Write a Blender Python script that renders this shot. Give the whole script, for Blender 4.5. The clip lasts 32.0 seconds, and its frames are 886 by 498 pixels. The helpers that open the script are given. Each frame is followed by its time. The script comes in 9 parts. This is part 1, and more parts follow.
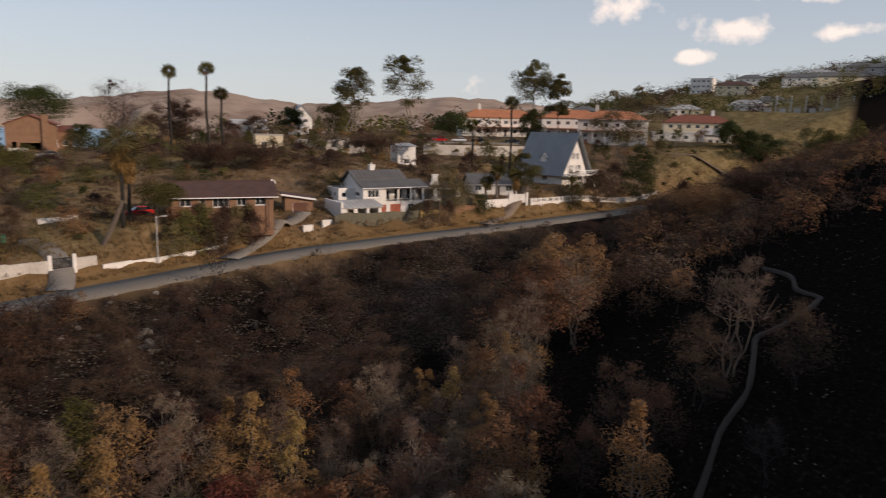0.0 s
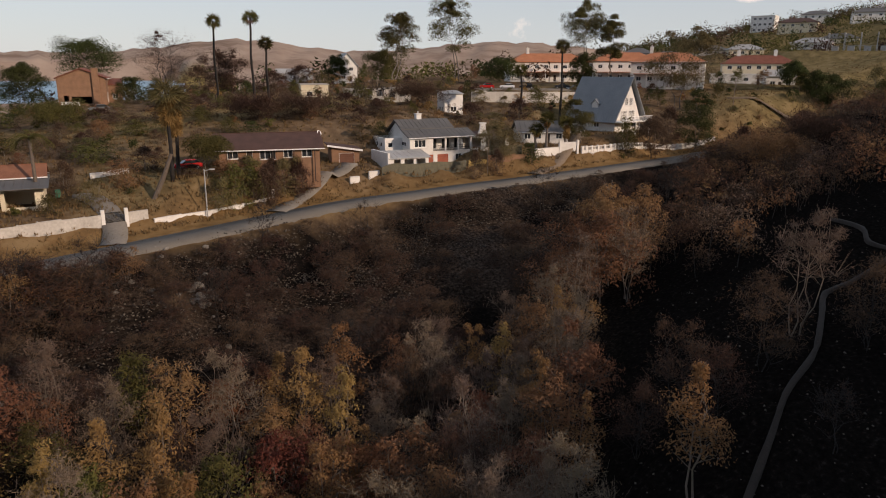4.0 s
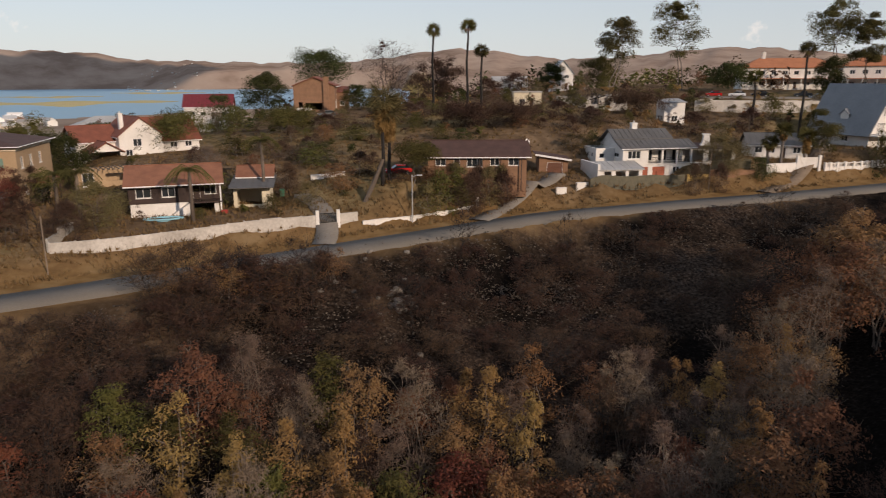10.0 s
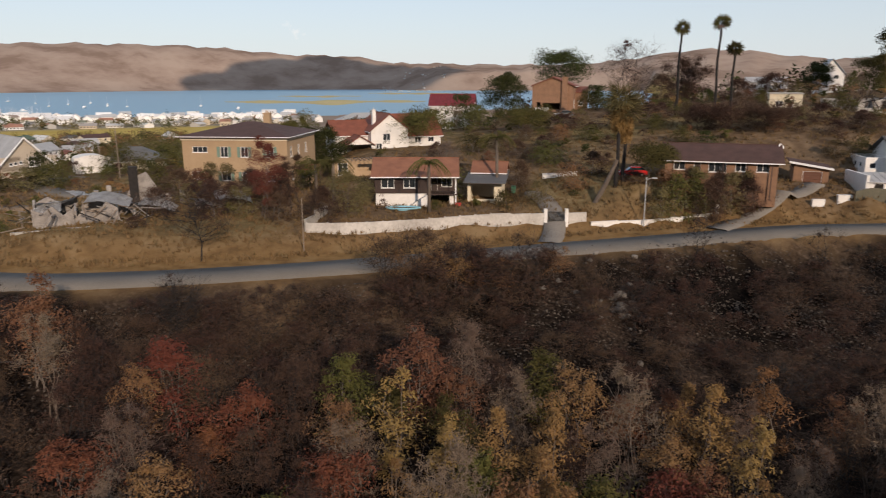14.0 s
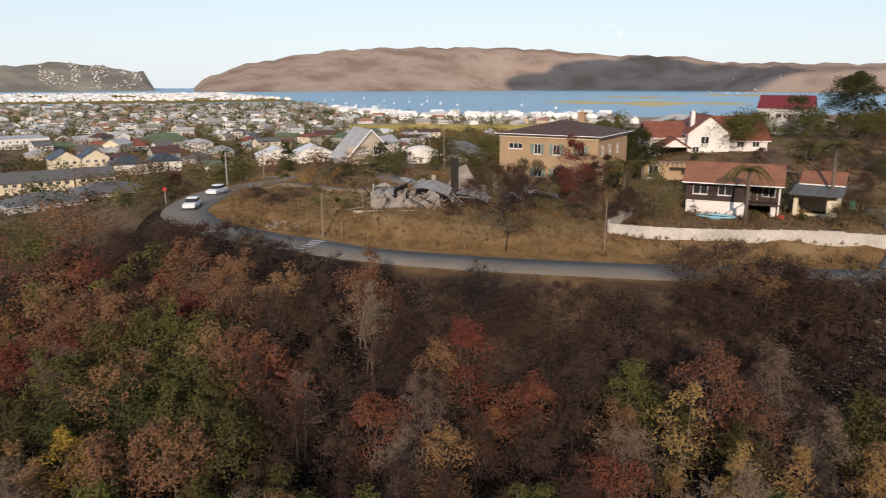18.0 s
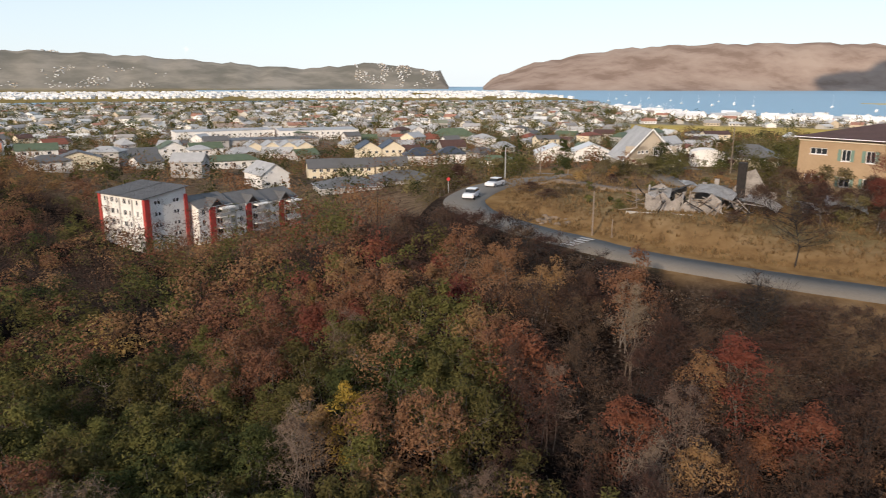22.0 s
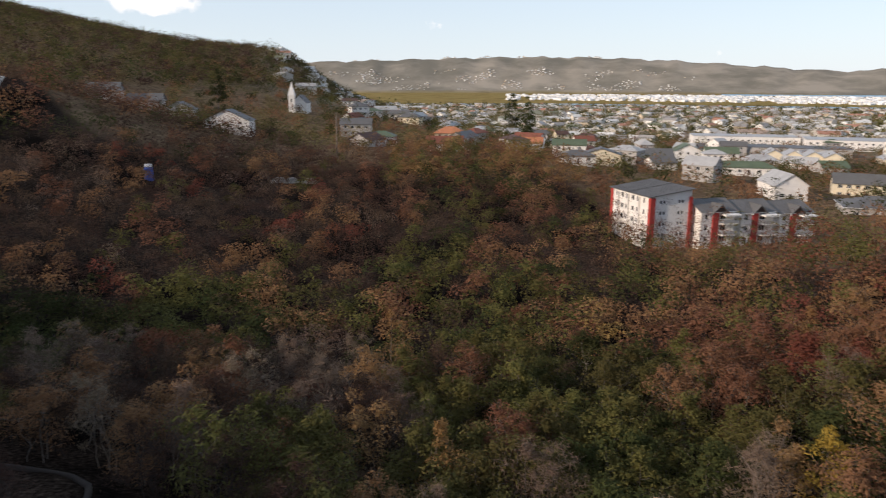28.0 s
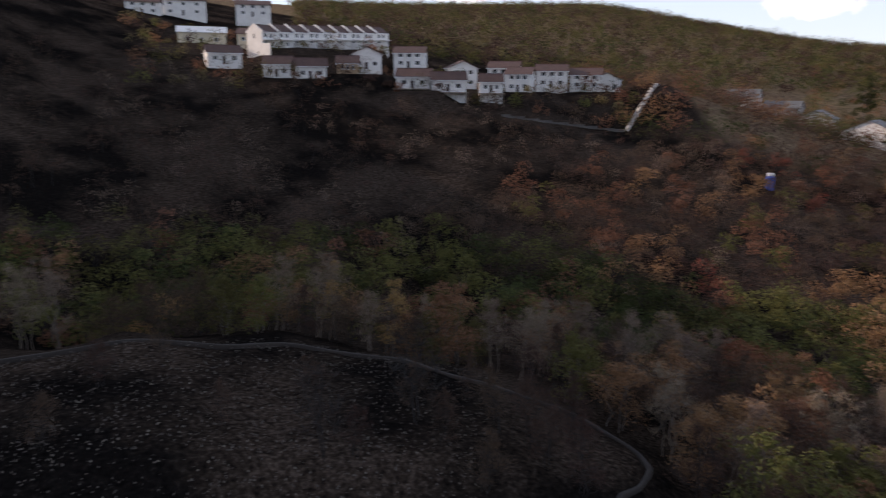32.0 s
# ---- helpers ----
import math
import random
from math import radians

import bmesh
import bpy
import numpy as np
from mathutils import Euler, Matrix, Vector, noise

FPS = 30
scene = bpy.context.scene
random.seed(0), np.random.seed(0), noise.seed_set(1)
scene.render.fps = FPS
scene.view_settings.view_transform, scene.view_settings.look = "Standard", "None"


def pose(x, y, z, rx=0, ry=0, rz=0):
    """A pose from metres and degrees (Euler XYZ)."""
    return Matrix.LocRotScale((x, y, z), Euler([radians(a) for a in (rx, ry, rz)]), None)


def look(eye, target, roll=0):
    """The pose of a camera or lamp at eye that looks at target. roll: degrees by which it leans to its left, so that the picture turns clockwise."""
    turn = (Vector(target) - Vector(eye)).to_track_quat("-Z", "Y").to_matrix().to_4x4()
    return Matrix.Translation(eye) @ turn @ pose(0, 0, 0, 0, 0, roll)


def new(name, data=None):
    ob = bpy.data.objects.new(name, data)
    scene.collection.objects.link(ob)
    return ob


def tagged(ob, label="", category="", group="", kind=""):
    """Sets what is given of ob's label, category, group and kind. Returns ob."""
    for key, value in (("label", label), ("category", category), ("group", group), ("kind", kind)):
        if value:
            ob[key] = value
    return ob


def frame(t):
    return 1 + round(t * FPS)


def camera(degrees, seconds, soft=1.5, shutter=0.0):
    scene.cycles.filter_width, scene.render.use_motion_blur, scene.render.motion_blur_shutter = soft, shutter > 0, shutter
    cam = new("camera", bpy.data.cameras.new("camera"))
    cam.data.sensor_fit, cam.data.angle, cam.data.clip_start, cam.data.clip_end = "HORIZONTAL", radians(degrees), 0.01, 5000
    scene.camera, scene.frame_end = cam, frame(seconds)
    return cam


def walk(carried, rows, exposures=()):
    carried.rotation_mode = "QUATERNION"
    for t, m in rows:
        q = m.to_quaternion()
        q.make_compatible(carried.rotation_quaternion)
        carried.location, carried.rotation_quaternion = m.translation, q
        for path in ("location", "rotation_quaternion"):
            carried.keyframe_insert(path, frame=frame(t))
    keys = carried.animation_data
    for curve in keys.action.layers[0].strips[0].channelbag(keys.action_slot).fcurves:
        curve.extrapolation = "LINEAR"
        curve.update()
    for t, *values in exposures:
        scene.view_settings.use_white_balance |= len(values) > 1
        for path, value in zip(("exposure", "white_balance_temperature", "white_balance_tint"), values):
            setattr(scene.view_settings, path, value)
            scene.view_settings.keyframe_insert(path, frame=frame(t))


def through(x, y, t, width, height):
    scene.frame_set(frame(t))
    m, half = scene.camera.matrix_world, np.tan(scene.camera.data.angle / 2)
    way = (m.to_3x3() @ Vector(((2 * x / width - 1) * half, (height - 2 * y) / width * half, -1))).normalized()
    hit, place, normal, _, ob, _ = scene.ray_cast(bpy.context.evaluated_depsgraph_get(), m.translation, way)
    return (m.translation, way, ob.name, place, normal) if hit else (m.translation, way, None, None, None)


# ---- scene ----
# The camera hovers about twenty metres over the road, drifts a few metres and pans to the left.
# Rows: seconds, x, y, z, tilt (90 is level), lean, turn to the left of +y in degrees.
cam = camera(64.2, 32.0, soft=1.05, shutter=0.5)
FLIGHT = [
    (0, -3.27, -5.21, 20.46, 80.00, 1.20, -35.50),
    (0.5, -3.27, -5.27, 20.47, 80.07, 1.02, -31.95),
    (1, -3.28, -5.37, 20.49, 80.12, 0.86, -31.59),
    (1.5, -3.28, -5.45, 20.50, 79.96, 0.70, -31.60),
    (2, -3.24, -5.41, 20.52, 79.13, 0.50, -31.60),
    (2.5, -3.14, -5.17, 20.54, 77.57, 0.38, -31.61),
    (3, -2.96, -4.70, 20.57, 76.18, 0.28, -31.64),
    (3.5, -2.75, -4.17, 20.60, 75.72, 0.19, -31.66),
    (5.5, -0.93, -0.70, 20.48, 76.25, -0.06, -31.88),
    (6, -0.58, -0.08, 20.45, 76.25, -0.14, -33.29),
    (6.5, -0.42, 0.17, 20.42, 76.34, -0.23, -33.30),
    (7, -0.33, 0.25, 20.40, 76.30, -0.27, -31.08),
    (7.5, -0.26, 0.28, 20.38, 76.35, -0.20, -27.35),
    (8, -0.22, 0.28, 20.38, 76.37, -0.17, -24.36),
    (8.5, -0.21, 0.25, 20.38, 76.40, -0.18, -22.13),
    (9, -0.21, 0.20, 20.40, 76.40, -0.16, -20.11),
    (9.5, -0.20, 0.15, 20.41, 76.40, -0.14, -17.36),
    (10, -0.19, 0.11, 20.41, 76.38, -0.14, -14.63),
    (10.5, -0.18, 0.10, 20.39, 76.41, -0.10, -12.38),
    (11, -0.15, 0.08, 20.34, 76.42, -0.14, -10.22),
    (11.5, -0.11, 0.07, 20.28, 76.43, -0.16, -7.92),
    (12, -0.09, 0.06, 20.24, 76.45, -0.12, -5.38),
    (12.5, -0.07, 0.04, 20.19, 76.48, -0.14, -2.68),
    (13, -0.05, 0.03, 20.12, 76.51, -0.09, 0.00),
    (13.5, -0.02, 0.01, 20.06, 76.51, -0.13, 1.36),
    (14, -0.01, 0.01, 20.02, 76.55, -0.08, 4.15),
    (14.5, -0.00, 0.00, 20.00, 76.54, -0.01, 7.25),
    (16.5, 0.06, -0.02, 19.97, 76.57, 0.02, 19.61),
    (17, 0.14, -0.06, 19.94, 76.61, -0.01, 22.76),
    (17.5, 0.21, -0.10, 19.91, 76.63, 0.01, 25.86),
    (18, 0.26, -0.13, 19.88, 76.62, -0.01, 28.96),
    (18.5, 0.28, -0.13, 19.85, 76.63, -0.03, 31.90),
    (19, 0.31, -0.14, 19.82, 76.61, -0.09, 34.62),
    (19.5, 0.33, -0.14, 19.78, 76.60, -0.10, 37.29),
    (20, 0.35, -0.14, 19.75, 76.58, -0.07, 39.83),
    (20.5, 0.38, -0.15, 19.73, 76.56, -0.03, 42.56),
    (21, 0.42, -0.16, 19.71, 76.55, -0.05, 45.35),
    (21.5, 0.47, -0.17, 19.68, 76.55, -0.03, 48.23),
    (22, 0.50, -0.17, 19.66, 76.53, 0.02, 51.13),
    (22.5, 0.52, -0.15, 19.63, 76.53, 0.01, 54.09),
    (23, 0.56, -0.10, 19.59, 76.55, 0.08, 57.15),
    (23.5, 0.59, -0.05, 19.55, 76.57, 0.04, 60.30),
    (24, 0.60, -0.02, 19.52, 76.62, 0.07, 63.44),
    (24.5, 0.59, 0.01, 19.50, 76.65, 0.07, 66.51),
    (26.5, 0.48, 0.15, 19.45, 76.75, 0.08, 79.06),
    (27, 0.45, 0.20, 19.47, 76.75, 0.09, 82.70),
    (27.5, 0.43, 0.26, 19.49, 76.75, 0.14, 86.77),
    (28, 0.41, 0.30, 19.50, 76.76, 0.18, 91.05),
    (28.5, 0.40, 0.33, 19.53, 76.76, 0.27, 95.38),
    (29, 0.39, 0.36, 19.57, 76.81, 0.27, 99.76),
    (29.5, 0.38, 0.39, 19.61, 76.81, 0.34, 104.23),
    (30, 0.34, 0.41, 19.64, 76.83, 0.37, 109.19),
    (30.5, 0.26, 0.40, 19.67, 76.89, 0.42, 116.39),
    (31, 0.11, 0.37, 19.70, 76.90, 0.60, 124.68),
    (31.5, -0.04, 0.34, 19.73, 76.86, 0.84, 131.64),
    (32, -0.12, 0.32, 19.75, 76.97, 0.50, 138.69),
]
EXPOSURE = [(0.0, -0.1, 7200, 22), (6.0, -0.05, 7400, 22), (13.0, 0.05, 7000, 19), (19.0, 0.36, 6800, 17), (24.0, 0.5, 6800, 15), (28.0, 0.4, 6800, 18), (30.0, 0.42, 6800, 22), (32.0, 0.62, 6800, 25)]


def flown(x, y, z, tilt, lean, turn):
    return Matrix.Translation((x, y, z)) @ Euler((0, 0, radians(turn))).to_matrix().to_4x4() @ Euler((radians(tilt), 0, 0)).to_matrix().to_4x4() @ Euler((0, 0, radians(lean))).to_matrix().to_4x4()


walk(cam, [(row[0], flown(*row[1:])) for row in FLIGHT], EXPOSURE)

# ---- light ----
SUN_AZ, SUN_EL = 205.0, 21.0
world = bpy.data.worlds.new("world")
scene.world = world
world.use_nodes = True
wn, wl = world.node_tree.nodes, world.node_tree.links
wn.clear()
w_out, w_bg, w_sky = wn.new("ShaderNodeOutputWorld"), wn.new("ShaderNodeBackground"), wn.new("ShaderNodeTexSky")
w_sky.sky_type, w_sky.sun_disc = "NISHITA", False
w_sky.sun_elevation, w_sky.sun_rotation = radians(SUN_EL), radians(-SUN_AZ) % (2 * math.pi)
w_sky.air_density, w_sky.dust_density, w_sky.ozone_density = 1.0, 0.1, 2.6
w_bg.inputs["Strength"].default_value = 0.12


def wnode(kind, **sockets):
    n = wn.new(kind)
    for key, value in sockets.items():
        n.inputs[key.replace("_", " ")].default_value = value
    return n


# clouds: thin streaks high up and a few heaped ones, all over the sky, from noise in the sky's directions
w_co = wn.new("ShaderNodeTexCoord")
w_map = wnode("ShaderNodeMapping", Scale=(1.2, 1.2, 7.0), Location=(3.1, 0.4, 0.2))
w_wisp = wnode("ShaderNodeTexNoise", Scale=2.2, Detail=6.0, Roughness=0.55)
w_wr = wnode("ShaderNodeMapRange", From_Min=0.5, From_Max=0.78, To_Min=0.42, To_Max=0.8)
w_heap = wnode("ShaderNodeTexNoise", Scale=17.0, Detail=8.0, Roughness=0.58)
w_sum = None
# heaped clouds: bearing, elevation, half width and half height in degrees
for c_az, c_el, c_w, c_h in ((-48.3, 9.0, 3.6, 1.7), (-56.5, 7.4, 3.4, 1.6), (-60.5, 9.8, 4.5, 1.3), (-54.2, 5.3, 2.2, 0.7), (-64.0, 6.8, 2.6, 0.9), (112.5, 5.6, 4.2, 1.2), (139.0, 7.0, 4.0, 1.2), (-90, 12, 9, 3), (-120, 10, 8, 3), (170, 14, 9, 3)):
    e, a = radians(c_el), radians(c_az)
    ahead = Vector((-math.sin(a) * math.cos(e), math.cos(a) * math.cos(e), math.sin(e)))
    right = Vector((math.cos(a), math.sin(a), 0))
    up = right.cross(ahead)
    dots = []
    for axis, size in ((right, radians(c_w)), (up, radians(c_h)), (ahead, 0.5)):
        dot = wn.new("ShaderNodeVectorMath")
        dot.operation = "DOT_PRODUCT"
        dot.inputs[1].default_value = axis / size
        wl.new(w_co.outputs["Generated"], dot.inputs[0])
        dots.append((dot, axis.dot(ahead) / size))
    comb, off, size = wn.new("ShaderNodeCombineXYZ"), wn.new("ShaderNodeVectorMath"), wn.new("ShaderNodeVectorMath")
    off.operation, size.operation = "SUBTRACT", "LENGTH"
    off.inputs[1].default_value = [k for _, k in dots]
    for k, (dot, _) in enumerate(dots):
        wl.new(dot.outputs["Value"], comb.inputs[k])
    near = wnode("ShaderNodeMapRange", From_Min=1.25, From_Max=0.0, To_Min=0.0, To_Max=1.0)
    wl.new(comb.outputs[0], off.inputs[0])
    wl.new(off.outputs[0], size.inputs[0])
    wl.new(size.outputs["Value"], near.inputs[0])
    if w_sum is None:
        w_sum = near.outputs[0]
    else:
        most = wn.new("ShaderNodeMath")
        most.operation = "MAXIMUM"
        wl.new(w_sum, most.inputs[0])
        wl.new(near.outputs[0], most.inputs[1])
        w_sum = most.outputs[0]
w_puff = wn.new("ShaderNodeMath")
w_puff.operation = "MULTIPLY_ADD"
w_puff.inputs[1].default_value = 2.3
wl.new(w_heap.outputs[0], w_puff.inputs[0])
wl.new(w_sum, w_puff.inputs[2])
w_hr = wnode("ShaderNodeMapRange", From_Min=1.58, From_Max=1.95, To_Min=0.0, To_Max=0.9)
wl.new(w_puff.outputs[0], w_hr.inputs[0])
w_mix1, w_mix2 = wn.new("ShaderNodeMix"), wn.new("ShaderNodeMix")
w_mix1.data_type = w_mix2.data_type = "RGBA"
w_mix1.inputs[7].default_value = (4.55, 5.5, 6.2, 1)
w_xyz, w_low, w_haze = wn.new("ShaderNodeSeparateXYZ"), wnode("ShaderNodeMapRange", From_Min=0.0, From_Max=0.24, To_Min=0.86, To_Max=0.42), wn.new("ShaderNodeMath")
w_haze.operation = "MAXIMUM"
w_mix2.inputs[7].default_value = (9.0, 8.6, 8.0, 1)
for a, b in ((w_co.outputs["Generated"], w_map.inputs["Vector"]), (w_map.outputs[0], w_wisp.inputs["Vector"]), (w_wisp.outputs[0], w_wr.inputs[0]),
             (w_co.outputs["Generated"], w_heap.inputs["Vector"]),
             (w_sky.outputs[0], w_mix1.inputs[6]), (w_co.outputs["Generated"], w_xyz.inputs[0]), (w_xyz.outputs[2], w_low.inputs[0]), (w_low.outputs[0], w_haze.inputs[0]), (w_wr.outputs[0], w_haze.inputs[1]), (w_haze.outputs[0], w_mix1.inputs[0]), (w_mix1.outputs[2], w_mix2.inputs[6]), (w_hr.outputs[0], w_mix2.inputs[0]),
             (w_mix2.outputs[2], w_bg.inputs["Color"]), (w_bg.outputs[0], w_out.inputs[0])):
    wl.new(a, b)


def polar(az, d, z=0.0):
    """The place at a bearing (degrees to the left of +y) and a distance from the standpoint over the valley."""
    return Vector((-d * math.sin(radians(az)), d * math.cos(radians(az)), z))


sun = new("sun", bpy.data.lights.new("sun", "SUN"))
sun.data.energy, sun.data.angle, sun.data.color = 3.2, radians(0.55), (1.0, 0.86, 0.68)
sun.matrix_world = look(polar(SUN_AZ, 300 * math.cos(radians(SUN_EL)), 300 * math.sin(radians(SUN_EL))), (0, 0, 0))


# ---- materials ----
MATS = {}


def material(name, colours, rough=0.8, metal=0.0, scale=1.0, bump=0.2, fine=9.0, vary=0.0, space="Object", stops=(0.3, 0.7)):
    """Two or three colours mixed by noise at two scales, with fine relief; vary shifts the brightness from object to object."""
    if name in MATS:
        return MATS[name]
    m = bpy.data.materials.new(name)
    m.use_nodes = True
    n, l = m.node_tree.nodes, m.node_tree.links
    p = n["Principled BSDF"]
    co = n.new("ShaderNodeTexCoord")
    big, small = n.new("ShaderNodeTexNoise"), n.new("ShaderNodeTexNoise")
    big.inputs["Scale"].default_value, big.inputs["Detail"].default_value = scale, 4
    small.inputs["Scale"].default_value, small.inputs["Detail"].default_value = scale * fine, 5
    ramp = n.new("ShaderNodeValToRGB")
    els = ramp.color_ramp.elements
    els[0].position, els[1].position = stops
    els[0].color, els[1].color = (*colours[0], 1), (*colours[-1], 1)
    for i, c in enumerate(colours[1:-1]):
        e = els.new(stops[0] + (stops[1] - stops[0]) * (i + 1) / (len(colours) - 1))
        e.color = (*c, 1)
    mix = n.new("ShaderNodeMath")
    mix.operation = "MULTIPLY_ADD"
    mix.inputs[1].default_value = 0.45
    half = n.new("ShaderNodeMath")
    half.operation = "MULTIPLY"
    half.inputs[1].default_value = 0.55
    for tex in (big, small):
        l.new(co.outputs[space], tex.inputs["Vector"])
    l.new(big.outputs[0], half.inputs[0])
    l.new(small.outputs[0], mix.inputs[0])
    l.new(half.outputs[0], mix.inputs[2])
    l.new(mix.outputs[0], ramp.inputs[0])
    last = ramp.outputs[0]
    if vary:
        info, hsv, mr = n.new("ShaderNodeObjectInfo"), n.new("ShaderNodeHueSaturation"), n.new("ShaderNodeMapRange")
        mr.inputs[3].default_value, mr.inputs[4].default_value = 1 - vary, 1 + vary
        l.new(info.outputs["Random"], mr.inputs[0])
        l.new(mr.outputs[0], hsv.inputs["Value"])
        l.new(last, hsv.inputs["Color"])
        last = hsv.outputs[0]
    l.new(last, p.inputs["Base Color"])
    p.inputs["Roughness"].default_value, p.inputs["Metallic"].default_value = rough, metal
    if bump:
        b = n.new("ShaderNodeBump")
        b.inputs["Strength"].default_value, b.inputs["Distance"].default_value = bump, 0.05
        l.new(small.outputs[0], b.inputs["Height"])
        l.new(b.outputs[0], p.inputs["Normal"])
    MATS[name] = m
    return m


def leaves(name, colours, through=0.3, hue=0.018):
    """Foliage: a colour for every clump, shifted from tree to tree, with some light coming through."""
    if name in MATS:
        return MATS[name]
    m = bpy.data.materials.new(name)
    m.use_nodes = True
    n, l = m.node_tree.nodes, m.node_tree.links
    p = n["Principled BSDF"]
    geo, info, ramp = n.new("ShaderNodeNewGeometry"), n.new("ShaderNodeObjectInfo"), n.new("ShaderNodeValToRGB")
    els = ramp.color_ramp.elements
    mean = [sum(c[k] for c in colours) / len(colours) for k in range(3)]
    colours = [tuple(0.6 * a + 0.4 * b for a, b in zip(c, mean)) for c in colours]
    els[0].color, els[1].color = (*colours[0], 1), (*colours[-1], 1)
    for i, c in enumerate(colours[1:-1]):
        els.new((i + 1) / (len(colours) - 1)).color = (*c, 1)
    hsv, m1, m2 = n.new("ShaderNodeHueSaturation"), n.new("ShaderNodeMapRange"), n.new("ShaderNodeMapRange")
    m1.inputs[3].default_value, m1.inputs[4].default_value = 0.5 - hue, 0.5 + hue
    m2.inputs[3].default_value, m2.inputs[4].default_value = 0.75, 1.2
    l.new(geo.outputs["Random Per Island"], ramp.inputs[0])
    l.new(info.outputs["Random"], m1.inputs[0])
    l.new(info.outputs["Random"], m2.inputs[0])
    l.new(ramp.outputs[0], hsv.inputs["Color"])
    l.new(m1.outputs[0], hsv.inputs["Hue"])
    l.new(m2.outputs[0], hsv.inputs["Value"])
    l.new(hsv.outputs[0], p.inputs["Base Color"])
    p.inputs["Roughness"].default_value = 0.85
    p.inputs["Specular IOR Level"].default_value = 0.1
    tr, add, out = n.new("ShaderNodeBsdfTranslucent"), n.new("ShaderNodeMixShader"), n["Material Output"]
    l.new(hsv.outputs[0], tr.inputs["Color"])
    add.inputs[0].default_value = through
    l.new(p.outputs[0], add.inputs[1])
    l.new(tr.outputs[0], add.inputs[2])
    l.new(add.outputs[0], out.inputs["Surface"])
    MATS[name] = m
    return m


def glass(name="window_glass"):
    if name in MATS:
        return MATS[name]
    m = bpy.data.materials.new(name)
    m.use_nodes = True
    p = m.node_tree.nodes["Principled BSDF"]
    p.inputs["Base Color"].default_value = (0.03, 0.035, 0.04, 1)
    p.inputs["Roughness"].default_value = 0.06
    p.inputs["IOR"].default_value = 1.5
    MATS[name] = m
    return m


WHITE = material("white_painted_plaster", [(0.62, 0.6, 0.57), (0.82, 0.8, 0.77)], 0.85, scale=0.5, bump=0.1)
CREAM = material("cream_plaster", [(0.6, 0.52, 0.38), (0.74, 0.66, 0.5)], 0.85, scale=0.5, bump=0.1)
TAN = material("ochre_plaster", [(0.33, 0.225, 0.135), (0.43, 0.305, 0.185)], 0.88, scale=0.4, bump=0.1)
GREYWALL = material("grey_plaster", [(0.3, 0.29, 0.28), (0.45, 0.43, 0.41)], 0.88, scale=0.5)
RED_WALL = material("red_plaster", [(0.32, 0.03, 0.025), (0.42, 0.05, 0.04)], 0.8, scale=0.5, bump=0.1)
DARKWOOD = material("dark_timber", [(0.025, 0.015, 0.013), (0.06, 0.035, 0.028)], 0.7, scale=1.5)
BRICK = material("face_brick", [(0.18, 0.1, 0.06), (0.3, 0.165, 0.098)], 0.85, scale=1.2, fine=14)
CONCRETE = material("weathered_concrete", [(0.28, 0.26, 0.23), (0.5, 0.47, 0.43)], 0.9, scale=0.6, bump=0.3)
LIMEWALL = material("limewashed_wall", [(0.33, 0.305, 0.275), (0.62, 0.59, 0.55)], 0.9, scale=0.35, bump=0.3)
GREYTIN = material("grey_sheet_roof", [(0.085, 0.083, 0.082), (0.13, 0.127, 0.125)], 0.6, metal=0.05, scale=0.4, bump=0.05)
LIGHTTIN = material("pale_sheet_roof", [(0.3, 0.3, 0.3), (0.46, 0.46, 0.455)], 0.6, metal=0.05, scale=0.4, bump=0.05)
BROWNROOF = material("brown_tile_roof", [(0.05, 0.025, 0.02), (0.1, 0.05, 0.04)], 0.8, scale=0.8, fine=12, bump=0.4)
REDROOF = material("terracotta_tile_roof", [(0.13, 0.04, 0.025), (0.26, 0.085, 0.05)], 0.8, scale=0.8, fine=12, bump=0.4)
RUSTROOF = material("weathered_tile_roof", [(0.17, 0.07, 0.042), (0.3, 0.13, 0.075)], 0.85, scale=0.8, fine=12, bump=0.4)
STONEWALL = material("sand_grey_plaster", [(0.36, 0.31, 0.25), (0.47, 0.41, 0.33)], 0.88, scale=0.5)
BLUETIN = material("blue_grey_sheet_roof", [(0.17, 0.185, 0.2), (0.24, 0.255, 0.27)], 0.55, metal=0.05, scale=0.4, bump=0.05)
ORANGEROOF = material("orange_tile_roof", [(0.34, 0.12, 0.055), (0.5, 0.2, 0.095)], 0.8, scale=0.5, fine=12, bump=0.4)
WHITEPAINT = material("white_paint", [(0.72, 0.72, 0.72), (0.84, 0.84, 0.84)], 0.5, bump=0)
BLACKMETAL = material("black_metal", [(0.012, 0.012, 0.013), (0.03, 0.03, 0.03)], 0.5, metal=0.6, bump=0)
GARAGE_RED = material("terracotta_garage_door", [(0.3, 0.07, 0.035), (0.38, 0.1, 0.05)], 0.6, bump=0.05)
GARAGE_BROWN = material("brown_garage_door", [(0.12, 0.05, 0.03), (0.17, 0.07, 0.04)], 0.6, bump=0.05)
ASPHALT = material("worn_asphalt", [(0.12, 0.106, 0.09), (0.185, 0.165, 0.14)], 0.9, scale=0.15, fine=30, bump=0.2)
GLASS = glass()
BARK = material("grey_bark", [(0.09, 0.075, 0.065), (0.2, 0.17, 0.15)], 0.9, scale=3, bump=0.4, vary=0.25)
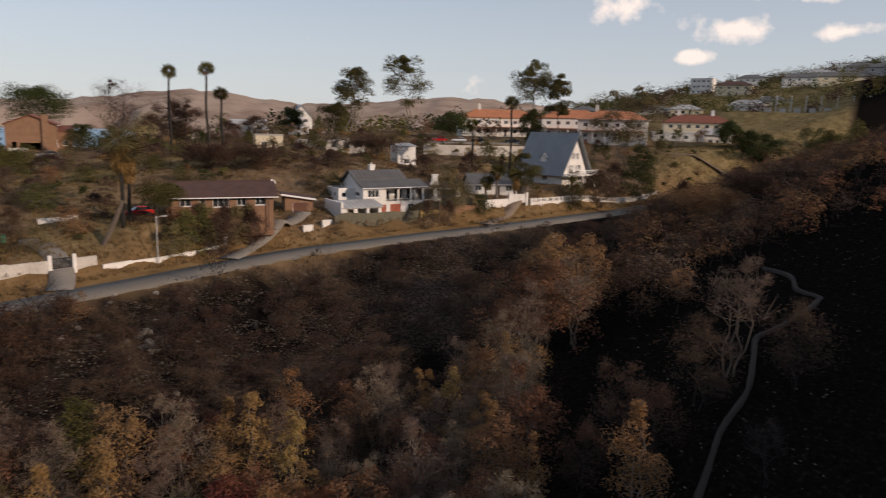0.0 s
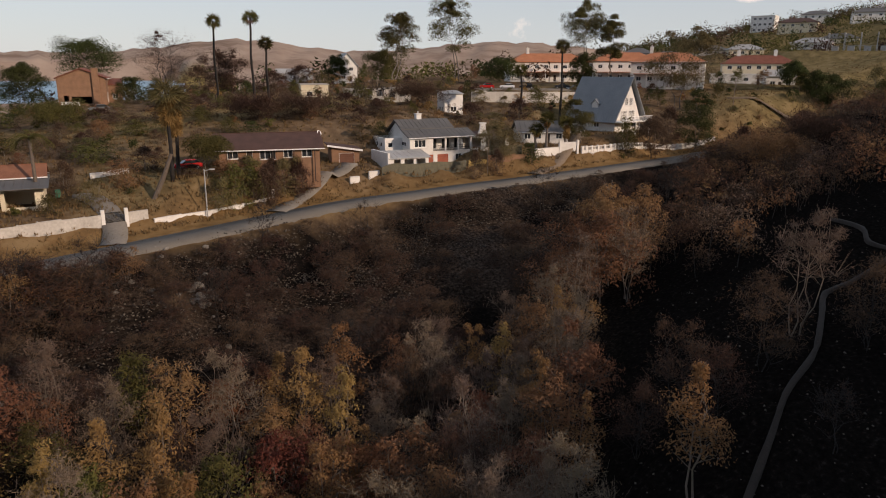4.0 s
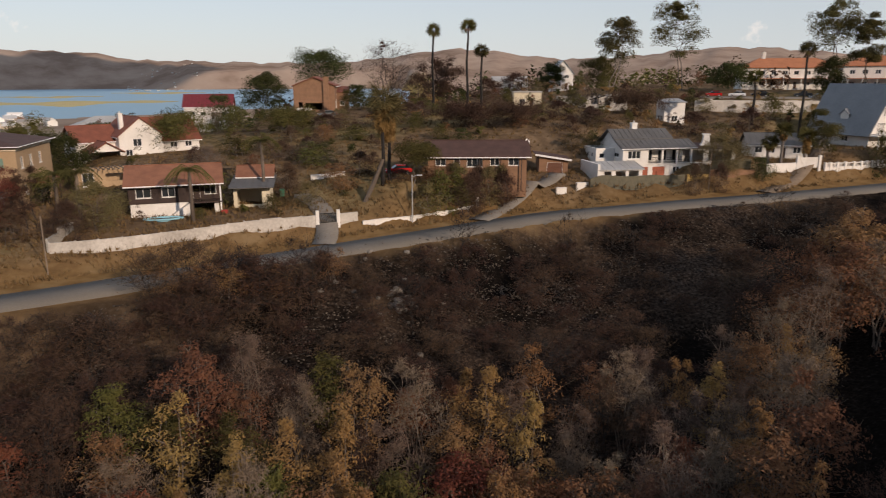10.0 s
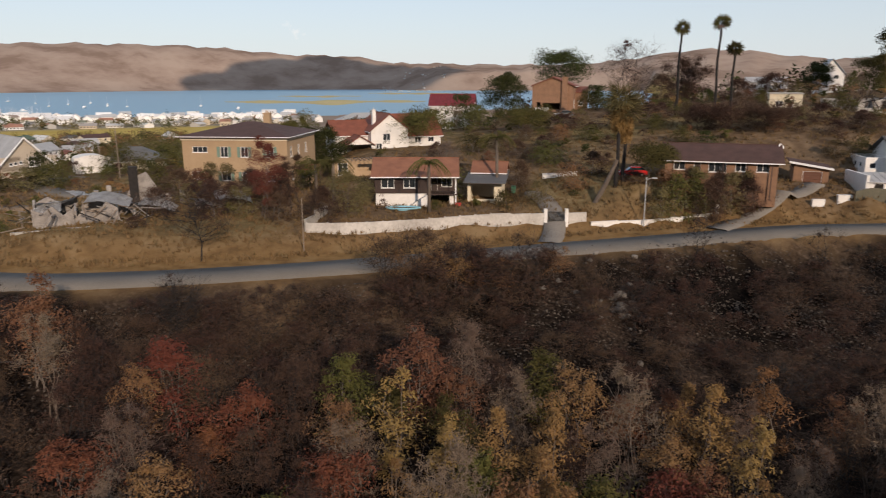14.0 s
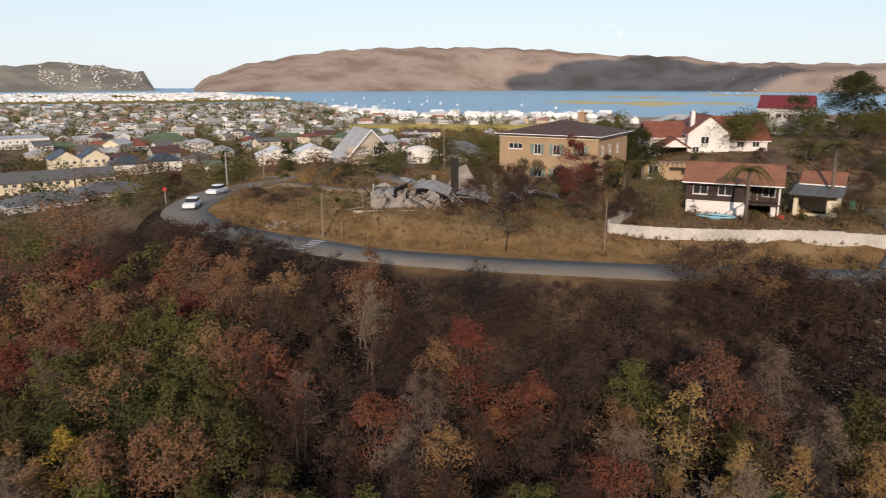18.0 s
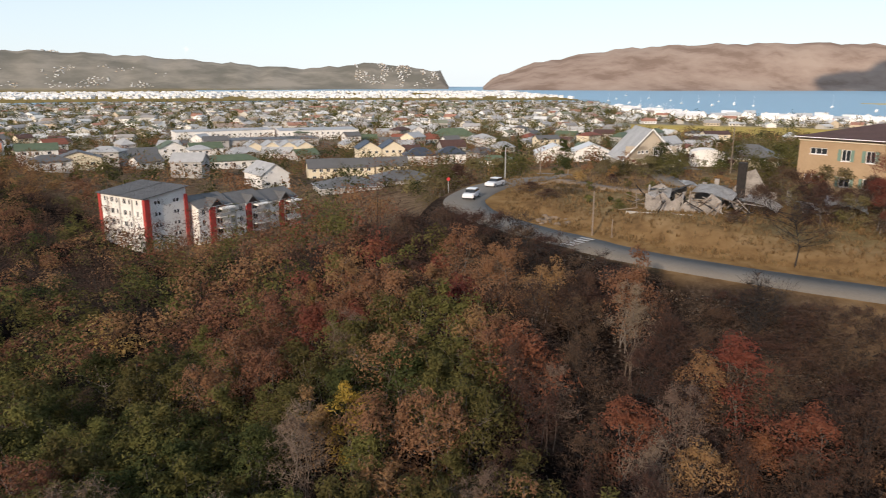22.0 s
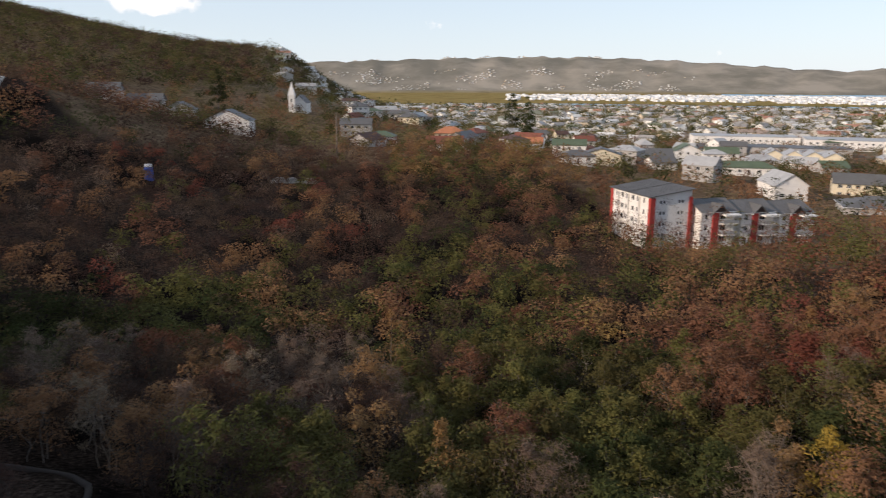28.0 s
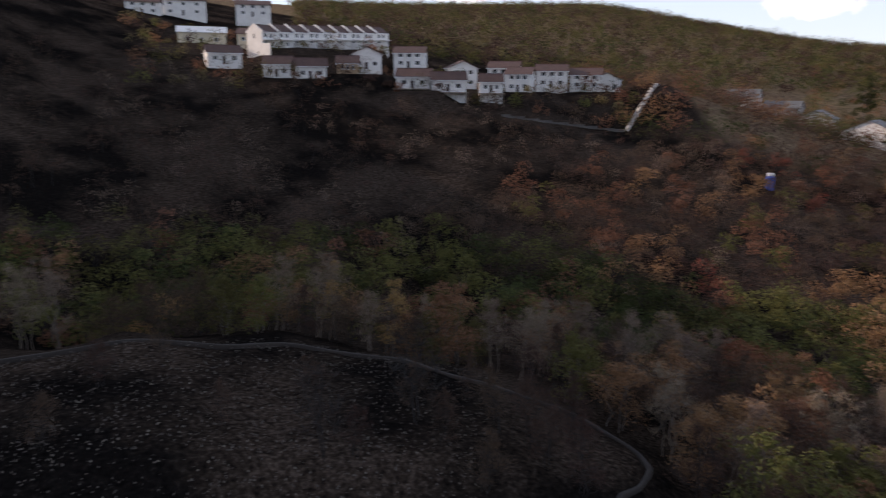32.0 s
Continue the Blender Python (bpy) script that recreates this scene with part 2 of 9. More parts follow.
PALEBARK = material("pale_bark", [(0.11, 0.085, 0.068), (0.21, 0.165, 0.13)], 0.9, scale=3, bump=0.4, vary=0.25)
CHAR = material("charred_wood", [(0.008, 0.007, 0.007), (0.03, 0.025, 0.023)], 0.9, scale=3, bump=0.4)
WOODPOLE = material("weathered_timber_pole", [(0.16, 0.12, 0.09), (0.28, 0.22, 0.17)], 0.85, scale=2)
STONE = material("scattered_stone", [(0.09, 0.08, 0.072), (0.22, 0.2, 0.175)], 0.9, scale=2, bump=0.5, vary=0.35)
L_RUST = leaves("rust_leaves", [(0.155, 0.076, 0.045), (0.235, 0.118, 0.064), (0.27, 0.15, 0.074), (0.2, 0.115, 0.075)])
L_RED = leaves("red_leaves", [(0.15, 0.05, 0.034), (0.215, 0.076, 0.046), (0.18, 0.082, 0.052)])
L_GOLD = leaves("golden_leaves", [(0.242, 0.138, 0.055), (0.341, 0.209, 0.086), (0.231, 0.143, 0.07)])
L_GREEN = leaves("olive_leaves", [(0.066, 0.066, 0.022), (0.108, 0.102, 0.034), (0.14, 0.118, 0.044)])
L_DKGREEN = leaves("dark_green_leaves", [(0.028, 0.036, 0.013), (0.052, 0.062, 0.021), (0.075, 0.078, 0.028)])
L_YELLOW = leaves("yellow_leaves", [(0.3, 0.19, 0.04), (0.42, 0.28, 0.06)])
L_DRY = leaves("dry_grey_twigs", [(0.144, 0.101, 0.074), (0.228, 0.166, 0.122), (0.18, 0.132, 0.103)], 0.1)
L_SCORCH = leaves("scorched_twigs", [(0.055, 0.034, 0.025), (0.115, 0.068, 0.047), (0.08, 0.052, 0.04)], 0.15)
L_GUM = leaves("gum_leaves", [(0.1, 0.085, 0.04), (0.17, 0.145, 0.07), (0.22, 0.16, 0.08)])


# ---- builders ----
def link(name, bm, mat, parent=None, label="", smooth=False):
    me = bpy.data.meshes.new(name)
    bm.to_mesh(me)
    bm.free()
    if mat:
        me.materials.append(mat)
    if smooth:
        me.polygons.foreach_set("use_smooth", [True] * len(me.polygons))
    ob = new(name, me)
    if parent:
        ob.parent = parent
    if label:
        ob["label"] = label
    return ob


part = link


def add_box(bm, x0, x1, y0, y1, z0, z1, m=None):
    vs = [bm.verts.new((m @ Vector(c)) if m else c) for c in
          ((x0, y0, z0), (x1, y0, z0), (x1, y1, z0), (x0, y1, z0), (x0, y0, z1), (x1, y0, z1), (x1, y1, z1), (x0, y1, z1))]
    for f in ((3, 2, 1, 0), (4, 5, 6, 7), (0, 1, 5, 4), (1, 2, 6, 5), (2, 3, 7, 6), (3, 0, 4, 7)):
        bm.faces.new([vs[i] for i in f])
    return vs


def box(x0, x1, y0, y1, z0, z1, m=None):
    bm = bmesh.new()
    add_box(bm, x0, x1, y0, y1, z0, z1, m)
    return bm


def add_tube(bm, points, radii, sides=6, cap=True):
    """A tapered tube along points."""
    rings = []
    for i, p in enumerate(points):
        a = points[max(i - 1, 0)]
        b = points[min(i + 1, len(points) - 1)]
        d = (Vector(b) - Vector(a)).normalized()
        u = d.orthogonal().normalized() if abs(d.z) < 0.95 else Vector((1, 0, 0)).cross(d).normalized()
        v = d.cross(u)
        rings.append([bm.verts.new(Vector(p) + radii[i] * (math.cos(2 * math.pi * k / sides) * u + math.sin(2 * math.pi * k / sides) * v)) for k in range(sides)])
    for r, s in zip(rings, rings[1:]):
        for k in range(sides):
            bm.faces.new((r[k], r[(k + 1) % sides], s[(k + 1) % sides], s[k]))
    if cap:
        bm.faces.new(rings[0][::-1])
        bm.faces.new(rings[-1])
    return bm


def add_prism(bm, profile, y0, y1, m=None):
    """A profile in x and z, drawn out from y0 to y1."""
    a = [bm.verts.new((m @ Vector((x, y0, z))) if m else (x, y0, z)) for x, z in profile]
    b = [bm.verts.new((m @ Vector((x, y1, z))) if m else (x, y1, z)) for x, z in profile]
    n = len(profile)
    bm.faces.new(a)
    bm.faces.new(b[::-1])
    for i in range(n):
        bm.faces.new((a[i], b[i], b[(i + 1) % n], a[(i + 1) % n]))


def thing(name, m, label, category, group=""):
    ob = new(name)
    ob.empty_display_size = 0.2
    ob.matrix_world = m
    return tagged(ob, label, category, group)


# ---- the lie of the land: spot heights by bearing, distance and level ----
VALLEY = [(0, 3, -13.5), (-40, 30, -14), (20, 32, -14), (80, 34, -14), (125, 30, -9), (165, 32, -4), (-130, 35, -3), (-75, 40, -6), (152, 48, -3), (172, 58, -1),
          (-35, 75, -12.5), (-10, 62, -12), (24, 56, -11), (50, 60, -7.5), (60, 82, -8.5), (75, 110, -15), (100, 80, -16), (122, 46, -6), (135, 58, -5), (140, 85, -14), (165, 88, -12), (118, 110, -13), (152, 64, -3), (164, 67, -2.4), (142, 59, -4.2)]
BURNT = [(-58, 52, -2.5), (-60, 70, -0.5), (-63, 90, 3), (-61, 130, 5), (-68, 130, 15.5), (-58, 170, 11), (-75, 90, 8), (-100, 70, 8), (155, 115, -4), (150, 150, 6), (150, 190, 20), (168, 112, -2), (168, 200, 28), (135, 190, 15), (124, 188, 8), (122, 215, 20)]
ROADSIDE = [(-7, 90, 0), (-27, 114, 0.9), (-41, 131, 2.2), (-52, 170, 2.5), (10, 80, -0.3), (24, 79, -0.3), (38, 86, 0.5), (48, 100, 2), (45, 134, 0.8), (-8, 74, -4.5), (-33, 95, -4), (24, 66, -4.5), (40, 73, -2.5), (52, 88, -1.5)]
SLOPE = [(-28, 117, 4.6), (-36, 130, 4.2), (-44, 155, 7.6), (-53, 195, 11.5), (-57, 230, 16.5), (-63, 195, 11.5), (-35, 185, 13.7), (-45, 230, 16.5), (-13, 115, 6), (-3, 97, 2.4), (-3, 140, 9), (-6, 190, 12), (-22, 160, 14.3),
         (7, 97, 2.5), (20, 108, 3.2), (8, 125, 7), (22, 150, 3), (32, 145, 2.6), (37, 155, 2.4), (-30, 260, 18), (-60, 330, 28), (-55, 450, 43), (-63, 500, 52)]
TOWN = [(-10, 300, 8), (8, 230, 2), (27, 260, -8), (-15, 600, -18), (30, 450, -18), (74, 150, -15), (60, 180, -15), (66, 260, -16), (86, 240, -6), (95, 260, -6), (103, 210, -7), (108, 350, 2), (113, 170, -3), (90, 420, -12), (50, 300, -16), (60, 600, -22), (90, 800, -24), (30, 800, -25), (0, 1000, -26), (-40, 1000, 0)]
# bearings 185 to 250 near 260 m: unseen ridge, raised to shade the valley
HILLS = [(128, 420, 34), (127, 950, 115), (118, 900, 84), (110, 800, 56), (104, 760, 50), (97, 700, 4), (135, 300, 22), (150, 320, 40), (150, 700, 90), (168, 330, 60), (185, 260, 89), (195, 261, 97), (205, 260, 102), (225, 270, 104), (250, 260, 84), (200, 130, 16), (230, 120, 18), (275, 230, 46), (-72, 300, 42), (-66, 700, 75), (-50, 800, 40)]


def warp(p):
    d = np.maximum(np.hypot(p[..., 0], p[..., 1]), 1e-3)
    return np.stack([1.6 * p[..., 0] / d * np.minimum(d / 40, 1), 1.6 * p[..., 1] / d * np.minimum(d / 40, 1), np.log(d + 6)], -1)


SPOTS = VALLEY + BURNT + ROADSIDE + SLOPE + TOWN + HILLS
SPOT_XY = warp(np.array([polar(a, d)[:2] for a, d, z in SPOTS]))
SPOT_Z = np.array([z for a, d, z in SPOTS])
_gap = np.sqrt(((SPOT_XY[:, None] - SPOT_XY[None]) ** 2).sum(-1) + 0.0016)
SPOT_W = np.linalg.solve(_gap + 0.0 * np.eye(len(SPOTS)), SPOT_Z)

# the road's middle line: bearing, distance, level
ROAD_LINE = [(-80, 320, 12), (-66, 230, 7.5), (-58, 187, 4), (-53.2, 166.5, 2.8), (-51.5, 156.5, 2.6), (-47.3, 139.5, 2.5), (-43, 128, 2.2), (-38.4, 119, 1.9), (-33.8, 112.5, 1.6), (-29, 107.7, 1.1), (-24.5, 103.6, 0.8), (-20.9, 99.8, 0.5), (-11, 88.5, 0.2), (-5.4, 84.6, 0.0), (4, 79.6, -0.2), (13, 77, -0.3),
             (22, 76.6, -0.25), (30, 78.2, -0.1), (36, 80.8, 0.2), (40, 84.2, 0.6), (43.6, 88, 0.9), (47.8, 95, 1.5), (49.3, 103, 1.9), (48.6, 110.5, 2.0), (47.2, 119, 1.9), (45.6, 130, 1.2), (43.3, 143, 0.2), (41.3, 160, -1.5), (41, 190, -5), (43, 240, -11)]


def smooth_line(rows, step=2.0):
    """A curve through the rows, as points about a step apart."""
    p = np.array(rows, float)
    out = []
    for i in range(len(p) - 1):
        a, b, c, d = p[max(i - 1, 0)], p[i], p[i + 1], p[min(i + 2, len(p) - 1)]
        n = max(int(np.linalg.norm(c - b) / step), 1)
        for k in range(n):
            t = k / n
            out.append(0.5 * (2 * b + (c - a) * t + (2 * a - 5 * b + 4 * c - d) * t * t + (3 * b - a - 3 * c + d) * t ** 3))
    return np.array(out + [p[-1]])


ROAD = smooth_line([polar(a, d, z) for a, d, z in ROAD_LINE])


def raw_height(p):
    p = np.asarray(p, float)
    q = warp(p)
    if q.size < 900:
        return np.sqrt(((q[..., None, :] - SPOT_XY) ** 2).sum(-1) + 0.0016) @ SPOT_W
    z = np.zeros(p.shape[:-1])
    for c, w in zip(SPOT_XY, SPOT_W):
        z += w * np.sqrt(((q - c) ** 2).sum(-1) + 0.0016)
    return z


def far_land(p):
    """The plain, the lagoon's bed and the ranges behind it."""
    d = np.hypot(p[..., 0], p[..., 1])
    az = np.degrees(np.arctan2(-p[..., 0], p[..., 1]))

    def bump(c, w, h):
        return h * np.exp(-((az - c) / w) ** 2)
    # skyline in degrees above the standpoint
    ridge = 1.25 + 0 * az
    ridge = np.maximum(ridge, 0.35 + 2.15 * np.exp(-(np.abs(az - 28) / np.where(az > 28, 16.5, 12.5)) ** 4) + bump(11.5, 5.5, 1.35))
    ridge = np.where(az > 44.2, np.maximum(0, 1.3 - (az - 44.2) * 0.4), ridge)
    ridge = np.where(az > 50.75, np.minimum(1.0, (az - 50.75) * 2.2) * (0.55 + bump(56.5, 3.5, 0.6) + 0.9 / (1 + np.exp(-(az - 65) / 4)) + bump(84, 12, 0.55)), ridge)
    ridge = ridge + (1.15 + bump(-16, 6, 0.95) + bump(-36, 8, 0.9) - ridge) * smooth(6, 2, az)
    wob = 0.06 * np.sin(az * 1.9) + 0.05 * np.sin(az * 4.3 + 1) + 0.035 * np.sin(az * 9.7)
    ridge = np.maximum(ridge + wob * (ridge > 0.2), 0)
    near, top = 3450 + 250 * np.sin(az / 9), 4350
    near = np.where(az > 50.7, 3500 + 200 * np.exp(-((az - 52) / 8) ** 2), near)
    near = near + (2600 - near) * smooth(9, 1, az)
    s = np.clip((d - near) / (top - near), 0, 1.2)
    up = np.sin(np.clip(s, 0, 1) * math.pi / 2) ** 1.3
    z = -27.5 + (ridge > 0.02) * up * (47.5 + top * np.tan(np.radians(ridge)))
    fold = 0.16 * np.sin(az * 2.7 + d / 170) + 0.12 * np.sin(az * 6.1 - d / 110)
    return z + (ridge > 0.1) * np.sin(np.clip(s, 0, 1) * math.pi) * fold * 26


def lagoon_shore(az):
    return np.interp(az, [-12, 0, 10, 20, 32, 36, 38.5, 41, 44, 46, 55, 70], [1250, 1150, 1000, 920, 950, 1050, 1300, 1900, 2350, 2900, 3050, 3050])


def smooth(a, b, x):
    t = np.clip((x - a) / (b - a), 0, 1)
    return t * t * (3 - 2 * t)


# level plots under the houses: bearing, distance, half size, level
PLOTS = [(-31.6, 132, 9, 3.1), (-28.4, 123.5, 3.5, 2.9), (-14.8, 111.5, 11, 5.5), (-23, 126.5, 4.5, 4.5), (-36, 135, 5, 5.4), (-40, 150, 6, 5.5), (-44.4, 163, 10, 7.1), (-32.5, 166, 4, 10.0), (-27, 175, 6, 12.5), (-21.2, 175, 5, 13.3), (-4.5, 190, 10, 12.4), (6.2, 106, 6.5, 2.4), (1.2, 105, 4, 2.6),
         (7, 140, 9, 7.3), (11, 114, 5, 4.5), (19.6, 121, 11, 3.0), (35, 164, 9, 0.2), (30.5, 162, 5, 1.7), (28.5, 183, 9, -0.8), (30.5, 99, 8, 2.6), (-38, 203, 12, 15.2), (-40, 240, 30, 16.8), (-55, 240, 14, 16.6),
         (148, 225, 18, 29.8), (145.5, 200, 9, 22.6), (137.5, 207, 8, 18.9), (132.5, 206, 8, 18.2), (127, 219, 8, 18.3), (151, 194, 7, 21.3), (141, 191, 7, 18.4), (157.5, 238, 10, 31.4), (-60, 305, 22, 27.4)]
KEEP_CLEAR = [(polar(a, d), r + 2.5) for a, d, r, z in PLOTS]


def height(p, carve=True):
    p = np.asarray(p, float)[..., :2]
    d = np.hypot(p[..., 0], p[..., 1])
    z = raw_height(p)
    t = np.clip((d - 900) / 700, 0, 1)
    t = t * t * (3 - 2 * t)
    z = z * (1 - t) + far_land(p) * t
    az = np.degrees(np.arctan2(-p[..., 0], p[..., 1]))
    shore = lagoon_shore(az)
    wet = ((az > -12) & (az < 71) & (d > shore) & (d < np.where(az > 50.7, 3450, 3300))) | ((az > 38) & (az < 90) & (np.abs(d - 1620 - 25 * np.sin(az / 3)) < 55))
    z = np.where(wet, np.minimum(z, -27.6), np.where((d > 500) & (d < shore + 1) & (az > -12), z + (np.maximum(np.minimum(z, -25.0 + (1 - smooth(500, 700, d)) * 30), -26.2) - z) * smooth(104, 92, az), z))
    for a, dd, r, lev in PLOTS:
        q = polar(a, dd)
        g = np.hypot(p[..., 0] - q.x, p[..., 1] - q.y)
        if g.min() > r + 6:
            continue
        k = smooth(r + 6, r, g)
        z = z * (1 - k) + lev * k
    if carve:
        flat, lev = np.full(d.shape, 1e9), np.zeros(d.shape)
        if d.size < 300:
            gaps = np.hypot(p[..., None, 0] - ROAD[:, 0], p[..., None, 1] - ROAD[:, 1])
            near_row = gaps.argmin(-1)
            flat, lev = gaps.min(-1), ROAD[near_row, 2]
        for r in (ROAD if d.size >= 300 else ()):
            g = np.hypot(p[..., 0] - r[0], p[..., 1] - r[1])
            hit = g < flat
            flat, lev = np.where(hit, g, flat), np.where(hit, r[2], lev)
        k = np.clip((flat - 3.9) / 5.0, 0, 1)
        k = k * k * (3 - 2 * k)
        z = np.minimum(z, lev + 0.05 * np.maximum(flat - 3.9, 0) + 0.9 * np.maximum(flat - 8.5, 0))
        z = lev * (1 - k) + z * k
    return z


def ground_at(x, y):
    return float(height(np.array([[x, y]]))[0])


def spot(az, d, lift=0.0):
    p = polar(az, d)
    return Vector((p.x, p.y, ground_at(p.x, p.y) + lift))


# ---- ground: one sheet from underfoot to the ranges ----
AZ_N, R_N = 540, 250
radii = np.concatenate([[1.5], 4 * np.exp(np.linspace(0, math.log(4900 / 4), R_N - 1))])
azs = np.linspace(-180, 180, AZ_N, endpoint=False)
A, R = np.meshgrid(azs, radii)
gp = np.stack([-R * np.sin(np.radians(A)), R * np.cos(np.radians(A))], -1)
gz = height(gp)
# rough ground near by
rough = np.array([noise.noise((x * 0.35, y * 0.35, 0)) + 0.6 * noise.noise((x * 0.11, y * 0.11, 5)) for x, y in gp.reshape(-1, 2)]).reshape(gz.shape)
road_gap = np.full(gz.shape, 1e9)
for r in ROAD[::2]:
    road_gap = np.minimum(road_gap, np.hypot(gp[..., 0] - r[0], gp[..., 1] - r[1]))
gz = gz + rough * 0.3 * np.clip((road_gap - 5) / 6, 0, 1) * (R < 700) * (R > 12)
verts = np.concatenate([gp, gz[..., None]], -1).reshape(-1, 3)
idx = np.arange(AZ_N * R_N).reshape(R_N, AZ_N)
quads = np.stack([idx[:-1], np.roll(idx, -1, 1)[:-1], np.roll(idx, -1, 1)[1:], idx[1:]], -1).reshape(-1, 4)
gm = bpy.data.meshes.new("ground")
gm.from_pydata(verts.tolist(), [], quads.tolist() + [idx[0][::-1].tolist()])
gm.polygons.foreach_set("use_smooth", [True] * len(gm.polygons))

# what grows or lies on it: burnt soil, dry verge grass, green grass, far heath
Af, Rf = A, R
upper = np.array([float(np.interp(a, [-180, -80, -66, -58, -52, -41, -27, -12, 2, 18, 32, 44, 49, 52, 180], [0, 290, 206, 179, 151, 118.5, 100.5, 84.5, 75.2, 71.4, 73.6, 84, 94, 400, 999])) for a in azs])[None, :]
house_side = smooth(-2, 3, Rf - upper) * (Af > -66) * (Af < 50)
burnt = (1 - house_side) * (Rf < 420)
wood_far = np.interp(Af, [44, 47, 55, 65, 74, 78, 84, 92, 102, 112, 118, 125], [88, 95, 112, 126, 142, 182, 234, 240, 208, 190, 190, 260])
# straw left unburnt on the bank
for a_, d_, r_ in ((19.3, 69.3, 2.6), (17, 70, 2.2), (9, 70.4, 2.4), (47.8, 79, 3.0), (43.3, 74, 3.2), (41, 71, 2.6), (45.5, 77, 2.4), (50.5, 84, 2.6), (-8.8, 76, 1.6)):
    q_ = polar(a_, d_)
    burnt = burnt * (1 - 0.85 * np.exp(-((gp[..., 0] - q_.x) ** 2 + (gp[..., 1] - q_.y) ** 2) / r_ ** 2))
burnt = burnt * np.where((Af > 44) & (Af < 125), smooth(14, 0, Rf - wood_far), 1.0)
verge = house_side * smooth(16, 6, road_gap)
rnd = np.array([noise.noise((x * 0.03, y * 0.03, 9)) for x, y in gp.reshape(-1, 2)]).reshape(gz.shape)
lawn = house_side * smooth(0.05, 0.35, rnd) * (1 - verge) * 0.7
lawn = np.maximum(lawn, house_side * smooth(-50, -56, Af) * smooth(180, 200, Rf) * 0.9)
hill_side = np.maximum(smooth(98, 108, Af) * smooth(172, 150, Af), smooth(-46, -52, Af) * (Af > -90)) * smooth(230, 300, Rf)
lawn = np.maximum(lawn, hill_side * 0.3 * smooth(-0.3, 0.4, rnd))
plain = smooth(420, 560, Rf) * (1 - hill_side)
cols = np.stack([burnt, verge, np.maximum(lawn, plain * 0.25), plain], -1).reshape(-1, 4)
marsh = smooth(1480, 1580, Rf) * np.where(Af > 52, smooth(3560, 3440, Rf), smooth(3300, 2700, Rf)) * (Af > -14) * (Af < 110)
field = smooth(545, 570, Rf) * smooth(775, 750, Rf) * smooth(38, 36.5, Af) * smooth(20, 22, Af)
ma = gm.color_attributes.new("marsh", "FLOAT_COLOR", "POINT")
ma.data.foreach_set("color", np.stack([marsh, field, smooth(-50, -38, Af) * (1 - 0.3 * smooth(108, 124, Af)), np.maximum(smooth(47, 53, Af) * smooth(3250, 3500, Rf), smooth(10, 18, Af) * smooth(1600, 1450, Rf))], -1).reshape(-1, 4).ravel().astype(np.float32))
ca = gm.color_attributes.new("cover", "FLOAT_COLOR", "POINT")
ca.data.foreach_set("color", cols.ravel().astype(np.float32))

gmat = bpy.data.materials.new("ground_cover")
gmat.use_nodes = True
n, l = gmat.node_tree.nodes, gmat.node_tree.links
att = n.new("ShaderNodeVertexColor")
att.layer_name = "cover"
sep = n.new("ShaderNodeSeparateColor")
l.new(att.outputs["Color"], sep.inputs[0])
co = n.new("ShaderNodeTexCoord")


def ground_noise(scale, detail=6):
    t = n.new("ShaderNodeTexNoise")
    t.inputs["Scale"].default_value, t.inputs["Detail"].default_value = scale, detail
    t.inputs["Roughness"].default_value = 0.62
    l.new(co.outputs["Object"], t.inputs["Vector"])
    return t.outputs[0]


def ground_ramp(src, *stops):
    r = n.new("ShaderNodeValToRGB")
    e = r.color_ramp.elements
    e[0].position, e[0].color = stops[0][0], (*stops[0][1], 1)
    e[1].position, e[1].color = stops[-1][0], (*stops[-1][1], 1)
    for p, c in stops[1:-1]:
        e.new(p).color = (*c, 1)
    l.new(src, r.inputs[0])
    return r.outputs[0]


def ground_mix(fac, a, b):
    m = n.new("ShaderNodeMix")
    m.data_type = "RGBA"
    l.new(fac, m.inputs[0])
    l.new(a, m.inputs[6])
    l.new(b, m.inputs[7])
    return m.outputs[2]


nz_fine, nz_mid, nz_big, nz_far = ground_noise(2.6), ground_noise(0.35), ground_noise(0.06), ground_noise(0.004)
soil = ground_ramp(nz_mid, (0.3, (0.075, 0.05, 0.034)), (0.5, (0.145, 0.1, 0.064)), (0.7, (0.22, 0.155, 0.1)))
ash = ground_ramp(nz_fine, (0.36, (0.004, 0.0035, 0.0035)), (0.58, (0.009, 0.0075, 0.007)), (0.76, (0.032, 0.026, 0.023)))
litter = ground_ramp(nz_fine, (0.34, (0.012, 0.009, 0.008)), (0.52, (0.05, 0.036, 0.028)), (0.7, (0.12, 0.09, 0.07)))
patchy = ground_ramp(nz_big, (0.42, (0, 0, 0)), (0.6, (1, 1, 1)))
dry = ground_ramp(nz_mid, (0.3, (0.13, 0.077, 0.035)), (0.5, (0.22, 0.132, 0.058)), (0.7, (0.27, 0.18, 0.09)))
grass = ground_ramp(nz_mid, (0.3, (0.11, 0.086, 0.042)), (0.5, (0.19, 0.146, 0.07)), (0.72, (0.28, 0.21, 0.112)))
# heath lightened and greyed: distance haze is mixed into its colour
heath = ground_ramp(nz_far, (0.38, (0.24, 0.17, 0.132)), (0.5, (0.33, 0.245, 0.195)), (0.62, (0.39, 0.3, 0.24)))
col = ground_mix(sep.outputs[2], soil, grass)
col = ground_mix(sep.outputs[1], col, dry)
burn = n.new("ShaderNodeMath")
burn.operation = "MULTIPLY"
l.new(patchy, burn.inputs[0])
bare = n.new("ShaderNodeVertexColor")
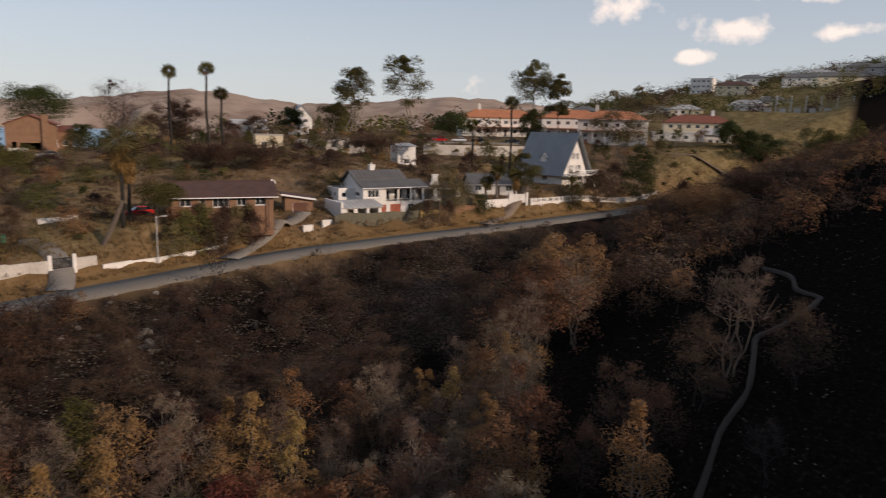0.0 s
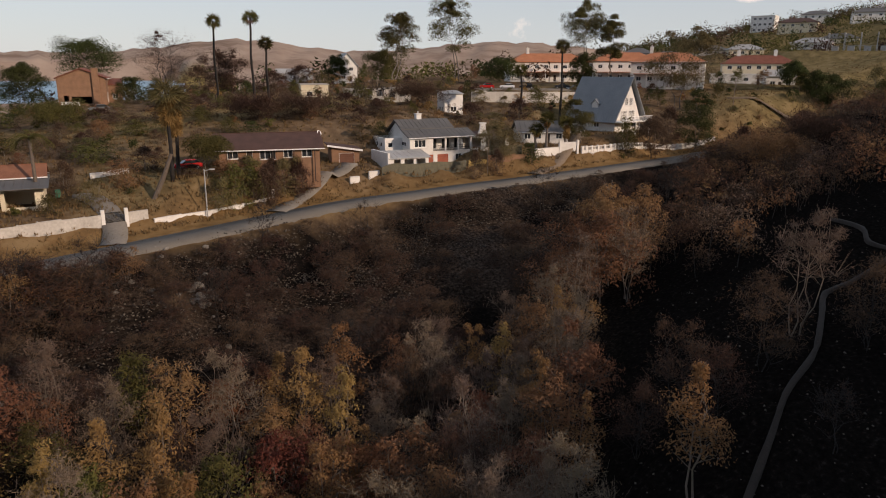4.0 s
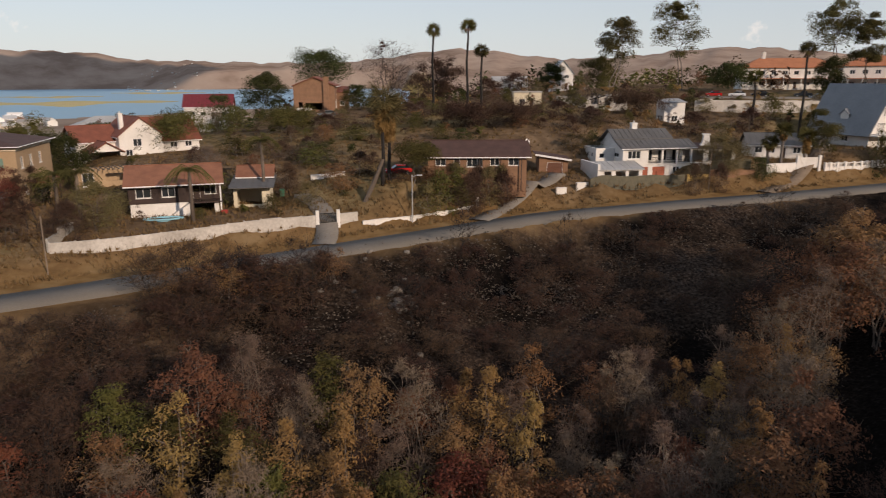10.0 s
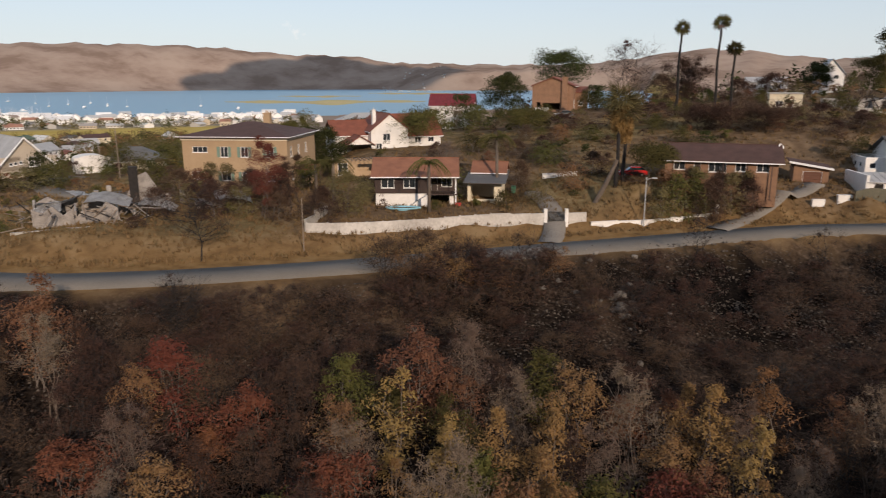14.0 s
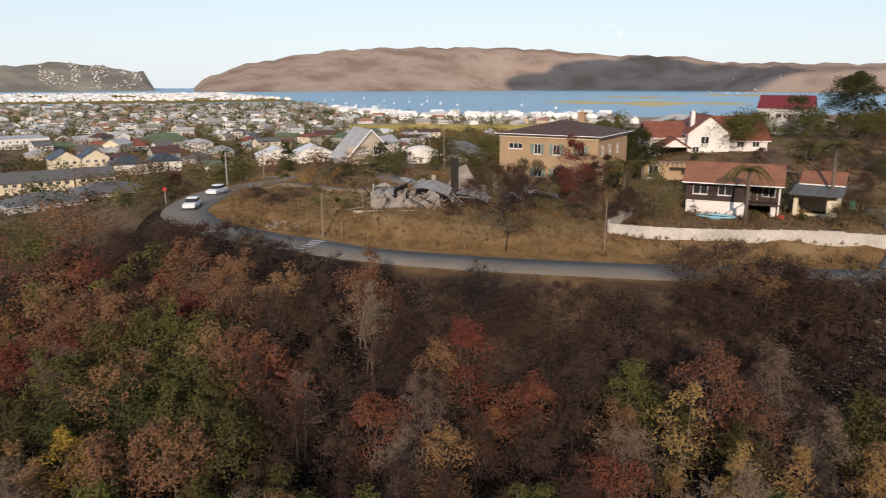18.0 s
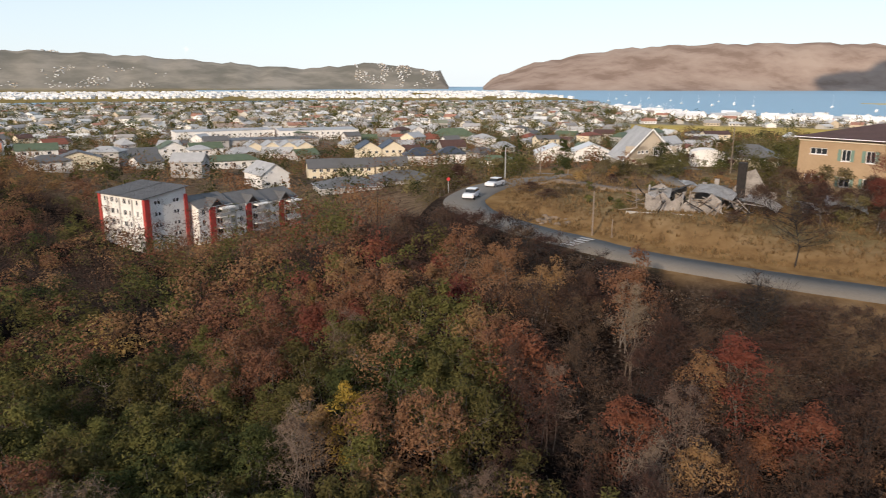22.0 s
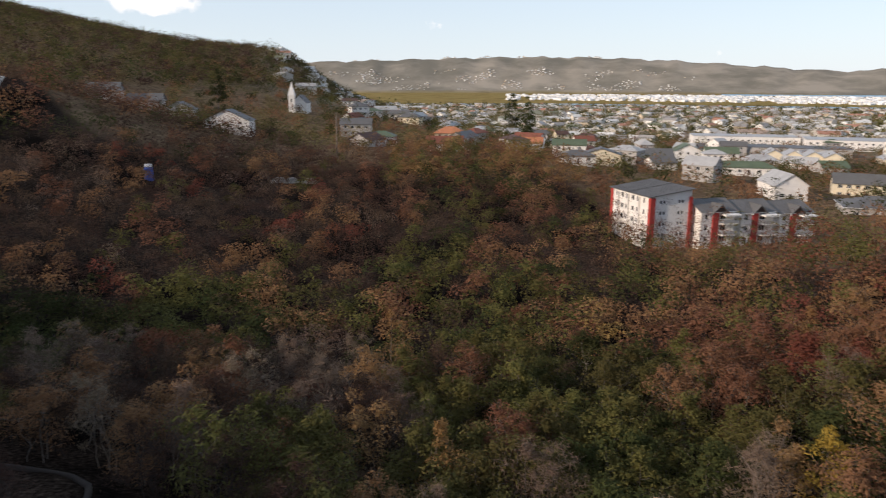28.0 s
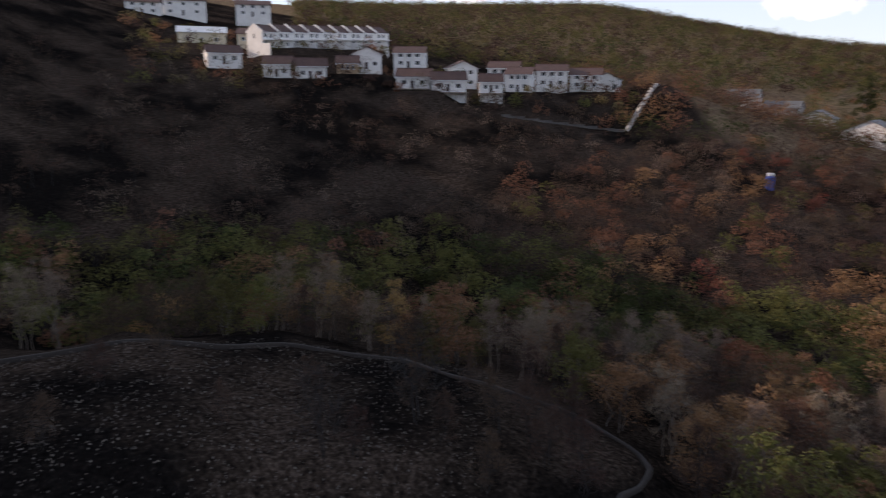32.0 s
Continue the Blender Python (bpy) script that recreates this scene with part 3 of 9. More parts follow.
bare.layer_name = "marsh"
sep3 = n.new("ShaderNodeSeparateColor")
l.new(bare.outputs["Color"], sep3.inputs[0])
l.new(sep3.outputs[2], burn.inputs[1])
col = ground_mix(sep.outputs[0], col, ground_mix(burn.outputs[0], ash, litter))
# scrub's pale grey also carries the haze over the far hills
scrub = ground_ramp(nz_far, (0.38, (0.18, 0.168, 0.138)), (0.5, (0.245, 0.222, 0.182)), (0.62, (0.32, 0.285, 0.235)))
col = ground_mix(att.outputs["Alpha"], col, ground_mix(bare.outputs["Alpha"], heath, scrub))
att2 = n.new("ShaderNodeVertexColor")
att2.layer_name = "marsh"
sep2 = n.new("ShaderNodeSeparateColor")
l.new(att2.outputs["Color"], sep2.inputs[0])
nz_marsh = ground_noise(0.02)
reed = ground_ramp(nz_marsh, (0.35, (0.16, 0.12, 0.05)), (0.55, (0.27, 0.2, 0.08)), (0.7, (0.2, 0.19, 0.08)))
hay = ground_ramp(nz_marsh, (0.35, (0.42, 0.31, 0.09)), (0.65, (0.52, 0.4, 0.14)))
col = ground_mix(sep2.outputs[0], col, reed)
col = ground_mix(sep2.outputs[1], col, hay)
p = n["Principled BSDF"]
p.inputs["Roughness"].default_value = 0.95
p.inputs["Specular IOR Level"].default_value = 0.0
l.new(col, p.inputs["Base Color"])
bp = n.new("ShaderNodeBump")
bp.inputs["Strength"].default_value, bp.inputs["Distance"].default_value = 0.6, 0.15
l.new(nz_fine, bp.inputs["Height"])
l.new(bp.outputs[0], p.inputs["Normal"])
gm.materials.append(gmat)
ground = tagged(new("ground", gm), "burnt valley floor, dry grass verges, town plain and far hills", "ground", kind="structure")


def ribbon(name, line, width, mat, lift, label, category, edge=0.0):
    """A strip along a line, as wide as told, with a kerb-like thickness."""
    bm = bmesh.new()
    prev = None
    for i, c in enumerate(line):
        t = line[min(i + 1, len(line) - 1)] - line[max(i - 1, 0)]
        s = Vector((-t[1], t[0], 0)).normalized()
        w = width / 2 * (1 + edge * noise.noise((c[0] * 0.4, c[1] * 0.4, 2)))
        row = [bm.verts.new(Vector(c) + s * w * k + Vector((0, 0, h))) for k, h in ((1.02, lift - 0.4), (1, lift), (0, lift + 0.03), (-1, lift), (-1.02, lift - 0.4))]
        if prev:
            for a, b2, c2, d2 in zip(prev, prev[1:], row[1:], row):
                bm.faces.new((a, b2, c2, d2))
        prev = row
    return tagged(link(name, bm, mat, smooth=True), label, category, kind="structure")


road = ribbon("road", ROAD, 6.2, ASPHALT, 0.09, "grey worn asphalt road curving along the hillside", "road", 0.05)

# lagoon
wm = bpy.data.materials.new("lagoon_water")
wm.use_nodes = True
p = wm.node_tree.nodes["Principled BSDF"]
# the reflected sky's blue is put into the base colour; real gloss kept weak
p.inputs["Base Color"].default_value = (0.2, 0.36, 0.47, 1)
p.inputs["Roughness"].default_value = 0.4
p.inputs["Specular IOR Level"].default_value = 0.2
tw = wm.node_tree.nodes.new("ShaderNodeTexNoise")
tw.inputs["Scale"].default_value = 0.05
bw = wm.node_tree.nodes.new("ShaderNodeBump")
bw.inputs["Strength"].default_value = 0.25
wm.node_tree.links.new(tw.outputs[0], bw.inputs["Height"])
wm.node_tree.links.new(bw.outputs[0], p.inputs["Normal"])
bm = bmesh.new()
ring = []
strip = []
for az in range(38, 91, 2):
    mid = 1620 + 25 * math.sin(az / 3)
    strip.append((bm.verts.new(polar(az, mid - 60, -26.6)), bm.verts.new(polar(az, mid + 60, -26.6))))
for a, b2 in zip(strip, strip[1:]):
    bm.faces.new((a[0], b2[0], b2[1], a[1]))
for az in range(-12, 72, 2):
    near = float(lagoon_shore(az)) - 12
    ring.append((bm.verts.new(polar(az, near, -26.6)), bm.verts.new(polar(az, 4900, -25.5))))
for a, b2 in zip(ring, ring[1:]):
    bm.faces.new((a[0], b2[0], b2[1], a[1]))
sand_mat = material("yellow_sandbank", [(0.42, 0.33, 0.13), (0.56, 0.45, 0.2)], 0.9, scale=0.02, bump=0)
for sn, (a0_, a1_, da_, db_, k_) in enumerate(((5.5, 21, 1600, 1640, 240), (10.5, 17, 2150, 2190, 210), (3.5, 10, 2560, 2600, 300))):
    sb = bmesh.new()
    row_ = []
    for i in range(25):
        t_ = i / 24
        az = a0_ + (a1_ - a0_) * t_
        half = k_ * math.sin(math.pi * min(1, max(0, t_))) ** 0.7 * (0.75 + 0.35 * math.sin(t_ * 17 + sn))
        mid = da_ + (db_ - da_) * t_ + 30 * math.sin(t_ * 9)
        row_.append((sb.verts.new(polar(az, mid - half - 1, -26.9)), sb.verts.new(polar(az, mid, -25.2)), sb.verts.new(polar(az, mid + half + 1, -26.9))))
    for a, b2 in zip(row_, row_[1:]):
        sb.faces.new((a[0], b2[0], b2[1], a[1]))
        sb.faces.new((a[1], b2[1], b2[2], a[2]))
    tagged(link("sandbank_%d" % (sn + 1), sb, sand_mat, smooth=True), "low yellow sandbank in the lagoon", "sandbank", kind="structure")
tagged(link("water", bm, wm), "calm blue lagoon water reaching the far hills", "water", kind="structure")


# ---- houses ----
def wall_cells(bm, x0, x1, z0, z1, thick, holes, m=None, y0=0.0):
    """A wall in its own x and z with the holes (x, z, width, height) left open; thick goes into +y."""
    xs = sorted({x0, x1, *[v for h in holes for v in (h[0], h[0] + h[2])]})
    zs = sorted({z0, z1, *[v for h in holes for v in (h[1], h[1] + h[3])]})
    nx, nz = len(xs) - 1, len(zs) - 1

    def full(i, k):
        if not (0 <= i < nx and 0 <= k < nz):
            return False
        mx, mz = (xs[i] + xs[i + 1]) / 2, (zs[k] + zs[k + 1]) / 2
        return not any(h[0] < mx < h[0] + h[2] and h[1] < mz < h[1] + h[3] for h in holes)
    vs = {}

    def v(i, y, k):
        if (i, y, k) not in vs:
            c = Vector((xs[i], y0 + y * thick, zs[k]))
            vs[i, y, k] = bm.verts.new(m @ c if m else c)
        return vs[i, y, k]
    for i in range(nx):
        for k in range(nz):
            if not full(i, k):
                continue
            bm.faces.new((v(i, 0, k), v(i + 1, 0, k), v(i + 1, 0, k + 1), v(i, 0, k + 1)))
            bm.faces.new((v(i, 1, k), v(i, 1, k + 1), v(i + 1, 1, k + 1), v(i + 1, 1, k)))
            if not full(i - 1, k):
                bm.faces.new((v(i, 0, k), v(i, 0, k + 1), v(i, 1, k + 1), v(i, 1, k)))
            if not full(i + 1, k):
                bm.faces.new((v(i + 1, 0, k), v(i + 1, 1, k), v(i + 1, 1, k + 1), v(i + 1, 0, k + 1)))
            if not full(i, k - 1):
                bm.faces.new((v(i, 0, k), v(i, 1, k), v(i + 1, 1, k), v(i + 1, 0, k)))
            if not full(i, k + 1):
                bm.faces.new((v(i, 0, k + 1), v(i + 1, 0, k + 1), v(i + 1, 1, k + 1), v(i, 1, k + 1)))


def side_pose(side, x0, x1, y0, y1):
    """The plane of a house's side, seen from outside: x to the right, y inwards; and its length."""
    if side == "f":
        return Matrix.Translation((x0, y0, 0)), x1 - x0
    if side == "b":
        return pose(x1, y1, 0, rz=180), x1 - x0
    if side == "l":
        return pose(x0, y1, 0, rz=-90), y1 - y0
    return pose(x1, y0, 0, rz=90), y1 - y0


PANE_MESHES = {}


FAR_WINDOWS = [False]


def window(house, m, x, z, w, h, kind="window", mat=None):
    """A window, a door or a dark opening in a wall's hole: frame, panes or leaf, and a sill."""
    key = (round(w, 2), round(h, 2), kind, mat.name if mat else "", FAR_WINDOWS[0])
    if kind == "open":
        return
    if key not in PANE_MESHES:
        frame_bm, pane_bm = bmesh.new(), bmesh.new()
        if kind == "window":
            t, n = 0.07, (max(2, round(w / 0.8)) if w > 0.9 else 1)
            step = (w - t) / n
            wall_cells(frame_bm, 0, w, 0, h, 0.08, [(t + step * i, t, step - t, h - 2 * t) for i in range(n)], None, 0.08)
            if not FAR_WINDOWS[0]:
                add_box(frame_bm, -0.06, w + 0.06, -0.06, 0.1, -0.08, -0.004)
            add_box(pane_bm, t, w - t, 0.12, 0.13, t, h - t)
        else:
            add_box(frame_bm, 0, 0.06, 0.05, 0.14, 0, h)
            add_box(frame_bm, w - 0.06, w, 0.05, 0.14, 0, h)
            add_box(frame_bm, 0.06, w - 0.06, 0.05, 0.14, h - 0.06, h)
            rows = 5 if w > 2 else 3
            for i in range(rows):
                add_box(pane_bm, 0.06, w - 0.06, 0.09, 0.13, (h - 0.06) * i / rows, (h - 0.06) * (i + 1) / rows - 0.03)
        made = []
        for nm, b, mt in (("frame", frame_bm, WHITEPAINT), ("pane" if kind == "window" else "leaf", pane_bm, mat or GLASS)):
            me = bpy.data.meshes.new(nm)
            b.to_mesh(me)
            b.free()
            me.materials.append(mt)
            made.append(me)
        if FAR_WINDOWS[0]:
            # far off, frame and pane in one mesh
            both = bmesh.new()
            for k, me in enumerate(made):
                both.from_mesh(me)
                both.faces.ensure_lookup_table()
                if k == 0:
                    first = len(both.faces)
            for i in range(first, len(both.faces)):
                both.faces[i].material_index = 1
            one = bpy.data.meshes.new("window")
            both.to_mesh(one)
            both.free()
            one.materials.append(WHITEPAINT)
            one.materials.append(mat or GLASS)
            made = [one, None]
        PANE_MESHES[key] = made
    fm, pm = PANE_MESHES[key]
    nm = "window" if kind == "window" else ("garage_door" if w > 1.9 else "door")
    f = new(nm, fm)
    f.parent = house
    f.matrix_local = m @ Matrix.Translation((x, 0, z))
    if pm is None:
        return
    q = new("pane" if kind == "window" else "leaf", pm)
    q.parent = f


def walls(house, x0, x1, y0, y1, z0, z1, mat, holes=None, name="wall", thick=0.24, label=""):
    """Four walls with their openings, and what fills the openings; far off the four are one mesh."""
    split = not FAR_WINDOWS[0]
    bm, made = bmesh.new(), None
    for side in "flbr":
        m, length = side_pose(side, x0, x1, y0, y1)
        hs = [h for h in (holes or {}).get(side, [])]
        a, b = (0, length) if side in "fb" else (thick, length - thick)
        wall_cells(bm, a, b, z0, z1, thick, [h[:4] for h in hs], m)
        for h in hs:
            window(house, m, h[0], h[1], h[2], h[3], h[4] if len(h) > 4 else "window", h[5] if len(h) > 5 else None)
        if split:
            made = part(name, bm, mat, house, label)
            bm = bmesh.new()
    if split:
        bm.free()
        return made
    return part(name, bm, mat, house, label)


def gable_roof(house, x0, x1, y0, y1, z, rise, mat, over=0.45, along="x", wallmat=None, thick=0.16, name="roof", fine=True):
    """A pitched roof with its ridge along x or y, and the gable walls under it."""
    bm = bmesh.new()
    if along == "x":
        m, span, length = pose(x0, y0, 0, rz=90), y1 - y0, x1 - x0
        m = Matrix(((0, -1, 0, x1), (1, 0, 0, y0), (0, 0, 1, 0), (0, 0, 0, 1)))
    else:
        m, span, length = Matrix.Translation((x0, y0, 0)), x1 - x0, y1 - y0
    k = rise / (span / 2)
    e = over
    prof = [(-e, z - k * e), (span / 2, z + rise), (span + e, z - k * e), (span + e, z - k * e + thick), (span / 2, z + rise + thick * 1.15), (-e, z - k * e + thick)]
    for half in ((prof[0], prof[1], prof[4], prof[5]), (prof[1], prof[2], prof[3], prof[4])):
        add_prism(bm, half, -e, length + e, m)
    bmesh.ops.recalc_face_normals(bm, faces=bm.faces)
    r = part(name, bm, mat, house)
    bm = bmesh.new()
    n = max(2, int(length / 0.9)) if fine and "tile" not in mat.name else -1
    for i in range(n + 1):
        y = -e + (length + 2 * e) * i / n
        for (xa, za), (xb, zb) in ((prof[5], prof[4]), (prof[4], prof[3])):
            vs = [bm.verts.new(m @ Vector((x, yy, zz))) for x, yy, zz in ((xa, y - 0.03, za + 0.004), (xb, y - 0.03, zb + 0.004), (xb, y + 0.03, zb + 0.004), (xa, y + 0.03, za + 0.004),
                                                                           (xa, y, za + 0.05), (xb, y, zb + 0.05))]
            bm.faces.new((vs[0], vs[1], vs[5], vs[4]))
            bm.faces.new((vs[2], vs[3], vs[4], vs[5]))
    if n > 0:
        part("roof_seams", bm, mat, r)["kind"] = "stuff"
    else:
        bm.free()
    rb = bmesh.new()
    add_tube(rb, [m @ Vector((span / 2, -e, z + rise + thick * 1.15)), m @ Vector((span / 2, length + e, z + rise + thick * 1.15))], [0.09, 0.09], 6)
    if fine:
        part("ridge_cap", rb, mat, r)
    else:
        rb.free()
    if wallmat:
        for ya, yb in ((0.0, 0.22), (length - 0.22, length)):
            gb = bmesh.new()
            add_prism(gb, [(0, z), (span, z), (span / 2, z + rise - 0.02)], ya, yb, m)
            bmesh.ops.recalc_face_normals(gb, faces=gb.faces)
            part("gable", gb, wallmat, house)
    if not fine:
        return r
    fb = bmesh.new()
    for x in (-e, span + e):
        add_box(fb, x - 0.03, x + 0.03, -e, length + e, z - k * e - 0.1, z - k * e + 0.06, m)
    part("fascia", fb, WHITEPAINT, r)
    return r


def hip_roof(house, x0, x1, y0, y1, z, rise, mat, over=0.5, thick=0.15, fine=True):
    bm = bmesh.new()
    a, b, c, d = x0 - over, x1 + over, y0 - over, y1 + over
    s = min(b - a, d - c) / 2
    lo, up = [(a, c), (b, c), (b, d), (a, d)], [(a + s, c + s), (b - s, c + s), (b - s, d - s), (a + s, d - s)]
    v0 = [bm.verts.new((x, y, z - thick)) for x, y in lo]
    v1 = [bm.verts.new((x, y, z)) for x, y in lo]
    if b - a > d - c:
        r = [bm.verts.new((a + s, (c + d) / 2, z + rise)), bm.verts.new((b - s, (c + d) / 2, z + rise))]
        tops = [(r[0], r[1]), (r[1],), (r[1], r[0]), (r[0],)]
    else:
        r = [bm.verts.new(((a + b) / 2, c + s, z + rise)), bm.verts.new(((a + b) / 2, d - s + 0.01, z + rise))]
        tops = [(r[0],), (r[0], r[1]), (r[1],), (r[1], r[0])]
    for i in range(4):
        j = (i + 1) % 4
        bm.faces.new((v0[i], v0[j], v1[j], v1[i]))
        bm.faces.new((v1[i], v1[j], *reversed(tops[i])))
    bm.faces.new(v0[::-1])
    bmesh.ops.recalc_face_normals(bm, faces=bm.faces)
    ob = part("roof", bm, mat, house)
    if not fine:
        return ob
    gb = bmesh.new()
    for i in range(4):
        j = (i + 1) % 4
        add_tube(gb, [v for v in ((*lo[i], z - 0.02), (*lo[j], z - 0.02))], [0.07, 0.07], 5)
    part("gutter", gb, WHITEPAINT, ob)
    return ob


def shed_roof(house, x0, x1, y0, y1, zf, zb, mat, thick=0.12, over=0.25, name="roof"):
    bm = bmesh.new()
    m = Matrix(((0, 1, 0, 0), (1, 0, 0, 0), (0, 0, 1, 0), (0, 0, 0, 1)))
    k = (zb - zf) / (y1 - y0)
    pr = [(y0 - over, zf - k * over), (y1 + over, zb + k * over), (y1 + over, zb + k * over + thick), (y0 - over, zf - k * over + thick)]
    add_prism(bm, pr, x0 - over, x1 + over, m)
    sb = bmesh.new()
    n = max(2, int((x1 - x0) / 0.8))
    for i in range(n + 1):
        x = x0 - over + (x1 - x0 + 2 * over) * i / n
        add_prism(sb, [(pr[3][0], pr[3][1] + 0.002), (pr[2][0], pr[2][1] + 0.002), (pr[2][0], pr[2][1] + 0.05), (pr[3][0], pr[3][1] + 0.05)], x - 0.03, x + 0.03, m)
    for b in (bm, sb):
        bmesh.ops.recalc_face_normals(b, faces=b.faces)
    r = part(name, bm, mat, house)
    part("roof_seams", sb, mat, r)["kind"] = "stuff"
    return r


def chimney(house, x, y, z0, z1, w=0.7, mat=WHITE, pots=1):
    bm = box(x - w / 2, x + w / 2, y - w / 2, y + w / 2, z0, z1)
    add_box(bm, x - w / 2 - 0.08, x + w / 2 + 0.08, y - w / 2 - 0.08, y + w / 2 + 0.08, z1, z1 + 0.14)
    c = part("chimney", bm, mat, house)
    pb = bmesh.new()
    for i in range(pots):
        add_tube(pb, [(x + (i - (pots - 1) / 2) * 0.3, y, z1 + 0.14), (x + (i - (pots - 1) / 2) * 0.3, y, z1 + 0.5)], [0.12, 0.1], 8)
    part("pot", pb, mat, c)


def lot(name, label, az, d, turn, level=None, category="house", group=""):
    """A building's base: its front left corner, its front turned from facing the valley."""
    p = spot(az, d)
    if level is not None:
        p.z = level
    return thing(name, Matrix.Translation(p) @ pose(0, 0, 0, rz=az + turn), label, category, group)


def row_of_windows(length, n, z, w, h, margin=0.8):
    if n <= 0:
        return []
    step = (length - 2 * margin) / n
    return [(margin + step * (i + 0.5) - w / 2, z, w, h) for i in range(n)]


def plain_house(name, label, az, d, turn, w, dep, h, wallmat, roofmat, roof="gable", rise=2.2, along="x", level=None, storeys=1, nwin=3, group="", chim=None, door=True, category="house"):
    """A house of one or two storeys with windows on its front and sides."""
    ho = lot(name, label, az, d, turn, level, category, group)
    holes = {"f": [], "l": [], "r": []}
    FAR_WINDOWS[0] = d > 240
    for s in range(storeys):
        z = 0.95 + s * h / storeys
        f = row_of_windows(w, nwin, z, min(1.4, w / nwin * 0.5), 1.15)
        if s == 0 and door and len(f) > 1:
            mid = f.pop(len(f) // 2)
            f.append((mid[0], 0.0, 0.95, 2.05, "door", DARKWOOD))
        holes["f"] += f
        for side in "lr":
            holes[side] += row_of_windows(dep, 1 if d > 225 else 2, z, 1.1, 1.1)
    walls(ho, 0, w, 0, dep, -3.5, h, wallmat, holes)
    FAR_WINDOWS[0] = False
    if roof == "gable":
        gable_roof(ho, 0, w, 0, dep, h, rise, roofmat, along=along, wallmat=wallmat, fine=d < 225)
    elif roof == "hip":
        hip_roof(ho, 0, w, 0, dep, h, rise, roofmat, fine=d < 225)
    elif roof == "flat":
        bm = box(-0.2, w + 0.2, -0.2, dep + 0.2, h, h + 0.25)
        part("roof", bm, roofmat, ho)
    else:
        shed_roof(ho, 0, w, 0, dep, h, h + rise, roofmat)
        for a in (0, w - 0.2):
            bm = bmesh.new()
            add_prism(bm, [(0, h), (dep, h), (dep, h + rise)], a, a + 0.2, Matrix(((0, 1, 0, 0), (1, 0, 0, 0), (0, 0, 1, 0), (0, 0, 0, 1))))
            bmesh.ops.recalc_face_normals(bm, faces=bm.faces)
            part("gable", bm, wallmat, ho)
    if chim:
        chimney(ho, chim[0] * w, chim[1] * dep, h, h + rise + 0.9, mat=wallmat)
    return ho


# white two-storey house above the road
h = lot("white_house", "white two-storey house with grey sheet roof and balcony", -28.8, 127, 25, 2.95)
W, D = 12.3, 9.2
walls(h, 0, W, 0, D, -4, 2.6, WHITE, {"f": [(2.3, 0, 2.3, 2.1, "door", GARAGE_RED), (5.3, 0, 2.3, 2.1, "door", GARAGE_RED), (9, 0.9, 1.2, 1.1)], "l": [(4, 1, 1.2, 1.1)]})
walls(h, 0, 4.2, 0, D, 2.6, 5.2, WHITE, {"f": [(0.9, 3.4, 2.2, 1.3)], "l": [(5.6, 3.5, 2.0, 0.7), (1.6, 3.6, 0.8, 0.6), (3.5, 3.5, 0.6, 0.9)]}, name="upper_wall")
walls(h, 4.2, W, 2.4, D, 2.6, 5.2, WHITE, {"f": [(0.6, 2.7, 1.6, 2.0), (3.2, 2.7, 1.6, 2.0), (5.8, 2.7, 1.4, 2.0)], "r": [(2, 3.5, 1.2, 1.1)]}, name="upper_wall")
bm = box(4.2, W + 0.1, -0.1, 2.4, 2.45, 2.6)
part("balcony_floor", bm, WHITE, h)
for x in (4.35, 7.0, 9.6, 12.15):
    part("column", box(x - 0.16, x + 0.16, 0, 0.32, 2.6, 5.0), WHITE, h)
part("balcony_beam", box(4.2, W, 0, 0.3, 4.75, 5.05), WHITE, h)
bm = bmesh.new()
for z in (2.75, 3.1, 3.5):
    add_box(bm, 4.4, W, 0.12, 0.16, z, z + 0.05)
for i in range(40):
    add_box(bm, 4.5 + i * 0.195, 4.52 + i * 0.195, 0.13, 0.15, 2.62, 3.5)
part("balcony_rail", bm, BLACKMETAL, h)
bm = bmesh.new()
mr = Matrix(((0, 1, 0, 0), (1, 0, 0, 0), (0, 0, 1, 0), (0, 0, 0, 1)))
add_prism(bm, [(-0.5, 5.0), (2.6, 6.15), (2.6, 6.3), (-0.5, 5.14)], -0.5, W + 0.6, mr)
add_prism(bm, [(2.6, 6.2), (5.6, 7.75), (5.6, 7.9), (2.6, 6.4)], -0.5, W - 2.2, mr)
add_prism(bm, [(5.6, 7.75), (D + 0.5, 5.4), (D + 0.5, 5.55), (5.6, 7.9)], -0.5, W - 2.2, mr)
seams = bmesh.new()
for i in range(16):
    x = -0.4 + i * 0.86
    add_prism(seams, [(-0.5, 5.15), (2.6, 6.31), (2.6, 6.36), (-0.5, 5.2)], x, x + 0.05, mr)
    if x < W - 2.4:
        add_prism(seams, [(2.6, 6.41), (5.6, 7.91), (5.6, 7.96), (2.6, 6.46)], x, x + 0.05, mr)
for b in (bm, seams):
    bmesh.ops.recalc_face_normals(b, faces=b.faces)
part("roof_seams", seams, GREYTIN, part("roof", bm, GREYTIN, h))["kind"] = "stuff"
for x, prof in ((0, [(0, 5.2), (D, 5.2), (5.6, 7.7), (2.6, 6.1)]), (W - 2.5, [(0, 5.2), (D, 5.2), (5.6, 7.7), (2.6, 6.1)]), (W - 0.24, [(0, 5.0), (2.6, 5.0), (2.6, 6.1)])):
    bm = bmesh.new()
    add_prism(bm, prof, x, x + 0.24, mr)
    bmesh.ops.recalc_face_normals(bm, faces=bm.faces)
    part("gable", bm, WHITE, h)
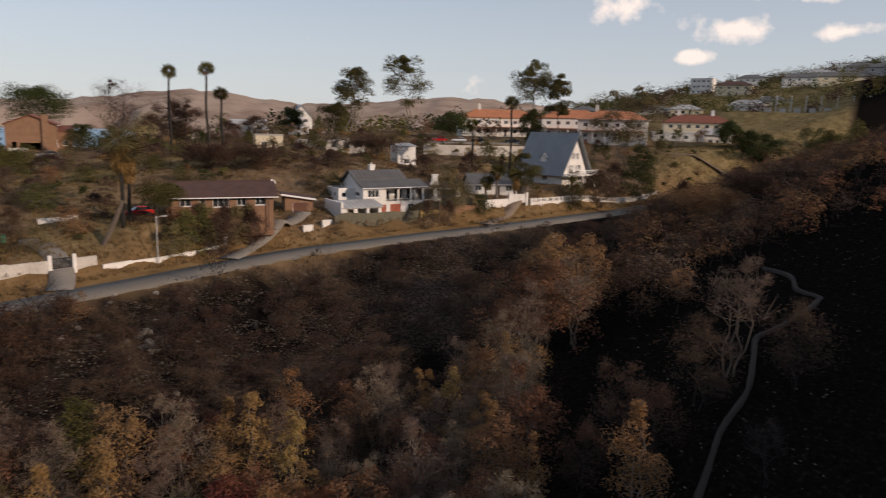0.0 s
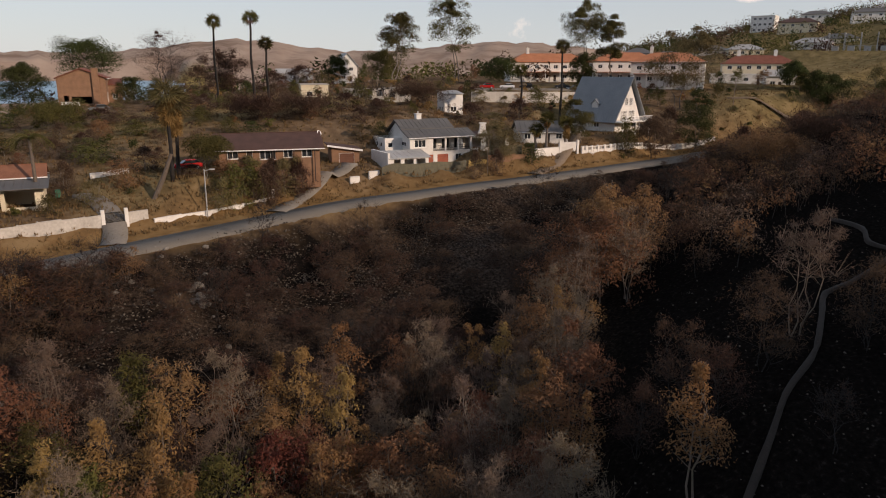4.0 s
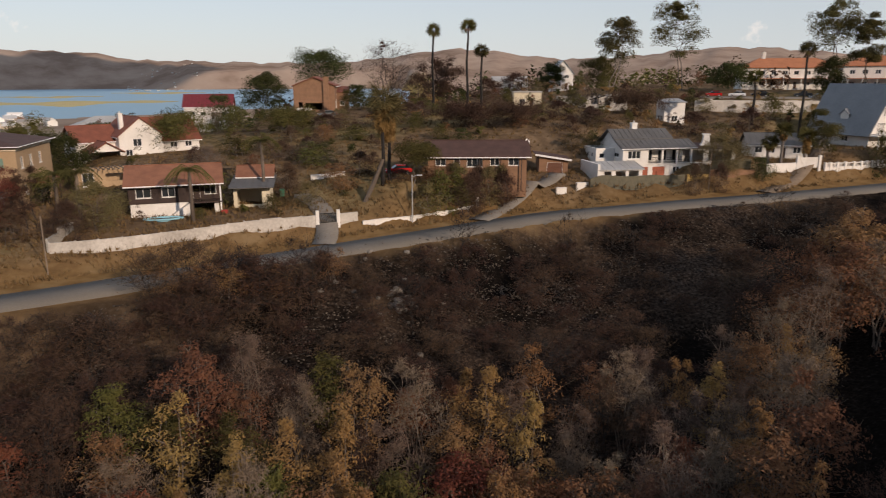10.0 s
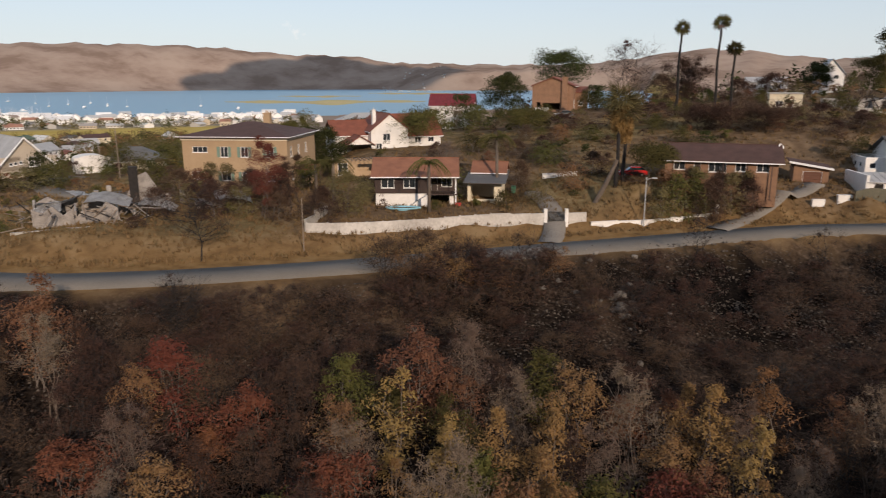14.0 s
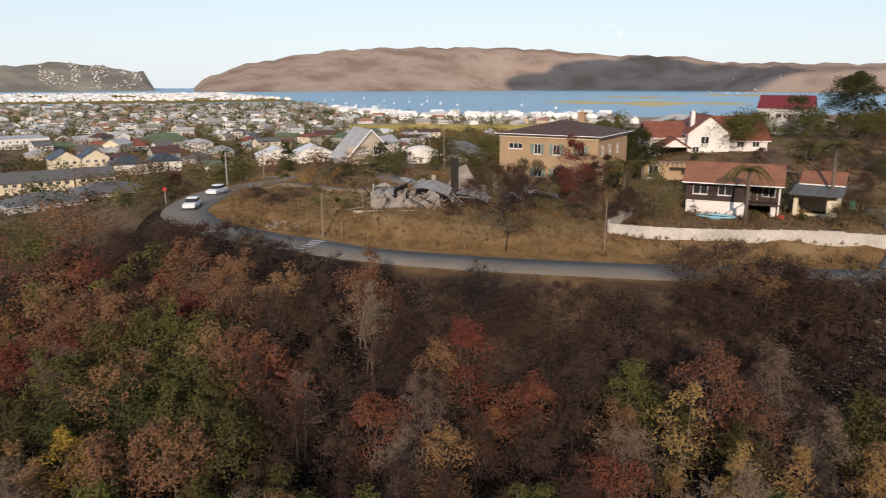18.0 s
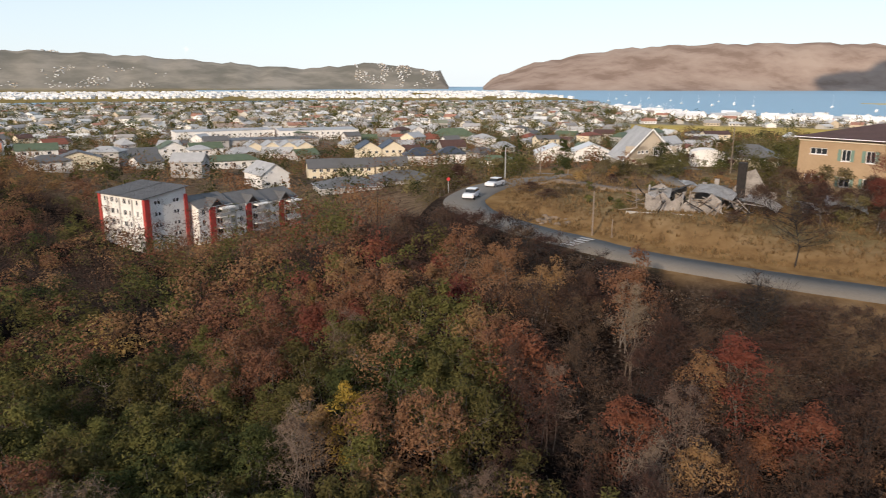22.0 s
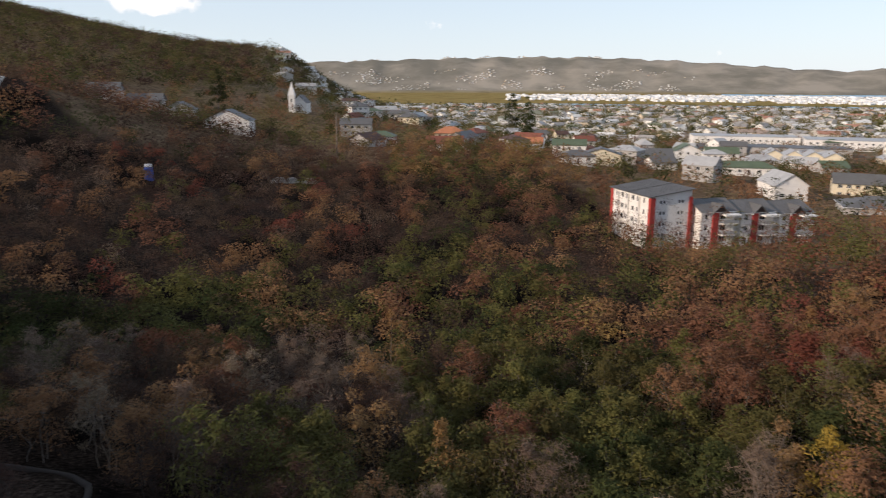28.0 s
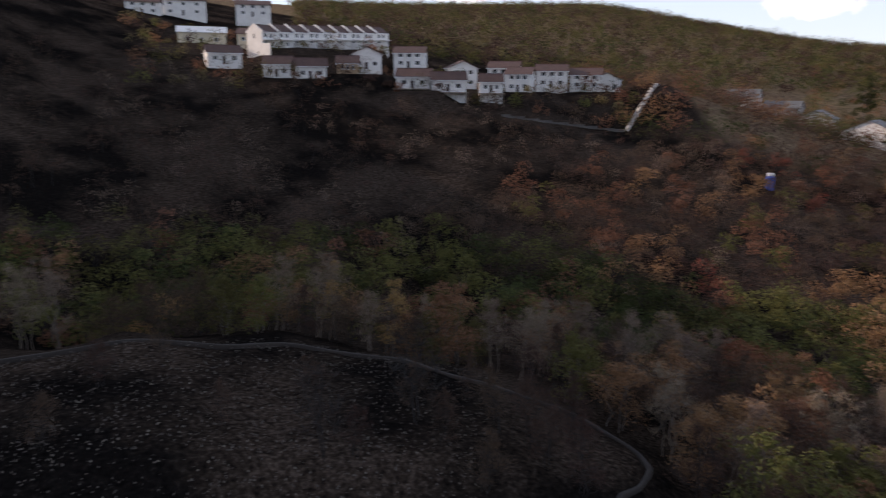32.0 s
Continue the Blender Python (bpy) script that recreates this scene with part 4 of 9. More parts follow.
part("gutter", add_tube(bmesh.new(), [(-0.5, -0.52, 5.02), (W + 0.6, -0.52, 5.02)], [0.07, 0.07], 6), WHITEPAINT, h)
chimney(h, 4.4, 5.9, 6.8, 8.7, 0.95)
walls(h, -3.3, 0, 3.2, D, -4, 4.9, WHITE, {"f": [(0.6, 3.3, 0.9, 0.8)], "l": [(2, 3.3, 0.8, 0.8), (3.8, 3.3, 0.8, 0.8)]}, name="side_wing")
part("side_wing_roof", box(-3.15, -0.02, 3.4, D - 0.2, 4.5, 4.6), LIGHTTIN, h)
walls(h, -5.6, 1.6, -4.0, -0.3, -4.0, 2.2, WHITE, {"f": [(0.8, 0, 1.2, 2.0, "open"), (2.7, 0, 1.7, 2.0, "open"), (4.9, 0, 1.7, 2.0, "open")], "l": [(1, 0.9, 1.4, 1.0)]}, name="outbuilding_wall")
shed_roof(h, -5.6, 1.6, -4.0, -0.3, 2.2, 3.0, LIGHTTIN, name="outbuilding_roof")
part("parapet", box(-6.0, -5.6, -4.2, 3.0, -4.0, 3.2), WHITE, h)
h.scale = (1.07, 1.07, 1.07)

# long low house with a brown tiled roof, and its garage
h = lot("bungalow", "long low brown-roofed bungalow behind shrubs", -13.3, 108.6, -1, 6.4)
W = 15.2
walls(h, 0, W, 0, 8.2, -4, 2.5, BRICK, {"f": [(1.2, 0.9, 1.6, 1.3), (4.0, 0, 0.95, 2.05, "door", DARKWOOD), (6.0, 0.7, 2.4, 1.5), (9.6, 0.9, 1.4, 1.3), (12.4, 0.9, 1.6, 1.3)], "r": [(3, 0.9, 1.4, 1.2)]})
gable_roof(h, 0, W, 0, 8.2, 2.5, 1.75, BROWNROOF, over=0.7, wallmat=BRICK)
for i in range(5):
    part("veranda_post", box(1.5 + i * 3.2, 1.62 + i * 3.2, -0.55, -0.43, -3, 2.2), DARKWOOD, h)
part("rear_roof", box(1.0, 7.5, 8.9, 12.5, 2.9, 3.1), BROWNROOF, h)
part("rear_wall", box(1.4, 7.1, 9.0, 12.2, -2, 2.9), BRICK, h)
bm = bmesh.new()
mt = pose(W + 0.5, 4.0, 4.2, rx=62, rz=40)
for i in range(14):
    a, b = 2 * math.pi * i / 14, 2 * math.pi * (i + 1) / 14
    ring = [bm.verts.new(mt @ Vector((r * math.cos(t), r * math.sin(t), 0.5 * r * r))) for r, t in ((0.04, a), (0.45, a), (0.45, b), (0.04, b))]
    bm.faces.new(ring)
part("satellite_dish", bm, WHITEPAINT, h, "white satellite dish")
part("dish_pole", add_tube(bmesh.new(), [(W + 0.5, 4.1, 2.2), (W + 0.5, 4.1, 4.2)], [0.04, 0.04], 5), LIGHTTIN, h)
h = lot("garage", "small brick garage with a brown roll door", -22.3, 122, 6, 4.3, "garage")
walls(h, 0, 4.9, 0, 5.5, -4, 2.4, BRICK, {"f": [(1.3, 0, 2.7, 2.0, "door", GARAGE_BROWN)]})
bm = bmesh.new()
add_prism(bm, [(-0.7, 3.35), (5.4, 2.42), (5.4, 2.56), (-0.7, 3.5)], -0.5, 6.0)
bmesh.ops.recalc_face_normals(bm, faces=bm.faces)
part("roof", bm, BROWNROOF, h)
bm = bmesh.new()
add_prism(bm, [(-0.75, 3.22), (5.45, 2.28), (5.45, 2.6), (-0.75, 3.54)], -0.62, -0.52)
bmesh.ops.recalc_face_normals(bm, faces=bm.faces)
part("fascia", bm, WHITEPAINT, h)
for y in (0.0, 5.25):
    bm = bmesh.new()
    add_prism(bm, [(0, 2.4), (4.9, 2.4), (0, 3.2)], y, y + 0.24)
    bmesh.ops.recalc_face_normals(bm, faces=bm.faces)
    part("gable", bm, BRICK, h)

# pavilion with a white chimney, cottage, white cube
h = lot("braai_pavilion", "low white pavilion with a flared white chimney", -33.0, 133, 8, 5.8, "pavilion")
walls(h, 0, 9.5, 0, 4.5, -4, 2.4, WHITE, {"f": [(0.5, 0, 3.6, 2.1, "open"), (5, 0.2, 3.8, 1.9, "open")]})
shed_roof(h, 0, 9.5, 0, 4.5, 2.4, 2.9, BROWNROOF)
bm = bmesh.new()
add_prism(bm, [(3.3, 2.2), (6.0, 2.2), (5.3, 3.2), (5.1, 4.6), (4.2, 4.6), (4.0, 3.2)], 1.5, 2.6)
add_box(bm, 4.0, 5.3, 1.4, 2.7, 4.6, 4.8)
part("chimney", bm, WHITE, h)
plain_house("cottage", "white cottage with a grey pitched roof behind palms", -37.8, 146, 10, 10.5, 7, 2.6, WHITE, GREYTIN, rise=1.7, level=5.6, nwin=4)
h = plain_house("white_block", "tall plain white store with a sheet roof", -31.7, 163, 22, 4.6, 4.6, 4.9, WHITE, LIGHTTIN, "shed", 0.6, level=10.2, nwin=1, door=False, category="store")

# steep A-frame chalet
h = lot("a_frame_house", "steep grey-roofed A-frame house with white gable", -45.5, 158.5, 52, 7.2)
W, D, Z, T = 8.8, 13.0, 2.2, 8.6
walls(h, 0.2, W - 0.2, 0.4, D, -4, Z, WHITE, {"f": [(3, 0, 1, 2.05, "door", DARKWOOD), (5.5, 0.8, 1.4, 1.1)], "l": [(3, 0.8, 1.4, 1), (7, 0.8, 1.4, 1)]})
bm = bmesh.new()
add_prism(bm, [(-0.8, Z - 0.3), (W / 2, Z + T), (W / 2, Z + T + 0.25), (-1.0, Z - 0.2)], -0.5, D + 0.4)
add_prism(bm, [(W / 2, Z + T), (W + 0.8, Z - 0.3), (W + 1.0, Z - 0.2), (W / 2, Z + T + 0.25)], -0.5, D + 0.4)
seams = bmesh.new()
for i in range(20):
    y = -0.4 + i * 0.7
    add_prism(seams, [(-1.0, Z - 0.19), (W / 2, Z + T + 0.26), (W / 2, Z + T + 0.275), (-1.02, Z - 0.17)], y, y + 0.03)
for b in (bm, seams):
    bmesh.ops.recalc_face_normals(b, faces=b.faces)
part("roof_seams", seams, BLUETIN, part("roof", bm, BLUETIN, h))["kind"] = "stuff"
for ya, yb in ((0.45, 0.7), (D - 0.3, D)):
    bm = bmesh.new()
    add_prism(bm, [(0.2, Z), (W - 0.2, Z), (W / 2, Z + T - 0.5)], ya, yb)
    bmesh.ops.recalc_face_normals(bm, faces=bm.faces)
    part("gable", bm, WHITE, h)
for x, z, w, hh in ((2.0, 2.3, 1.9, 2.0), (4.6, 2.3, 1.9, 2.0), (3.2, 5.4, 1.0, 1.5), (4.6, 5.4, 1.0, 1.5)):
    window(h, Matrix.Translation((0, 0.33, 0)), x, z, w, hh)
part("balcony_floor", box(-0.6, W + 0.8, -1.9, 0.45, Z - 0.2, Z), WHITE, h)
bm = bmesh.new()
for i in range(34):
    add_box(bm, -0.5 + i * 0.3, -0.44 + i * 0.3, -1.86, -1.8, Z, Z + 0.95)
add_box(bm, -0.6, W + 0.8, -1.9, -1.78, Z + 0.95, Z + 1.05)
part("balcony_rail", bm, WHITEPAINT, h)
for x in (0, 4.3, W):
    part("balcony_post", box(x, x + 0.2, -1.8, -1.6, -4, Z - 0.2), WHITEPAINT, h)
bm = bmesh.new()
md = pose(1.55, 6.2, 5.6, rz=-90)
add_prism(bm, [(-0.8, -1.2), (0.8, -1.2), (0.8, 0), (0, 0.8), (-0.8, 0)], -0.9, 2.0, md)
bmesh.ops.recalc_face_normals(bm, faces=bm.faces)
part("dormer", bm, WHITE, h)
bm = bmesh.new()
add_prism(bm, [(-1.0, -0.1), (0, 0.85), (0, 1.0), (-1.1, 0)], -1.1, 2.2, md)
add_prism(bm, [(0, 0.85), (1.0, -0.1), (1.1, 0), (0, 1.0)], -1.1, 2.2, md)
bmesh.ops.recalc_face_normals(bm, faces=bm.faces)
part("dormer_roof", bm, BLUETIN, h)
h.scale = (1.08, 1.08, 1.08)

# burnt-out walls beside the palms, cream flat-roofed house
h = lot("burnt_ruin", "roofless burnt house shell with broken walls", -23.7, 172, 5, 13.4, "ruin")
walls(h, 0, 16, 0, 7, -4, 2.7, LIMEWALL, {"f": [(0.8, 0.8, 1.6, 1.9, "open"), (3.6, 0.0, 2.8, 2.7, "open"), (7.6, 0.9, 1.8, 1.8, "open"), (10.6, 0, 1.4, 2.3, "open"), (13.2, 0.9, 1.5, 1.3, "open")], "r": [(1.5, 0.8, 1.6, 1.9, "open")]})
part("inner_wall", box(5.2, 5.4, 0.3, 6.7, -1, 2.3), CONCRETE, h)
part("inner_wall", box(9.9, 10.1, 0.3, 6.7, -1, 2.9), CONCRETE, h)
part("roof_slab", box(11.5, 16.3, -0.4, 7.2, 2.72, 2.95), CONCRETE, h)
for i in range(26):
    m = pose(random.uniform(0.5, 11), random.uniform(-1.5, 6), random.uniform(1.2, 3.2), random.uniform(-30, 30), random.uniform(-50, 50), random.uniform(0, 180))
    part("fallen_beam", box(-1.9, 1.9, -0.08, 0.08, -0.08, 0.08, m), CHAR if i % 3 else WOODPOLE, h)
plain_house("flat_roofed_house", "cream flat-roofed house among bare trees", -20.2, 172, 4, 6.5, 6, 3.6, CREAM, CONCRETE, "flat", level=13.4, nwin=2)

# face-brick house on the rise
h = lot("brick_house", "face-brick two-storey house with red tiled roof", -2.9, 183, -8, 12.6)
walls(h, 0, 10.2, 0, 13, -4, 6.0, BRICK, {"f": [(2.8, 0.2, 4.2, 1.6, "open"), (1.2, 0.0, 1.0, 2.0, "open")], "r": [(2, 0.6, 2.6, 2.0), (7, 0.6, 2, 2.0), (6, 3.8, 1.4, 1.1)]})
gable_roof(h, 0, 10.2, 0, 13, 6.0, 2.0, REDROOF, along="y", wallmat=BRICK)
part("chimney", box(7.4, 8.8, -0.55, 0.3, -1.5, 8.2), BRICK, h)
part("low_wall", box(0.6, 4.4, -1.2, -0.9, -2, 0.7), WHITE, h)
walls(h, 10.2, 13, 6, 12, -4, 4.2, BRICK, {"f": [(0.8, 1, 1.2, 1.2)]}, name="side_wing")
shed_roof(h, 10.2, 13, 6, 12, 4.3, 5.6, REDROOF, name="side_roof")

# dark timber house on white piers
h = lot("timber_house", "dark timber house on white piers with red tiled roof", 9.7, 101, -6, 2.9)
W, D = 11.6, 7.2
walls(h, 0, 7.6, 0, D, 1.3, 4.0, DARKWOOD, {"f": [(0.9, 2.1, 1.9, 1.3), (4.1, 2.1, 1.7, 1.3)], "l": [(2, 2.1, 1.4, 1.2)]})
walls(h, 7.6, W, 2.2, D, 1.3, 4.0, DARKWOOD, {"f": [(0.4, 1.4, 0.95, 2.0, "door", DARKWOOD), (1.9, 1.9, 1.6, 1.4)]}, name="recessed_wall")
walls(h, 0.1, W - 0.3, 0.1, D, -4, 1.3, WHITE, {"f": [(7.2, -0.6, 3.4, 1.6, "open")]}, name="base_wall")
part("porch_floor", box(7.4, W + 0.3, -0.5, 2.3, 1.15, 1.3), DARKWOOD, h)
for x in (7.7, 11.5):
    part("porch_post", box(x, x + 0.18, -0.4, -0.22, -4, 4.0), WHITEPAINT, h)
bm = bmesh.new()
add_box(bm, 7.8, 11.5, -0.38, -0.3, 2.15, 2.25)
for i in range(13):
    add_box(bm, 7.9 + i * 0.28, 7.98 + i * 0.28, -0.36, -0.32, 1.3, 2.15)
part("porch_rail", bm, DARKWOOD, h)
gable_roof(h, 0, W, -0.5, D, 4.0, 1.9, RUSTROOF, over=0.5, wallmat=DARKWOOD)
for i in range(9):
    part("step", box(5.2 + i * 0.26, 5.455 + i * 0.26, -1.1, 0.0, -3, -0.2 + i * 0.17), WHITE, h)
h = lot("carport", "carport with pale sheet roof beside the timber house", 2.3, 102, -8, 3.1, "carport")
walls(h, 0.2, 5.2, 0.5, 6, -4, 2.3, CREAM, {"f": [(0.5, 0, 3.4, 2.0, "open")]})
shed_roof(h, 0, 5.6, -0.6, 6, 2.5, 3.3, GREYTIN)
gable_roof(h, 0.6, 5.2, 4.4, 8.5, 3.6, 1.1, RUSTROOF, wallmat=CREAM, name="rear_roof")

# white house with red tiled roofs
h = lot("red_roofed_house", "white house with steep red tiled roofs", 9.9, 136, 18, 7.2)
walls(h, 0, 7.5, 0, 9, -5, 3.6, WHITE, {"f": [(2.4, 1.6, 1.5, 1.3), (1.0, 0.0, 1.2, 1.1)], "r": [(2, 1.8, 1.2, 1.2), (6, 1.8, 1.2, 1.2)]})
gable_roof(h, 0, 7.5, 0, 9, 3.6, 2.9, REDROOF, along="y", wallmat=WHITE)
walls(h, 7.5, 15, 1.4, 10, -5, 2.4, WHITE, {"f": [(2, 0.9, 1.3, 1.2), (4.8, 0.9, 1.3, 1.2)]}, name="east_wing")
gable_roof(h, 6.4, 15, 1.4, 10, 2.4, 3.7, REDROOF, name="east_roof", wallmat=WHITE)
walls(h, -6.5, 0, 2, 9, -5, 2.8, WHITE, {"f": [(2, 1, 1.4, 1.2)]}, name="west_wing")
gable_roof(h, -6.5, 0.3, 2, 9, 2.8, 2.3, REDROOF, name="west_roof", wallmat=WHITE)
gable_roof(h, -5.5, -0.5, -2.5, 2.6, 1.2, 1.5, REDROOF, along="y", name="porch_roof", wallmat=WHITE)
chimney(h, 1.3, 2.2, 3.4, 7.2, 0.7)
h = lot("pergola_wall", "low tan garden building with timber pergola", 13.0, 117, 6, 4.8, "pergola")
walls(h, 0, 11, 0, 3, -4, 2.4, TAN, {"f": [(0.8, 0, 1.6, 2.0), (4, 0.6, 2.6, 1.4, "open"), (8, 0.4, 2, 1.6, "open")]})
bm = bmesh.new()
for i in range(16):
    add_box(bm, 0.2 + i * 0.7, 0.32 + i * 0.7, -1.6, 3.2, 2.42, 2.56)
part("pergola_beam", bm, WOODPOLE, h)

# large ochre house with a hipped roof
h = lot("ochre_house", "large ochre plastered two-storey house with brown hipped roof", 24.3, 116, -26, 3.0)
W, D, H = 16.5, 15.0, 8.7
fr = [(1.6, 6.3, 2.4, 0.9), (6.0, 5.6, 1.2, 1.6), (9.2, 5.6, 1.2, 1.6), (13.2, 5.6, 1.2, 1.6), (1.2, 2.2, 2.0, 1.2), (6.0, 2.0, 1.5, 1.4), (9.2, 2.0, 1.4, 1.4), (13.0, 2.0, 1.6, 1.6)]
rt = [(1.5, 5.6, 1.2, 1.6), (5.2, 5.6, 1.2, 1.6), (9.2, 5.6, 1.2, 1.6), (1.8, 2.0, 1.4, 1.4), (6.5, 1.6, 2.4, 2.0)]
walls(h, 0, W, 0, D, -4, H, TAN, {"f": fr, "r": rt})
hip_roof(h, 0, W, 0, D, H, 1.9, BROWNROOF, over=0.7)
part("cornice", box(-0.15, W + 0.15, -0.15, 0, H - 0.55, H - 0.2), CREAM, h)
part("cornice", box(W, W + 0.15, 0, D, H - 0.55, H - 0.2), CREAM, h)
SHUTTER = material("green_shutters", [(0.12, 0.2, 0.16), (0.18, 0.27, 0.22)], 0.6, bump=0)
for x, z, w, hh in fr[1:4] + fr[5:7]:
    part("shutter", box(x - 0.5, x - 0.05, -0.06, -0.002, z, z + hh), SHUTTER, h, "green shutter")
    part("shutter", box(x + w + 0.05, x + w + 0.5, -0.06, -0.002, z, z + hh), SHUTTER, h, "green shutter")
bm = bmesh.new()
add_box(bm, W, W + 2.4, 3.5, 10, 3.3, 3.5, None)
part("porch_roof", bm, REDROOF, h)
for y in (3.8, 9.6):
    part("porch_post", box(W + 2.1, W + 2.3, y, y + 0.2, -1.6, 3.3), DARKWOOD, h)
chimney(h, 10.0, 10.5, H, H + 3.0, 1.1, TAN, 2)
part("terrace_wall", box(1, 13, -4.0, -3.7, -2.2, 0.9), BRICK, h)

# beige gabled house past the bend
h = lot("beige_gabled_house", "beige house with tall white-edged gable", 36.6, 158, 14, -0.9)
walls(h, 0, 11, 0, 14, -3, 4.0, STONEWALL, {"f": [(4.7, 5.0, 1.8, 1.6, "open")], "l": []})
gable_roof(h, 0, 11, 0, 14, 4.0, 6.0, LIGHTTIN, along="y", wallmat=STONEWALL, over=0.6)
for x, z, w, hh in ((6.0, 4.6, 0.95, 1.9), (7.1, 4.6, 0.95, 1.9), (4.3, 5.2, 0.6, 0.6), (2.6, 5.0, 0.6, 0.6), (3.4, 5.1, 0.6, 0.6)):
    window(h, Matrix.Translation((0, -0.14, 0)), x, z, w, hh)
bm = bmesh.new()
add_prism(bm, [(-0.7, 3.4), (5.5, 10.15), (5.5, 10.45), (-0.9, 3.6)], -0.75, -0.62)
add_prism(bm, [(11.7, 3.4), (11.9, 3.6), (5.5, 10.45), (5.5, 10.15)], -0.75, -0.62)
bmesh.ops.recalc_face_normals(bm, faces=bm.faces)
part("bargeboard", bm, WHITEPAINT, h)
h = lot("white_garage", "white plastered garage with arched gable", 31.6, 160, 8, 1.8, "garage")
bm = bmesh.new()
add_prism(bm, [(0, -2), (6, -2), (6, 2.6)] + [(3 + 3 * math.cos(math.pi * k / 10), 2.6 + 0.9 * math.sin(math.pi * k / 10)) for k in range(1, 10)] + [(0, 2.6)], 0, 5)
bmesh.ops.recalc_face_normals(bm, faces=bm.faces)
part("wall", bm, WHITE, h)
for x in (-0.3, 5.9):
    part("pillar", box(x, x + 0.5, -0.3, 0.2, -2, 3.1), WHITE, h)
plain_house("grey_roofed_house", "low house with broad grey sheet roof", 30.2, 178, -10, 14, 10, 2.8, CREAM, GREYTIN, "hip", 3.0, level=-0.8)
plain_house("maroon_roofed_house", "white house with maroon roof behind trees", 5.2, 215, -8, 13, 9, 3.6, WHITE, material("maroon_roof", [(0.12, 0.012, 0.018), (0.2, 0.025, 0.03)], 0.6), "gable", 3.0, level=9.2, nwin=4)
plain_house("grey_hipped_house", "wide house with pale grey hipped roof", 13.2, 205, 0, 24, 14, 4.0, GREYWALL, LIGHTTIN, "hip", 3.2, level=3.6, nwin=6)
plain_house("blue_gabled_house", "pale house with steep gable among trees", -23.2, 250, 10, 7, 9, 5.5, WHITE, LIGHTTIN, "gable", 4.0, along="y", level=16.5, storeys=2, nwin=2)
plain_house("pale_cottage", "pale flat cottage far up the slope", -18.5, 245, 0, 12, 7, 2.8, WHITE, LIGHTTIN, "gable", 1.4, level=16.5)

# long building with orange roofs behind the car park
for az, d, turn, w, dep, hh, lev, ns, nm in ((-37.0, 236, 12, 27, 11, 6.2, 17.0, 8, "hospital_wing"), (-43.4, 242, 4, 21, 11, 6.6, 17.0, 6, "hospital_wing"), (-46.3, 222, -6, 21, 11, 6.4, 16.6, 6, "hospital_wing")):
    ho = plain_house(nm, "long cream two-storey building with orange tiled roof", az, d, turn, w, dep, hh, WHITE, ORANGEROOF, "hip", 2.8, level=lev, storeys=2, nwin=ns, group="orange roofed wings", category="building")
    chimney(ho, w * 0.25, dep / 2, hh + 1, hh + 4.4, 0.9)
    part("veranda_roof", box(1, w - 1, -2.6, -0.05, 2.9, 3.05), ORANGEROOF, ho)
    for i in range(6):
        part("veranda_post", box(1.2 + i * (w - 2.6) / 5, 1.4 + i * (w - 2.6) / 5, -2.5, -2.3, -1, 2.9), WHITEPAINT, ho)
ho = plain_house("villa", "white villa with red roof and chimneys", -52.9, 250, 4, 22, 9, 5.6, CREAM, REDROOF, "hip", 2.6, level=17.2, storeys=2, nwin=7)
chimney(ho, 5, 4.5, 6.5, 9.6, 1.0)
chimney(ho, 16, 4.5, 6.5, 9.6, 1.0)
plain_house("modern_annexe", "long white flat-roofed annexe with porch", -52.2, 238, 4, 24, 7, 3.0, WHITE, WHITE, "flat", level=16.4, nwin=6)
plain_house("gabled_annexe", "white gabled annexe beside the villa", -56.0, 228, 12, 8, 7, 3.6, WHITE, LIGHTTIN, "gable", 1.6, level=15.5, nwin=3)

# ---- trees ----
def triangles(name, pts, mat):
    """A mesh of loose triangles from an array of corners."""
    pts = np.asarray(pts, np.float32).reshape(-1, 3)
    k = len(pts)
    me = bpy.data.meshes.new(name)
    me.vertices.add(k)
    me.loops.add(k)
    me.polygons.add(k // 3)
    me.vertices.foreach_set("co", pts.ravel())
    me.loops.foreach_set("vertex_index", np.arange(k, dtype=np.int32))
    me.polygons.foreach_set("loop_start", np.arange(0, k, 3, dtype=np.int32))
    me.update(calc_edges=True)
    me.materials.append(mat)
    return me


def cards(name, centres, size, rng, mat, long=1.0, out=None, broad=0.75, loose=0.6):
    """Many small leaves as triangles; where out is given they lie about the clump's surface, facing out of it."""
    c = np.asarray(centres, float)
    k = len(c)
    if out is None:
        nrm = rng.normal(size=(k, 3))
    else:
        nrm = np.asarray(out, float) + rng.normal(size=(k, 3)) * loose
    nrm /= np.linalg.norm(nrm, axis=1)[:, None] + 1e-9
    u = np.cross(nrm, rng.normal(size=(k, 3)))
    u /= np.linalg.norm(u, axis=1)[:, None] + 1e-9
    v = np.cross(u, nrm)
    s = size * rng.uniform(0.6, 1.35, (k, 1))
    return triangles(name, np.stack([c - u * s * long, c + v * s * broad, c + u * s * long - v * s * 0.35], 1), mat)


def mesh_of(name, bm, mat):
    me = bpy.data.meshes.new(name)
    bm.to_mesh(me)
    bm.free()
    me.materials.append(mat)
    me.polygons.foreach_set("use_smooth", [True] * len(me.polygons))
    return me


